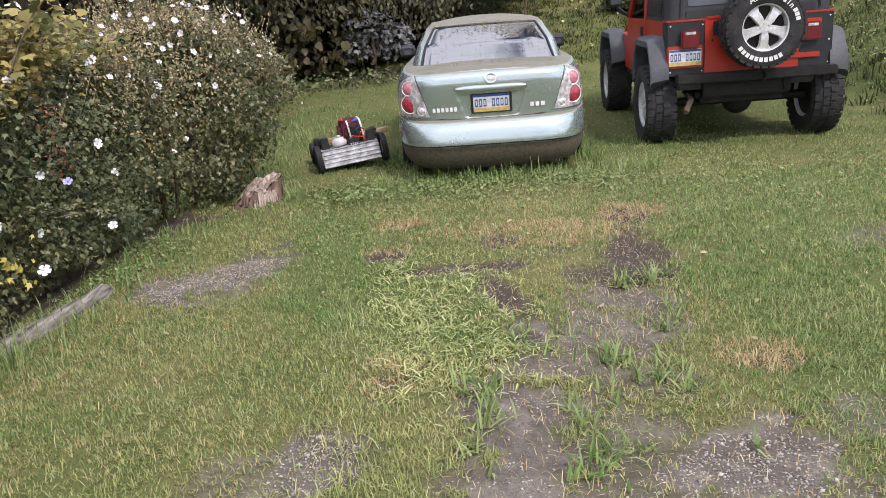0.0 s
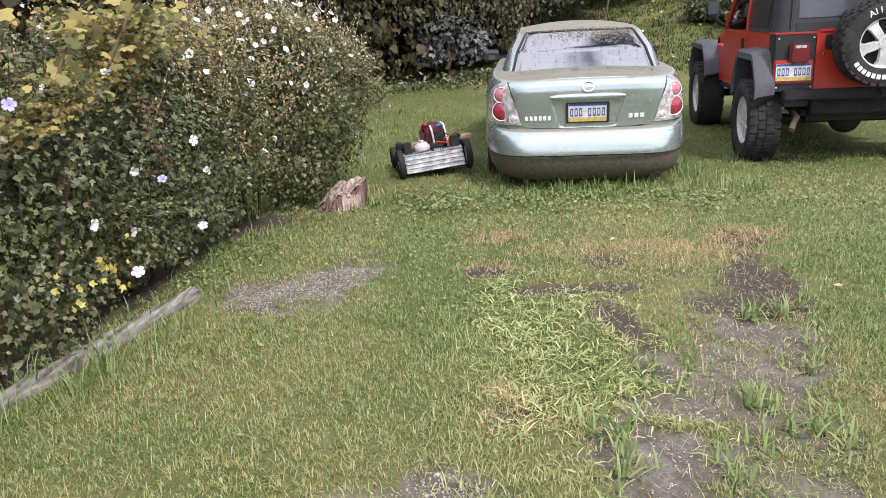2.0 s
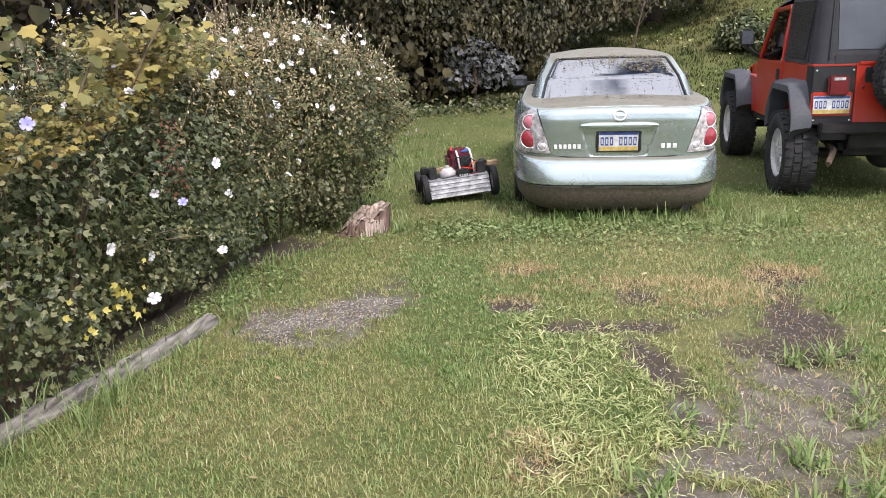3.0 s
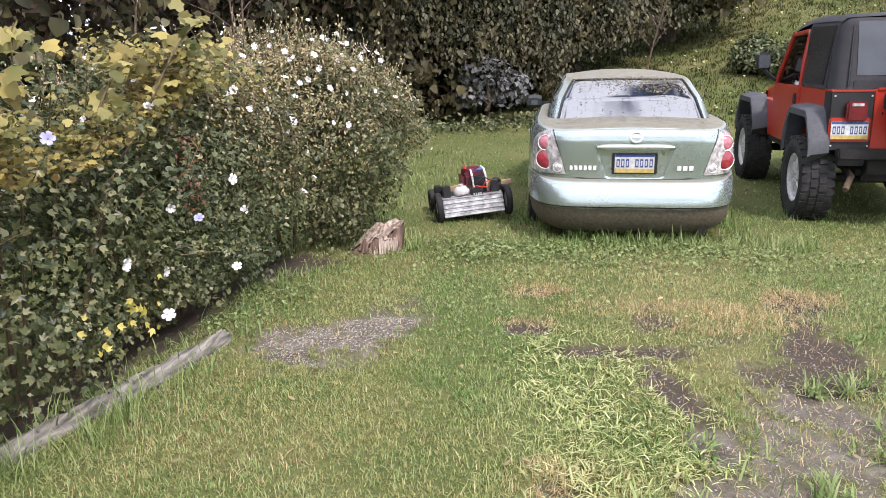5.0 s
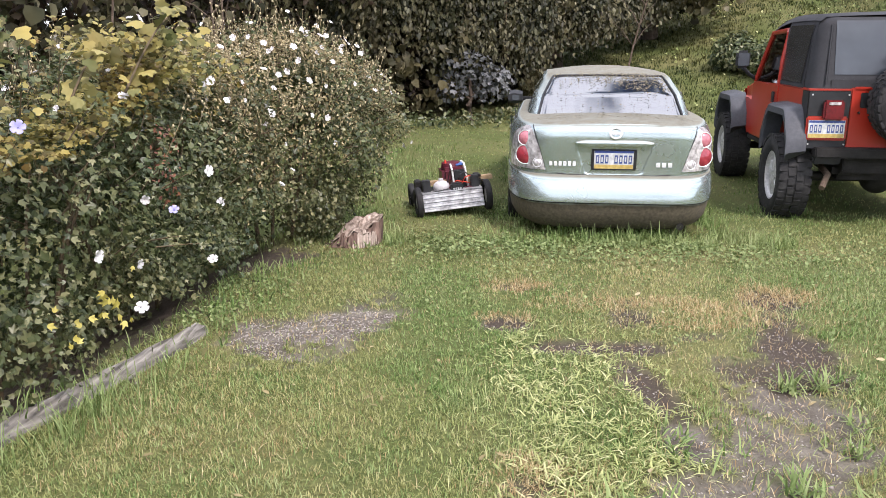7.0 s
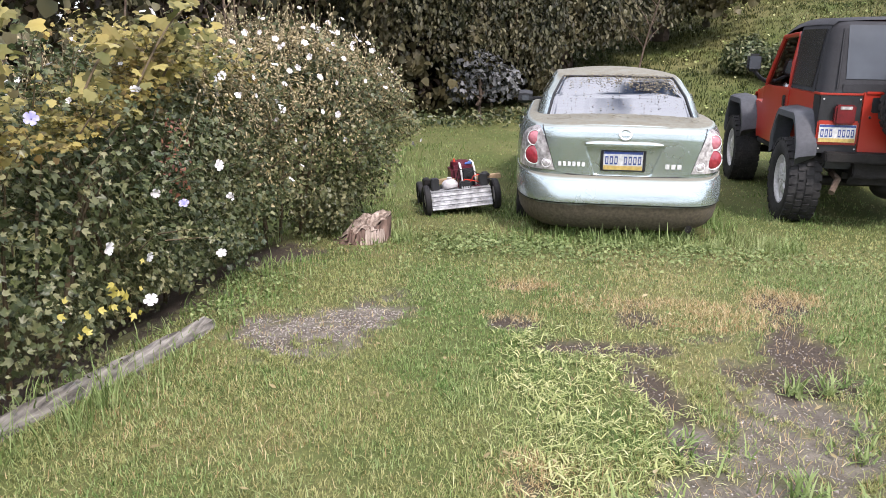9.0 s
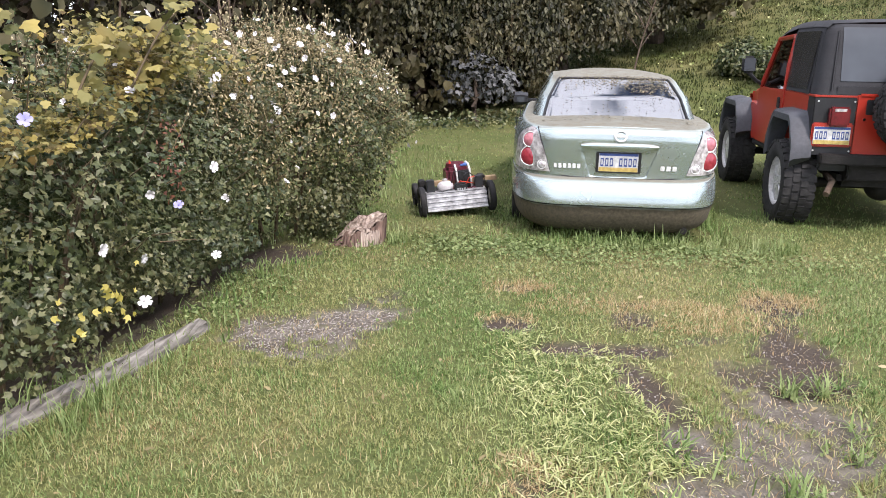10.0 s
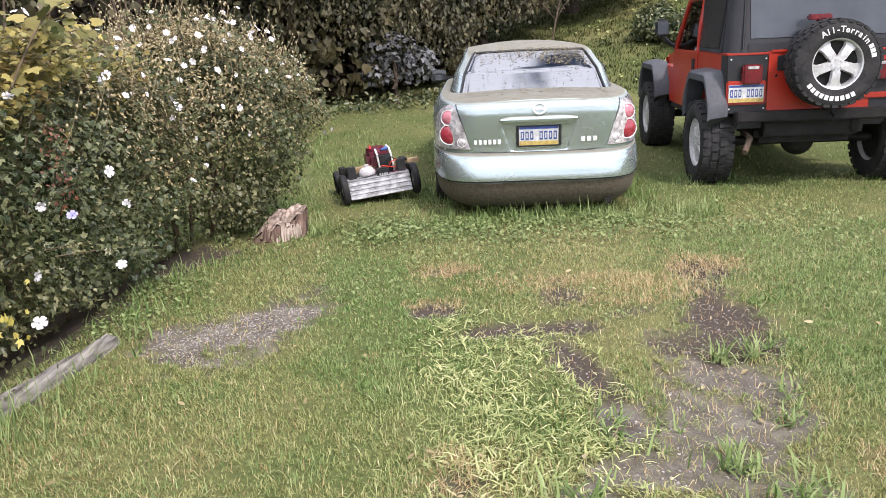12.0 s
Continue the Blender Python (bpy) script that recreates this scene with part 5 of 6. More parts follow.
    for k in range(560):
        a, e = rnd.uniform(0, 6.28), rnd.uniform(0.15, 1.0)
        c, r = MOUNDS[0] if rnd.random() < 0.75 else MOUNDS[1]
        x, y = c[0] + r[0] * 0.95 * math.cos(a) * (1 - e * e * 0.8), c[1] + r[1] * 0.95 * math.sin(a) * (1 - e * e * 0.8)
        z = c[2] + r[2] * math.sqrt(max(0.05, 1 - ((x - c[0]) / r[0]) ** 2 - ((y - c[1]) / r[1]) ** 2))
        h = rnd.uniform(0.0, 1.0) ** 1.6 * 0.30
        lean = Vector((rnd.uniform(-0.16, 0.18), rnd.uniform(-0.16, 0.16), h))
        p0 = Vector((x, y, z - 0.12)) + Vector(off)
        p1 = Vector((x, y, z)) + lean + Vector(off)
        tube(b, [p0, p0.lerp(p1, 0.5) + Vector((0.01, 0, 0)), p1], [0.0028, 0.0022, 0.0015], 3)
        for q in (1.0, 0.8, 0.62):
            w = p0.lerp(p1, q) + Vector((rnd.uniform(-0.015, 0.015), rnd.uniform(-0.015, 0.015), 0.0))
            bud_at.append(w)
    tagged(part("brushwood", b, DRY_STEM, bush, "thin bare upright twigs"), kind="stuff")
    b = bmesh.new()
    for w in bud_at:
        bmesh.ops.create_icosphere(b, subdivisions=1, radius=rnd.uniform(0.004, 0.0085), matrix=Matrix.Translation(w) @ Matrix.Diagonal((1, 1, 1.5, 1)))
    tagged(part("dry_seed", b, BUD, bush, "tan dry seed buds"), kind="stuff")
    # sprigs that stand out of the outline
    b = bmesh.new()
    at, ways = [], []
    for k in range(300):
        c, r = rnd.choice((MOUNDS[0], MOUNDS[0], MOUNDS[1], MOUNDS[2], MOUNDS[3]))
        a, e = rnd.uniform(-2.4, 1.3), rnd.uniform(-0.2, 1.0)
        q = math.sqrt(1 - min(1, e * e))
        d = Vector((math.cos(a) * q, math.sin(a) * q, e))
        p0 = Vector((c[0] + d.x * r[0], c[1] + d.y * r[1], c[2] + d.z * r[2])) * 1.0 + Vector(off)
        way = (d + Vector((rnd.uniform(-0.4, 0.4), rnd.uniform(-0.4, 0.4), rnd.uniform(0.1, 0.9)))).normalized()
        n = rnd.uniform(0.06, 0.22)
        tube(b, [p0 - way * 0.08, p0 + way * n * 0.5, p0 + way * n + Vector((0, 0, -0.01))], [0.004, 0.003, 0.0015], 4)
        for t in np.linspace(0.1, 1.0, int(6 + n * 45)):
            at.append(tuple(p0 + way * n * t))
            ways.append(tuple(way))
    tagged(part("sprig_stem", b, STEM, bush), kind="stuff")
    at, ways = np.array(at), np.array(ways)
    nrm = RNG.normal(size=at.shape) + np.array([0.1, -0.2, 0.7])
    tagged(part("sprig_leaf", scatter("sprigs", at, nrm, RNG.uniform(0.018, 0.045, len(at)), *LOBED, along=ways * 0.6 + RNG.normal(size=at.shape), rng=RNG), SHRUB_LEAF, bush), kind="stuff")
    # flowers
    b = bmesh.new()
    for k in range(5):
        a = 2 * math.pi * k / 5
        rows = []
        for r, w, z in ((0.1, 0.10, 0.0), (0.5, 0.36, 0.16), (0.85, 0.42, 0.24), (1.0, 0.24, 0.2)):
            rows.append([Vector((r, w * s, z + 0.05 * abs(s))) for s in (-1, -0.4, 0.4, 1)])
        b2 = [[Matrix.Rotation(a, 3, "Z") @ (p + Vector((0, 0, 0.012 * k))) for p in row] for row in rows]
        grid(b, b2)
    cyl(b, (0, 0, 0.02), (0, 0, 0.32), 0.07, 0.05, 8)
    bloom = finish(b, 40)
    bloom.materials.append(PETAL)
    b = bmesh.new()
    b.from_mesh(bloom)
    lilac = finish(b, 40)
    lilac.materials.append(LILAC)

    def flower(p, r, face, mesh):
        face = Vector(face).normalized() + Vector((rnd.uniform(-0.6, 0.6), rnd.uniform(-0.6, 0.6), rnd.uniform(-0.5, 0.7)))
        q = face.to_track_quat("Z", "Y") @ Euler((0, 0, rnd.uniform(0, 6))).to_quaternion()
        ob = new("flower", mesh)
        ob.parent = bush
        ob.matrix_local = Matrix.LocRotScale(Vector(p) + Vector(off), q, (r * rnd.uniform(0.8, 1.1), r * rnd.uniform(0.8, 1.1), r * rnd.uniform(1.2, 2.6)))
        return ob

    for x, y, z, r in ((-2.34, -3.36, 0.555, 0.046), (-2.43, -2.17, 0.80, 0.040), (-2.42, -2.36, 0.503, 0.042), (-2.50, -3.05, 0.668, 0.044), (-2.44, -3.51, 0.83, 0.040),
                       (-2.37, -2.46, 1.03, 0.040), (-2.12, -0.72, 0.98, 0.026), (-2.2, -1.0, 1.2, 0.028)):
        flower((x, y, z), r * 0.74, (0.75, -0.65, 0.15), bloom)
    for x, y, z in ((-2.58, -3.71, 1.39), (-2.44, -2.75, 0.87)):
        flower((x, y, z), 0.028, (0.6, -0.7, 0.4), lilac)
    count = 0
    while count < 115:
        c, r = MOUNDS[0] if rnd.random() < 0.72 else MOUNDS[1]
        a, e = rnd.uniform(-2.6, 0.9), rnd.uniform(-0.25, 1.0)
        d = Vector((math.cos(a) * math.sqrt(1 - min(1, e * e)), math.sin(a) * math.sqrt(1 - min(1, e * e)), e))
        if e < 0.35 and rnd.random() < 0.6:
            continue
        p = Vector(c) + Vector((d.x * r[0], d.y * r[1], d.z * r[2])) * rnd.uniform(1.0, 1.12) + Vector((0, 0, rnd.uniform(0, 0.14) * max(0, e)))
        flower(p, rnd.uniform(0.016, 0.030), d + Vector((0.2, -0.5, 0.2)), bloom)
        count += 1
    # a few yellow leaves low down beside the timber
    pts = np.array([(-2.40 + RNG.normal() * 0.04, (-3.44 if k % 3 else -3.79) + RNG.normal() * 0.055, 0.59 + RNG.normal() * 0.05) for k in range(22)])
    part("yellow_leaves", scatter("yellow", pts + off, np.tile([[0.8, -0.6, 0.3]], (22, 1)) + RNG.normal(size=(22, 3)) * 0.3, RNG.uniform(0.030, 0.054, 22), *LOBED, rng=RNG), YELLOW_LEAF, bush, "bright yellow lobed leaves")
    return bush


build_shrub()


def build_vine():
    vine = thing("climbing_vine", "yellowing climbing vine sprawled over the shrub", "vine", pose(-3.1, -2.8, 0.9))
    off = np.array([3.1, 2.8, -0.9])
    k = 26000
    pos = np.stack([RNG.normal(-3.02, 0.26, k), -4.9 + 4.5 * RNG.random(k) ** 0.85, np.zeros(k)], 1)
    tier = 1.50 + 0.14 * np.sin(pos[:, 1] * 2.3) + 0.10 * np.sin(pos[:, 1] * 5.1 + 1) - 0.28 * (pos[:, 0] + 2.95) ** 2
    pos[:, 2] = tier + RNG.normal(0, 0.09, k) - 0.42 * RNG.random(k) ** 2
    # flat sprays with gaps between them, thinning out towards the flowering end
    spray = rough_noise(pos[:, 1] * 2.2 + pos[:, 0] * 1.4 + 9, pos[:, 2] * 7, 1.0, 31)
    keep = (RNG.random(k) < smooth(0.42, 0.56, spray)) & (RNG.random(k) < smooth(-0.7, -2.2, pos[:, 1]))
    pos = pos[keep & (pos[:, 2] > 1.18 + 0.25 * (pos[:, 0] > -2.7))]
    n2 = np.array([0.25, -0.35, 0.9]) + RNG.normal(size=pos.shape) * 0.5
    tagged(part("leaves", scatter("vine", pos + off, n2, RNG.uniform(0.018, 0.046, len(pos)), *GRAPE, rng=RNG), VINE_LEAF, vine, "yellow-green lobed leaves"), kind="stuff")
    # shoots that stand up from it with larger leaves
    rnd = random.Random(9)
    for x, y, h, lean in ((-2.75, -2.55, 0.52, 0.35), (-2.9, -3.45, 0.50, 0.05), (-3.0, -1.75, 0.55, 0.15), (-2.8, -2.2, 0.40, 0.3), (-3.1, -4.0, 0.45, -0.1), (-2.75, -3.05, 0.34, 0.2)):
        b = bmesh.new()
        base = Vector((x, y, 1.45))
        pts = [base + Vector((lean * t * 0.4, lean * t * 0.9, h * t - 0.12 * t * t * t)) for t in np.linspace(0, 1.15, 8)]
        tube(b, [p + Vector(off) for p in pts], [0.007 - 0.0006 * i for i in range(8)], 6)
        shoot = part("shoot", b, STEM, vine)
        lp = np.array([tuple(p) for p in pts for _ in range(3)]) + RNG.normal(size=(24, 3)) * np.array([0.05, 0.07, 0.03])
        tagged(part("shoot_leaves", scatter("shoot", lp + off, np.array([0.3, -0.5, 0.75]) + RNG.normal(size=lp.shape) * 0.4, RNG.uniform(0.05, 0.105, 24), *GRAPE, rng=RNG), VINE_LEAF, vine), kind="stuff")
    # russet dead strands on the face
    pts = np.array([(-2.47 + RNG.normal() * 0.03, -2.72 + RNG.normal() * 0.03, z) for z in np.linspace(0.85, 1.30, 70)])
    tagged(part("dead_leaves", scatter("dead", pts + off, np.array([0.8, -0.6, 0.2]) + RNG.normal(size=pts.shape) * 0.5, RNG.uniform(0.012, 0.032, len(pts)), *OVAL, rng=RNG), RED_LEAF, vine, "russet dead leaves"), kind="stuff")
    return vine


build_vine()


def tree(name, label, foot, height, crowns, count, size, leaf, shape, seed, lean=(0, 0), wobble=0.75, droop=0.0, category="tree"):
    """Trunk with limbs to every crown lump, and leaves in the lumps."""
    t = thing(name, label, category, pose(*foot), {"thicket_tree": "trees of the thicket", "slope_shrub": "shrubs on the slope"}.get(name, ""))
    rnd = random.Random(seed)
    b = bmesh.new()
    tip = Vector((lean[0], lean[1], height))
    r0 = 0.028 * height + 0.04
    pts = [tip * s + Vector((rnd.uniform(-0.06, 0.06), rnd.uniform(-0.06, 0.06), 0)) * (s > 0) for s in (0, 0.15, 0.35, 0.55, 0.8, 1.0)]
    tube(b, pts, [r0 * f for f in (1.3, 1.0, 0.85, 0.65, 0.4, 0.15)], 10)
    for c, r in crowns:
        s = min(0.85, max(0.2, c[2] / height * 0.7))
        a = tip * s
        e = Vector(c)
        tube(b, [a, a.lerp(e, 0.5) + Vector((0, 0, 0.12 * height * 0.3)), e], [r0 * 0.4, r0 * 0.25, r0 * 0.08], 7)
    part("trunk", b, BARK, t)
    pos, n2, _ = mound_points(crowns, count, 0.45, wobble, seed)
    if category == "tree":
        # gaps between the hanging masses of leaves; dark leaves inside paint the shade
        gap = rough_noise((pos[:, 0] + foot[0]) * 1.5 + pos[:, 1] * 0.5, pos[:, 2] * 0.9 + pos[:, 1] * 0.4, 1.25, 33)
        keep = RNG.random(len(pos)) < smooth(0.45, 0.54, gap) * 0.94 + 0.06
        pos, n2 = pos[keep], n2[keep]
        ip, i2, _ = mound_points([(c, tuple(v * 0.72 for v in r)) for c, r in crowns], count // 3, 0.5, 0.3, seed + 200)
        tagged(part("dark_core", scatter("inner", ip, i2, RNG.uniform(size * 0.7, size * 1.5, len(ip)), *OVAL, rng=RNG), DARK_CORE_LEAF, t, "dark brown leaves inside the crown, painted for its shade"), kind="stuff")
    if droop:
        n2 = n2 * np.array([1, 1, 0.4])
    along = RNG.normal(size=pos.shape) * 0.6 + np.array([0, 0, -droop]) if droop else None
    tagged(part("crown", scatter("crown", pos, n2, RNG.uniform(size * 0.6, size * 1.3, len(pos)), *shape, along=along, rng=RNG), leaf, t), kind="stuff")
    return t


def build_background():
    rnd = random.Random(12)
    # the thicket that closes the lane, from the shrub round to the hillside
    for k, (x, y, h, w, n) in enumerate((
            (-7.2, -4.5, 4.6, 1.6, 5000), (-7.0, -1.5, 5.0, 1.7, 5000), (-7.0, 1.5, 5.2, 1.8, 6000), (-6.2, 4.6, 5.4, 1.9, 8000), (-5.2, 7.2, 5.4, 1.8, 11000),
            (-3.6, 9.3, 5.6, 1.7, 13000), (-1.9, 10.2, 5.6, 1.6, 15000), (-0.4, 11.9, 5.8, 1.6, 12000), (1.8, 13.5, 6.2, 1.7, 13000), (4.1, 16.9, 6.6, 2.0, 11000), (5.2, 24.5, 7.5, 2.6, 7000), (8.0, 31.0, 8.5, 3.2, 4000), (12.5, 36.0, 9, 3.6, 3000), (18.0, 40.0, 9, 4.0, 2500))
            + ((-9.6, 1.5, 6.5, 2.3, 5000), (-9.0, 5.5, 6.5, 2.3, 6000), (-7.6, 9.4, 6.8, 2.3, 6000), (-5.4, 12.0, 7.0, 2.3, 6000), (-2.8, 13.8, 7.0, 2.2, 5000))):
        g = float(ground_height(x, y))
        if k < 7 or k > 13:
            crowns = [((0, -0.25, 0.5), (w * 0.95, w * 0.75, 0.62)), ((0, 0, 0.62 + w * 0.42), (w, w, w * 0.62))]
        else:
            # bare trunks under a high crown: the hillside shows beneath
            crowns = [((0, -w * 0.3, 0.40 + w * 0.5), (w * 1.05, w * 0.8, w * 0.5))]
        crowns += [((w * 0.5, -w * 0.25, h * 0.52), (w * 0.8, w * 0.8, h * 0.24)), ((-w * 0.55, -w * 0.2, h * 0.5), (w * 0.8, w * 0.8, h * 0.25)), ((0, 0.1, h * 0.8), (w * 0.9, w * 0.9, h * 0.24))]
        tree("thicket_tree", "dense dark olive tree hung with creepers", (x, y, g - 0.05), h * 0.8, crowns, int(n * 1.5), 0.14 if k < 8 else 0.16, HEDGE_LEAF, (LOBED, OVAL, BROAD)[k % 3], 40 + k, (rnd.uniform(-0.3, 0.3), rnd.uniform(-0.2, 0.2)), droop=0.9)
    # hanging creeper strands on the front of the thicket
    for x, y, z0, z1 in ((-3.3, 7.9, 3.4, 1.6), (-2.5, 8.3, 3.2, 1.3), (-1.7, 8.6, 3.4, 1.2), (-0.9, 9.0, 3.2, 1.1), (0.1, 10.4, 3.4, 1.7), (0.9, 11.4, 3.6, 1.9), (1.7, 12.2, 3.8, 2.1), (2.6, 13.6, 4.2, 2.7), (-4.2, 7.2, 3.3, 1.8)):
        v = thing("hanging_creeper", "trailing olive creeper hanging from the trees", "creeper", pose(x, y, z0), "creepers on the thicket")
        b = bmesh.new()
        for s in range(6):
            dx, dy, bot = rnd.uniform(-0.4, 0.4), rnd.uniform(-0.2, 0.2), (z1 - z0) * rnd.uniform(0.6, 1.05)
            tube(b, [(dx, dy, 0.2), (dx * 1.1, dy - 0.06, bot * 0.5), (dx * 1.2, dy - 0.02, bot)], [0.010, 0.007, 0.003], 5)
        part("strands", b, STEM, v)
        n = 1700
        t = RNG.random(n)
        pos = np.stack([RNG.normal(0, 0.32, n), RNG.normal(-0.1, 0.18, n), (z1 - z0) * t * RNG.uniform(0.7, 1.1, n)], 1)
        n2 = np.array([0.1, -0.8, 0.35]) + RNG.normal(size=pos.shape) * 0.4
        along = np.array([0, -0.1, -1]) + RNG.normal(size=pos.shape) * 0.35
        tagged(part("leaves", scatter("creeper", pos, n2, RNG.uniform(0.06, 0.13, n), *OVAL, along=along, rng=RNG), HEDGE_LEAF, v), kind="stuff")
    # silvery shrub at the foot of the thicket
    g = float(ground_height(-1.9, 8.3))
    s = tree("silvery_shrub", "silvery grey-green shrub under the dark trees", (-1.9, 8.3, g - 0.05), 0.9, [((-0.1, 0, 0.95), (0.50, 0.35, 0.36)), ((0.35, 0, 0.70), (0.40, 0.35, 0.34)), ((-0.35, 0, 0.6), (0.3, 0.3, 0.25))], 700, 0.12, SILVER_LEAF, LOBED, 77, category="shrub")
    # low dark shrubs on the slope
    for x, y, r in ((3.9, 10.2, 0.75), (3.2, 10.6, 0.5), (4.7, 10.0, 0.6)):
        g = float(ground_height(x, y))
        tree("slope_shrub", "low dark green shrub on the grassy slope", (x, y, g - 0.05), 0.7, [((0, 0, 0.35), (r, r * 0.8, 0.42))], 2600, 0.09, SHRUB_LEAF, OVAL, int(90 + 10 * x), category="shrub")
    # weeds under the thicket edge
    n = 1800
    pos = np.stack([RNG.uniform(-5.5, 1.0, n), np.zeros(n), np.zeros(n)], 1)
    pos[:, 1] = 7.6 + 0.28 * (pos[:, 0] + 3.5) + RNG.normal(0, 0.28, n)
    pos[:, 2] = ground_height(pos[:, 0], pos[:, 1]) + RNG.random(n) ** 2 * 0.22
    me = scatter("weeds", pos, np.array([0, -0.6, 0.7]) + RNG.normal(size=pos.shape) * 0.5, RNG.uniform(0.05, 0.12, n), *OVAL, rng=RNG)
    me.materials.append(SHRUB_LEAF)
    tagged(new("edge_weeds", me), "leafy weeds along the foot of the thicket", "weeds", "", "stuff")
    # tall weeds on the bank beside the off-road car
    n = 15000
    pos = np.stack([RNG.uniform(4.4, 9.5, n), RNG.uniform(-1.5, 14, n), np.zeros(n)], 1)
    pos = pos[rough_noise(pos[:, 0], pos[:, 1], 1.3, 51) > 0.38]
    n = len(pos)
    pos[:, 2] = ground_height(pos[:, 0], pos[:, 1]) + RNG.random(n) ** 1.5 * (0.10 + 0.28 * rough_noise(pos[:, 0], pos[:, 1], 0.8, 52))
    me = scatter("bank", pos, np.array([-0.5, -0.4, 0.6]) + RNG.normal(size=pos.shape) * 0.6, RNG.uniform(0.02, 0.062, n), *OVAL, rng=RNG)
    me.materials.append(WEED_LEAF)
    tagged(new("bank_weeds", me), "rank green weeds covering the bank", "weeds", "", "stuff")


build_background()


def build_sapling(x, y, height, lean, seed):
    """A thin bare stem with a few twigs."""
    z = float(ground_height(x, y))
    sap = thing("bare_sapling", "thin bare grey-brown sapling in front of the trees", "sapling", pose(x, y, z - 0.03), "bare saplings")
    rnd = random.Random(seed)
    pts = [Vector((lean * t * t + 0.05 * math.sin(5 * t + seed), 0.04 * math.sin(4 * t), height * t)) for t in np.linspace(0, 1, 9)]
    b = bmesh.new()
    tube(b, pts, [0.022 - 0.002 * i for i in range(9)], 7)
    part("stem", b, RUST, sap)
    for k in range(7):
        p = pts[rnd.randrange(3, 9)]
        b = bmesh.new()
        d = Vector((rnd.uniform(-0.5, 0.5), rnd.uniform(-0.3, 0.3), rnd.uniform(0.15, 0.5)))
        tube(b, [p, p + d * 0.5 + Vector((0, 0, 0.05)), p + d], [0.007, 0.005, 0.002], 5)
        part("twig", b, RUST, sap)
    return sap


build_sapling(-3.9, 1.7, 3.4, 0.12, 1)
build_sapling(-3.75, 1.5, 3.0, -0.25, 2)
build_sapling(-4.6, 0.6, 3.2, 0.2, 3)
build_sapling(0.95, 8.9, 2.9, 0.5, 4)


def blades(name, label, regions, height, width, mat, chance, seed, lean=0.55, lift=0.0):
    """Blades of grass; regions are (x0, x1, y0, y1, blades per square metre)."""
    rng = np.random.default_rng(seed)
    pts, scl = [], []
    for x0, x1, y0, y1, dens in regions:
        n = int((x1 - x0) * (y1 - y0) * dens)
        root = np.stack([rng.uniform(x0, x1, n // 7 + 1), rng.uniform(y0, y1, n // 7 + 1)], 1)
        p = root[rng.integers(0, len(root), n)] + rng.normal(0, 0.016 * math.sqrt(5500.0 / dens), (n, 2))
        p = p[rng.random(n) < chance(p[:, 0], p[:, 1])]
        pts.append(p)
        scl.append(np.full(len(p), math.sqrt(5500.0 / dens) ** 0.55))
    p, scl = np.concatenate(pts), np.concatenate(scl)
    n = len(p)
    pos = np.stack([p[:, 0], p[:, 1], ground_height(p[:, 0], p[:, 1]) - 0.004 + lift * rng.random(n)], 1)
    tuft = 0.6 + 0.9 * rough_noise(p[:, 0], p[:, 1], 2.2, seed)
    length = rng.uniform(height[0], height[1], n) * tuft
    a = rng.uniform(0, 2 * math.pi, n)
    tilt = rng.normal(1.32, 0.2, n) if lean > 1.5 else np.abs(rng.normal(0, lean, n)) + 0.12
    along = np.stack([np.cos(a) * np.sin(tilt), np.sin(a) * np.sin(tilt), np.cos(tilt)], 1)
    nrm = np.stack([-np.cos(a) * np.cos(tilt), -np.sin(a) * np.cos(tilt), np.sin(tilt)], 1)
    me = blade_mesh(pos, along, nrm, length, rng.uniform(width[0], width[1], n) * scl)
    me.materials.append(mat)
    return tagged(new(name, me), label, "grass", "", "stuff")


def blade_mesh(pos, along, nrm, length, width):
    side = np.cross(nrm, along)
    n = len(pos)
    co = np.zeros((n, 5, 3))
    for i, (f, w, s, d) in enumerate(((0, 1, 1, 0), (0, 1, -1, 0), (0.55, 0.8, -1, 0.02), (0.55, 0.8, 1, 0.02), (1, 0, 1, -0.14))):
        co[:, i] = pos + along * (f * length)[:, None] + side * (s * w * width * 0.5)[:, None] + nrm * (d * length)[:, None]
    idx = (np.array([0, 1, 2, 3, 3, 2, 4])[None] + (np.arange(n) * 5)[:, None]).reshape(-1)
    me = bpy.data.meshes.new("blades")
    me.vertices.add(n * 5)
    me.vertices.foreach_set("co", co.reshape(-1))
    me.loops.add(len(idx))
    me.loops.foreach_set("vertex_index", idx.astype(np.int32))
    me.polygons.add(n * 2)
    me.polygons.foreach_set("loop_start", (np.arange(n)[:, None] * 7 + np.array([0, 4])[None]).reshape(-1).astype(np.int32))
    me.update(calc_edges=True)
    return me


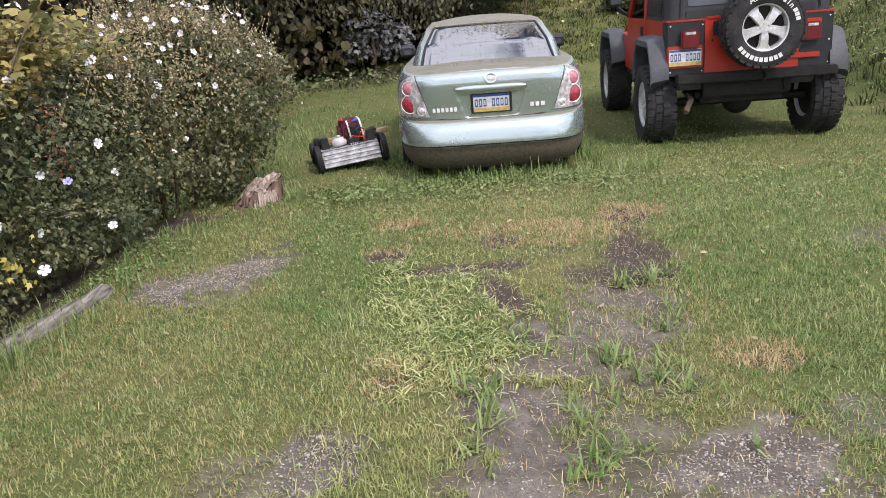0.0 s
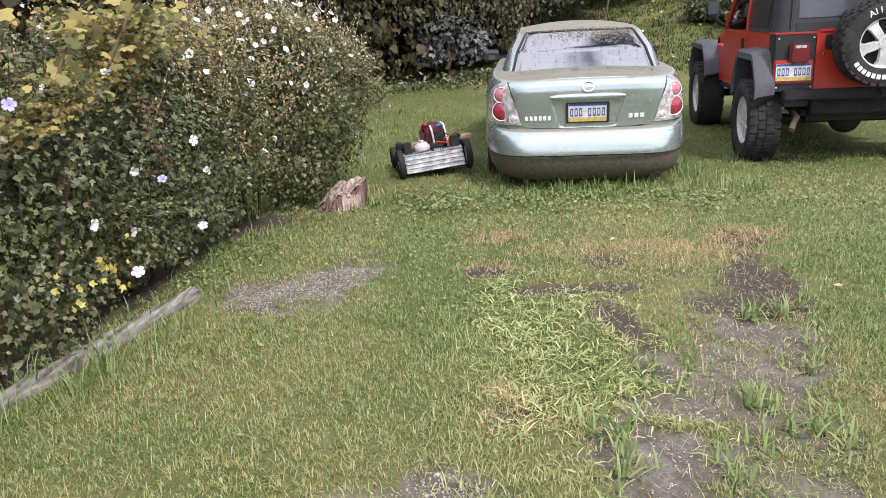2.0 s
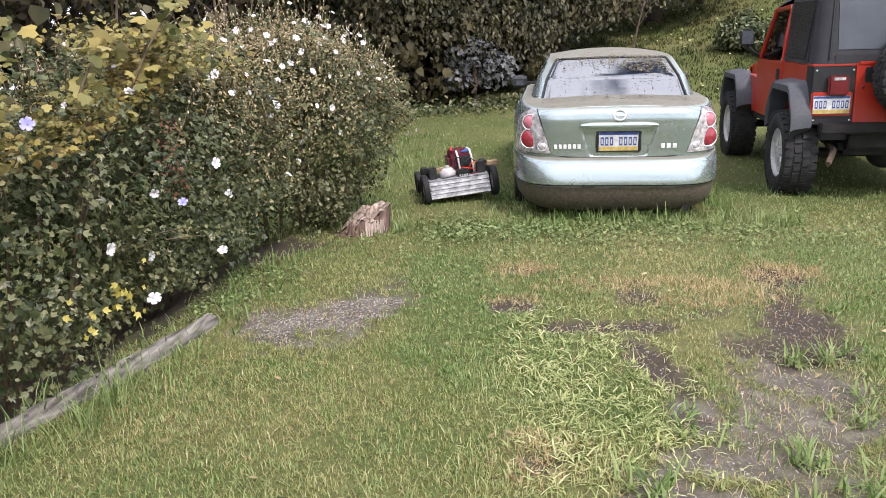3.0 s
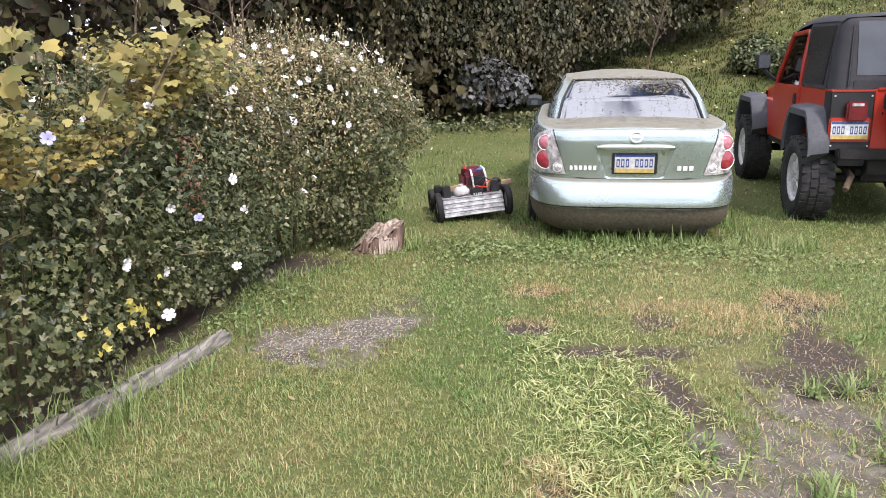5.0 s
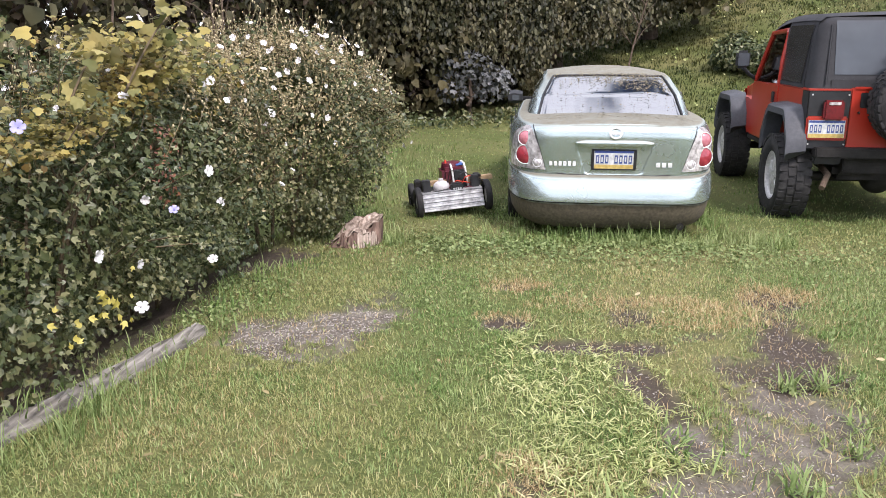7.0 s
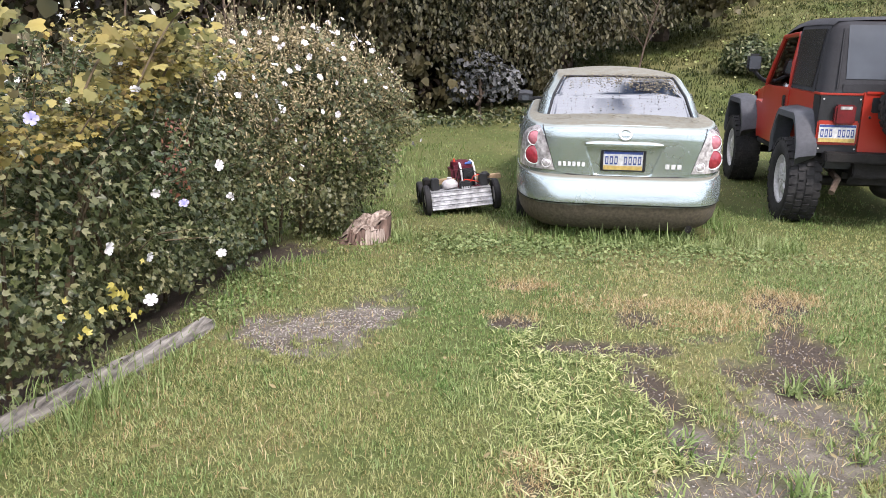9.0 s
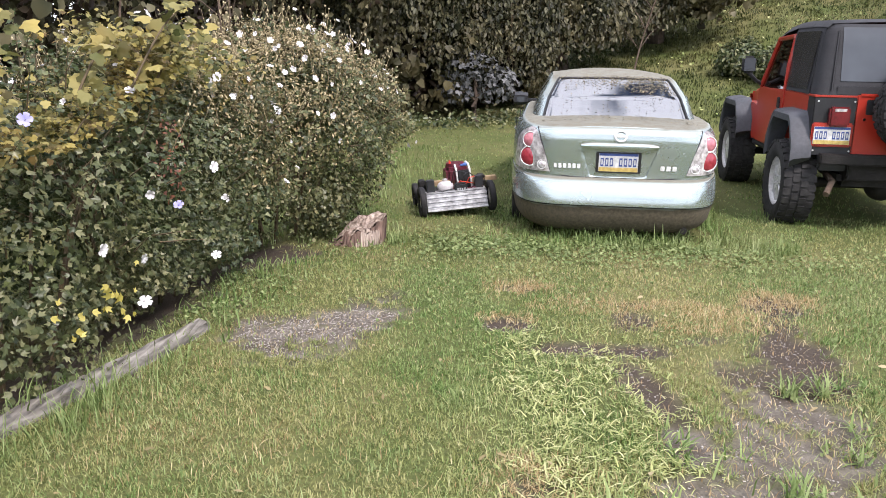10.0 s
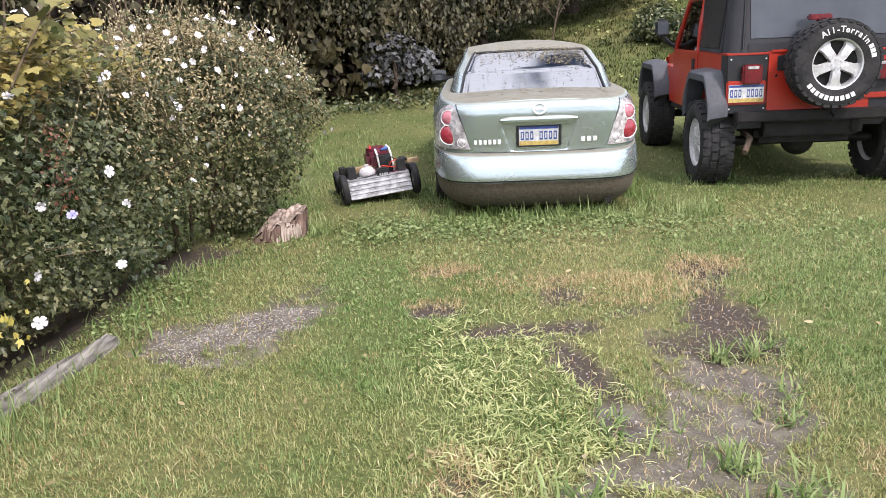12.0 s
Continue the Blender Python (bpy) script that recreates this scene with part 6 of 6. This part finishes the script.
def build_lawn():
    def under_car(x, y):
        sedan = (np.abs(x) < 0.75) & (y > 0.25) & (y < 4.6)
        return np.where(sedan, 0.25, 1.0)

    def lawn(x, y):
        thin = 0.4 + 0.6 * smooth(0.30, 0.5, rough_noise(x, y, 3.0, 61))
        shrub = 1 - smooth(-2.55, -2.75, x) * smooth(1.0, 0.6, y)
        return (1 - patch_cover(x, y, ("soil", "gravel", "damp_shade"))) * (1 - 0.75 * patch_cover(x, y, ("dry",))) * under_car(x, y) * thin * shrub
    near = [(-3.0, 1.7, -5.2, -3.0, 15000), (1.7, 4.6, -5.2, -3.0, 2500), (-2.9, 2.9, -3.0, -1.0, 8000), (2.9, 4.6, -3.0, -1.0, 2000), (-2.6, 4.2, -1.0, 1.5, 3600), (-3.6, 4.8, 1.5, 8.5, 480), (-3.5, 5.0, -9.5, -5.2, 250)]
    blades("lawn_grass", "short mown green grass with yellowish blades", near, (0.014, 0.036), (0.0037, 0.0068), GRASS, lambda x, y: lawn(x, y) * (1 - 0.85 * lush(x, y)), 71, 0.95)
    blades("lush_grass", "fresh green mown grass in the moister parts", near, (0.018, 0.044), (0.0038, 0.0069), LUSH_GRASS, lambda x, y: lawn(x, y) * 0.9 * lush(x, y), 70, 0.85)
    blades("slope_grass", "rough green grass on the hillside", [(-1.5, 7.5, 8.0, 16, 560), (1, 14, 16, 30, 60)], (0.04, 0.09), (0.006, 0.010), SLOPE_GRASS, lambda x, y: np.ones_like(x), 72, 0.5)
    blades("bank_grass", "long rank grass on the bank", [(4.3, 9, -2, 10, 280)], (0.05, 0.16), (0.005, 0.009), SLOPE_GRASS, lambda x, y: np.ones_like(x), 77, 0.5)
    # longer uncut tufts by the shrub, the timber and round the parked cars

    def edges(x, y):
        a = smooth(0.30, 0.02, np.abs(x + 2.36 + 0.22 * np.clip(-2.8 - y, 0, 3))) * (y < -1.2) * 0.55
        c = smooth(0.30, 0.05, np.maximum(np.abs(x) - 0.85, np.maximum(-0.12 - y, y - 4.8))) * smooth(-0.5, 0.0, np.maximum(np.abs(x) - 0.85, -y)) * 0.8
        d = smooth(0.25, 0.0, np.hypot(x + 2.0, y + 0.25) - 0.25) * 0.9
        e = smooth(-1.5, -2.3, x) * (y > -0.6) * 0.35
        j = smooth(0.25, 0.0, np.hypot(np.abs(x - 2.49) - 0.8, (y - 1.3)) - 0.15) * 0.8
        return np.clip(a + c + d + e + j, 0, 1) * (0.3 + 0.7 * (rough_noise(x, y, 4.0, 63) > 0.45))
    blades("long_grass", "longer uncut grass along the edges", [(-3.0, 3.6, -5.4, 1.6, 1800), (-3.0, 3.6, 1.6, 5.5, 700)], (0.05, 0.13), (0.004, 0.007), LUSH_GRASS, edges, 73, 0.55)
    blades("rank_tufts", "rank green tufts under the tail of the parked car", [(-1.25, 1.45, -0.42, 0.2, 2600)], (0.07, 0.19), (0.0036, 0.0062), LUSH_GRASS,
           lambda x, y: smooth(0.47, 0.60, rough_noise(x, y, 3.4, 92)) * smooth(-0.42, -0.2, y) * 0.75, 93, 0.6)
    blades("tall_grass", "tall seeding grass tufts beside the timber", [(-3.0, -2.0, -5.2, -3.2, 5200)], (0.10, 0.24), (0.0034, 0.0058), LUSH_GRASS, lambda x, y: 0.8 * smooth(0.30, 0.05, np.abs(x + 2.24 + 0.23 * (-2.8 - y))) * smooth(0.44, 0.56, rough_noise(x, y, 3, 91)) * (0.35 + 0.65 * smooth(-3.4, -4.2, y)), 78, 0.5)
    blades("dry_grass", "dead straw-coloured grass in worn patches", [(-2.4, 3.0, -5.5, -0.4, 11000)], (0.02, 0.05), (0.0024, 0.0042), DRY_GRASS,
           lambda x, y: np.clip(patch_cover(x, y, ("dry",)) * 1.7 + 0.06 + 0.15 * smooth(0.75, 0.3, np.abs(y + 1.65)) * smooth(-0.9, -0.4, x) * smooth(1.6, 1.0, x) * (0.4 + 0.6 * smooth(0.4, 0.55, rough_noise(x, y, 3.5, 85))) + 0.10 * smooth(0.7, 0.25, np.hypot((x + 2.0) * 0.9, y + 3.7)), 0, 1), 74, 1.0)
    # loose tufts that stand in the worn track
    blades("track_tufts", "sparse green tufts in the worn track", [(-0.3, 1.2, -5.0, -2.2, 2600)], (0.05, 0.11), (0.006, 0.010), LUSH_GRASS,
           lambda x, y: patch_cover(x, y, ("soil",)) * smooth(0.56, 0.66, rough_noise(x, y, 5.5, 83)), 84, 1.0)
    # pale clippings left in a swath
    def swath(x, y):
        mid = smooth(0.52, 0.12, np.abs(x + 0.34 + 0.16 * (y + 3.4)))
        return mid * smooth(-4.6, -4.0, y) * smooth(-2.3, -2.8, y) * (0.35 + 0.65 * smooth(0.40, 0.62, rough_noise(x, y, 7.0, 64))) * (1 - 0.9 * patch_cover(x, y, ("damp_shade", "soil")))
    blades("grass_clippings", "pale green mown clippings lying on the lawn", [(-1.2, 0.5, -4.6, -2.2, 11000)], (0.025, 0.07), (0.005, 0.010), CUT_GRASS,
           lambda x, y: swath(x, y) * 0.42, 75, 1.7, 0.025)
    blades("pale_grass", "yellowish upright grass beside the clippings", [(-1.3, 0.1, -5.0, -2.6, 14000)], (0.03, 0.065), (0.003, 0.0055), CUT_GRASS,
           lambda x, y: smooth(0.40, 0.1, np.abs(x + 0.66 + 0.1 * (y + 3.8))) * smooth(-2.9, -3.5, y) * (1 - patch_cover(x, y, ("dry", "soil", "damp_shade"))) * 0.16, 87, 0.7)
    # broad weeds: clover and ground ivy
    rng = np.random.default_rng(76)
    n = 90000
    p = np.stack([rng.uniform(-2.6, 3.4, n), rng.uniform(-5.3, 0.4, n)], 1)
    w = (0.02 + 0.12 * (rough_noise(p[:, 0], p[:, 1], 2.5, 65) > 0.52)) * smooth(-3.6, -2.0, p[:, 1]) + 0.8 * smooth(0.6, 0.1, np.abs(p[:, 1] + 0.45)) * smooth(-1.8, -1.2, p[:, 0]) * smooth(1.6, 1.0, p[:, 0]) * (0.35 + 0.65 * (rough_noise(p[:, 0], p[:, 1], 3, 66) > 0.45))
    w = w + 0.8 * smooth(0.35, 0.1, np.abs(p[:, 0] + 2.35)) * (p[:, 1] < -1.7) * (p[:, 1] > -2.7)
    p = p[rng.random(n) < w * (1 - patch_cover(p[:, 0], p[:, 1], ("soil", "gravel", "damp_shade")))]
    n = len(p)
    pos = np.stack([p[:, 0], p[:, 1], ground_height(p[:, 0], p[:, 1]) + rng.uniform(0.015, 0.055, n)], 1)
    me = scatter("clover", pos, np.array([0, 0, 1.0]) + rng.normal(size=pos.shape) * 0.45, rng.uniform(0.009, 0.021, n) * (1 + 0.35 * smooth(-2.0, -0.6, pos[:, 1])), *BROAD, rng=rng)
    me.materials.append(WEED_LEAF)
    tagged(new("clover", me), "clover and ground ivy leaves in the lawn", "weeds", "", "stuff")
    # loose pebbles on the bare places
    n = 140000
    p = np.stack([rng.uniform(-2.5, 2.6, n), rng.uniform(-5.5, -1.5, n)], 1)
    p = p[rng.random(n) < 0.9 * patch_cover(p[:, 0], p[:, 1], ("gravel",)) + 0.16 * patch_cover(p[:, 0], p[:, 1], ("soil", "damp_shade"))]
    n = len(p)
    pos = np.stack([p[:, 0], p[:, 1], ground_height(p[:, 0], p[:, 1]) - 0.016], 1)
    stone = ([(1, 0, 0), (-0.9, 0.1, 0), (0, 0.8, 0), (0.1, -0.85, 0), (0.05, 0, 0.65), (0, 0, -0.5)], [(0, 2, 4), (2, 1, 4), (1, 3, 4), (3, 0, 4), (2, 0, 5), (1, 2, 5), (3, 1, 5), (0, 3, 5)])
    me = scatter("pebbles", pos, np.array([0, 0, 1.0]) + rng.normal(size=pos.shape) * 0.25, rng.uniform(0.002, 0.0075, n) * (1 + (rng.random(n) > 0.97)), *stone, rng=rng)
    me.materials.append(PEBBLE)
    tagged(new("pebbles", me), "loose grey gravel on the bare soil", "gravel", "", "stuff")


build_lawn()

# ---------------------------------------------------------------- small things


def build_timber():
    b = bmesh.new()
    rnd = random.Random(3)
    rows = []
    ends = Vector((-2.36, -2.74, 0)), Vector((-2.96, -5.35, 0))
    for i in range(29):
        t = i / 28
        c = ends[0].lerp(ends[1], t)
        c.x += 0.012 * math.sin(t * 9)
        z = float(ground_height(c.x, c.y))
        d = (ends[1] - ends[0]).normalized()
        s = Vector((-d.y, d.x, 0))
        ring = []
        for u, h in ((-1, -0.05), (-1, 0.035), (-0.75, 0.062), (-0.2, 0.07), (0.3, 0.066), (0.8, 0.058), (1, 0.03), (1, -0.05)):
            ring.append(c + s * (u * 0.05) + Vector((rnd.uniform(-0.004, 0.004), 0, z + h * 0.85 + rnd.uniform(-0.006, 0.006))))
        rows.append(ring)
    grid(b, rows)
    b.verts.ensure_lookup_table()
    b.faces.new(b.verts[:8])
    b.faces.new(b.verts[-8:])
    return lone("timber_edging", b, SILVER_WOOD, "weathered grey timber edging half sunk in grass", "timber")


build_timber()


def build_stump():
    st = thing("tree_stump", "split reddish tree stump tilted beside the shrub", "stump", pose(-2.09, -0.42, float(ground_height(-2.09, -0.42)) - 0.02, -7, 6, 12))
    rnd = random.Random(5)
    n = 30
    b = bmesh.new()
    rows = []
    jag = [rnd.uniform(-0.035, 0.03) for _ in range(n)]
    ridge = [rnd.uniform(-0.05, 0.05) for _ in range(n)]
    for f in (0, 0.2, 0.45, 0.7, 0.9, 1.0):
        ring = []
        for k in range(n):
            a = 2 * math.pi * k / n
            x, y = math.cos(a), math.sin(a)
            top = 0.175 + 0.075 * x + 0.05 * y + 0.35 * jag[k] - 0.08 * max(0, -x - 0.2)
            r = (0.235 - 0.045 * f) * (1 + 0.10 * math.sin(2 * a + 0.6) + ridge[k] + rnd.uniform(-0.02, 0.02))
            ring.append((r * x + 0.035 * f, r * y * 0.85, -0.03 + f * (top + 0.03)))
        rows.append(ring)
    grid(b, rows, None, True)
    part("bark", b, STUMP_BARK, st, "stringy reddish-brown bark", 18)
    b = bmesh.new()
    top = rows[-1]
    c = Vector((0.04, 0, sum(p[2] for p in top) / n - 0.01))
    rings = []
    for f in (0.985, 0.8, 0.6, 0.4, 0.2):
        rings.append([Vector(p).lerp(c, 1 - f) + Vector((0, 0, rnd.uniform(-0.02, 0.02))) for p in top])
    grid(b, rings, None, True)
    b.verts.ensure_lookup_table()
    b.faces.new(b.verts[-n:])
    part("split_face", b, STUMP_WOOD, st, "pale splintered wood", 18)
    # slabs of pale wood split off the side next to the lawn
    for k in range(26):
        b = bmesh.new()
        a = rnd.uniform(-2.2, 0.3)
        h, w = rnd.uniform(0.07, 0.155), rnd.uniform(0.008, 0.022)
        block(b, -0.007, 0.007, -w, w, 0, h, 0.002)
        for v in b.verts:
            if v.co.z > h * 0.6:
                v.co.y += rnd.uniform(-0.015, 0.015)
                v.co.z -= rnd.uniform(0, 0.06)
        p = Vector((0.215 * math.cos(a) + 0.012, 0.19 * math.sin(a), rnd.uniform(0.0, 0.03)))
        part("splinter", b, STUMP_WOOD if a > -1.5 else STUMP_BARK, st, smooth=18, m=Matrix.Translation(p) @ Euler((rnd.uniform(-0.12, 0.12), -0.16, a)).to_matrix().to_4x4())
    return st


build_stump()


def build_mower():
    # local frame: x across, y forward (away from the lawn's foot), z up
    z = float(ground_height(-1.42, 0.95))
    mw = thing("robot_mower", "home-made robot mower with a ribbed metal apron", "mower", pose(-1.43, 1.02, z + 0.02, 0, -5.5, 16) @ Matrix.Scale(1.08, 4))
    b = bmesh.new()
    # ribbed apron, leaning forward at the top
    rows = []
    for k in range(22):
        t = k / 21
        rib = 0.012 * (1 if (k % 5) in (1, 2, 3) else 0)
        rows.append([(x, -0.20 - rib + 0.05 * t, 0.05 + 0.155 * t) for x in (-0.265, -0.12, 0.0, 0.12, 0.265)])
    grid(b, rows)
    grid(b, [[(p[0], p[1] + 0.025, p[2]) for p in r] for r in (rows[0], rows[-1])])
    grid(b, [rows[-1], [(p[0], p[1] + 0.10, p[2] + 0.005) for p in rows[-1]]])
    part("apron", b, SHEET_METAL, mw, "ribbed bare metal apron", 25)
    b = bmesh.new()
    block(b, -0.25, 0.25, -0.12, 0.38, 0.13, 0.16, 0.008)
    part("deck", b, STEEL, mw)
    for sx in (-1, 1):
        for y, r in ((-0.14, 0.135), (0.36, 0.11)):
            b = bmesh.new()
            lathe(b, [(r * 0.62, -0.022), (r * 0.92, -0.027), (r, -0.015), (r, 0.015), (r * 0.92, 0.027), (r * 0.62, 0.022)], 28)
            w = part("wheel", b, RUBBER, mw, m=pose(sx * 0.305, y, r))
            b = bmesh.new()
            lathe(b, [(0.001, 0.012), (r * 0.3, 0.016), (r * 0.62, 0.008), (r * 0.62, -0.008), (r * 0.3, -0.016), (0.001, -0.012)], 24, False)
            part("hub", b, GREY_TANK, w)
        b = bmesh.new()
        block(b, sx * 0.215 - 0.035, sx * 0.215 + 0.035, -0.10, -0.02, 0.17, 0.31, 0.006)
        part("motor", b, BLACK_PLASTIC, mw, "black drive motor")
    b = bmesh.new()
    block(b, -0.235, 0.40, 0.02, 0.09, 0.235, 0.275, 0.005)
    part("plank", b, TAN_WOOD, mw, "raw tan wooden cross plank")
    b = bmesh.new()
    block(b, -0.05, 0.17, 0.02, 0.28, 0.16, 0.38, 0.03)
    cyl(b, (0.05, 0.15, 0.37), (0.05, 0.15, 0.41), 0.09, 0.08, 20)
    eng = part("engine", b, MAROON, mw, "maroon petrol engine")
    b = bmesh.new()
    for x in (0.045, 0.165):
        tube(b, [(x, -0.01, 0.18), (x - 0.01, -0.005, 0.36), (x - 0.01, 0.06, 0.40), (x - 0.01, 0.2, 0.40)], 0.009, 8)
    part("guard_bar", b, WHITE_LETTERS, eng, "white guard bar")
    b = bmesh.new()
    block(b, 0.05, 0.155, -0.005, 0.02, 0.20, 0.36, 0.008)
    part("grille", b, BLACK_PLASTIC, eng)
    b = bmesh.new()
    block(b, 0.08, 0.16, 0.06, 0.16, 0.383, 0.400, 0.006)
    part("shroud", b, BLUE_PAINT, eng, "blue top shroud")
    b = bmesh.new()
    bmesh.ops.create_uvsphere(b, u_segments=18, v_segments=12, radius=1, matrix=Matrix.Translation((-0.08, -0.05, 0.235)) @ Matrix.Diagonal((0.075, 0.06, 0.055, 1)))
    cyl(b, (-0.08, -0.05, 0.28), (-0.08, -0.05, 0.305), 0.022, 0.022, 14)
    part("fuel_tank", b, GREY_TANK, mw, "grey fuel tank")
    b = bmesh.new()
    block(b, -0.005, 0.10, -0.13, -0.05, 0.185, 0.265, 0.012)
    bx = part("control_box", b, BLACK_PLASTIC, mw, "black control box")
    for k in range(4):
        b = bmesh.new()
        block(b, 0.012 + 0.02 * k, 0.026 + 0.02 * k, -0.134, -0.129, 0.205, 0.225, 0.001)
        part("terminal", b, SHEET_METAL, bx)
    b = bmesh.new()
    cyl(b, (0.0, 0.12, 0.39), (0.0, 0.12, 0.44), 0.016, 0.005, 10)
    part("beacon", b, RED_PAINT, mw, "bright red tip")
    b = bmesh.new()
    tube(b, [(0.10, -0.07, 0.20), (0.16, -0.10, 0.22), (0.20, -0.08, 0.20), (0.22, -0.05, 0.24)], 0.007, 6)
    part("cable", b, MAROON, mw)
    for k, (x0, x1, h) in enumerate(((0.06, 0.20, 0.33), (0.10, 0.25, 0.30), (-0.03, 0.14, 0.37), (0.02, 0.18, 0.28), (0.19, 0.33, 0.29))):
        b = bmesh.new()
        tube(b, [(x0, -0.06, 0.24), (x0 + 0.03, -0.09, h), ((x0 + x1) / 2, -0.07, h + 0.02 - 0.012 * k), (x1, -0.05, h - 0.04), (x1 + 0.01, -0.02, 0.20)], 0.005, 5)
        part("cable", b, RED_PAINT if k in (1, 3) else BLACK_PLASTIC, mw)
    for sx in (-1, 1):
        b = bmesh.new()
        block(b, sx * 0.27 - 0.03, sx * 0.27 + 0.03, 0.02, 0.16, 0.20, 0.29, 0.008)
        part("gearbox", b, STEEL, mw)
    b = bmesh.new()
    tube(b, [(-0.2, -0.08, 0.20), (-0.12, -0.12, 0.21), (-0.02, -0.10, 0.22)], 0.006, 6)
    part("cable", b, BLACK_PLASTIC, mw)
    return mw


build_mower()


def build_litter():
    """Dead leaves and bits lying on the car's glass, boot lid and roof, and a few on the slope."""
    rng = np.random.default_rng(81)
    n = 5200
    u = rng.uniform(-0.95, 0.95, n)
    s = rng.uniform(0.05, 0.95, n)
    edge = 0.62 - 0.14 * smooth(-0.3, 0.5, u) + 0.5 * (rough_noise(u, s, 3.0, 86) - 0.5)
    keep = rng.random(n) < (0.035 + 0.9 * smooth(edge, edge + 0.22, s) * (0.25 + 0.75 * smooth(-0.6, 0.1, u)))
    u, s = u[keep], s[keep]
    w = np.interp(s, (0, 0.5, 0.85, 1), (0.62, 0.585, 0.525, 0.49))
    y = np.interp(s, (0, 0.5, 0.85, 0.93, 1), (0.585, 0.86, 1.10, 1.17, 1.26))
    z = np.interp(s, (0, 0.5, 0.85, 0.93, 1), (1.045, 1.235, 1.365, 1.392, 1.412)) + 0.012 * (1 - u * u)
    pos = np.stack([u * w, y - 0.004, z + 0.010], 1)
    nrm = np.array([0, -0.5, 0.85]) + rng.normal(size=pos.shape) * 0.12
    k = 900
    p2 = np.stack([rng.uniform(-0.62, 0.62, k), rng.uniform(0.06, 0.56, k), np.zeros(k)], 1)
    p2[:, 2] = 1.062 + 0.034 * (1 - (p2[:, 0] / 0.66) ** 2) + 0.02
    pos = np.concatenate([pos, p2])
    nrm = np.concatenate([nrm, np.array([0, 0, 1]) + rng.normal(size=p2.shape) * 0.1])
    me = scatter("litter", pos, nrm, rng.uniform(0.006, 0.022, len(pos)), *OVAL, rng=rng)
    me.materials.append(LITTER)
    tagged(new("leaf_litter", me), "small dead leaves stuck on the dusty car", "leaf litter", "", "stuff")
    n = 170
    p = np.stack([rng.uniform(-2.2, 3.0, n), rng.uniform(-5.2, -0.6, n)], 1)
    pos = np.stack([p[:, 0], p[:, 1], ground_height(p[:, 0], p[:, 1]) + 0.03 * (1 - patch_cover(p[:, 0], p[:, 1], ("soil", "gravel", "damp_shade")))], 1)
    me = scatter("scraps", pos, np.array([0, 0, 1.0]) + rng.normal(size=pos.shape) * 0.3, rng.uniform(0.018, 0.045, n), *OVAL, rng=rng)
    me.materials.append(TAN_LEAF)
    tagged(new("dead_leaves", me), "scattered pale dead leaves on the lawn", "leaf litter", "", "stuff")
    n = 500
    p = np.stack([rng.uniform(0.5, 9, n), rng.uniform(8.5, 24, n)], 1)
    pos = np.stack([p[:, 0], p[:, 1], ground_height(p[:, 0], p[:, 1]) + 0.06], 1)
    me = scatter("fallen", pos, np.array([0, -0.6, 1.0]) + rng.normal(size=pos.shape) * 0.4, rng.uniform(0.03, 0.065, n), *BROAD, rng=rng)
    me.materials.append(CUT_GRASS)
    tagged(new("fallen_leaves", me), "pale fallen leaves strewn over the slope", "leaf litter", "", "stuff")


build_litter()
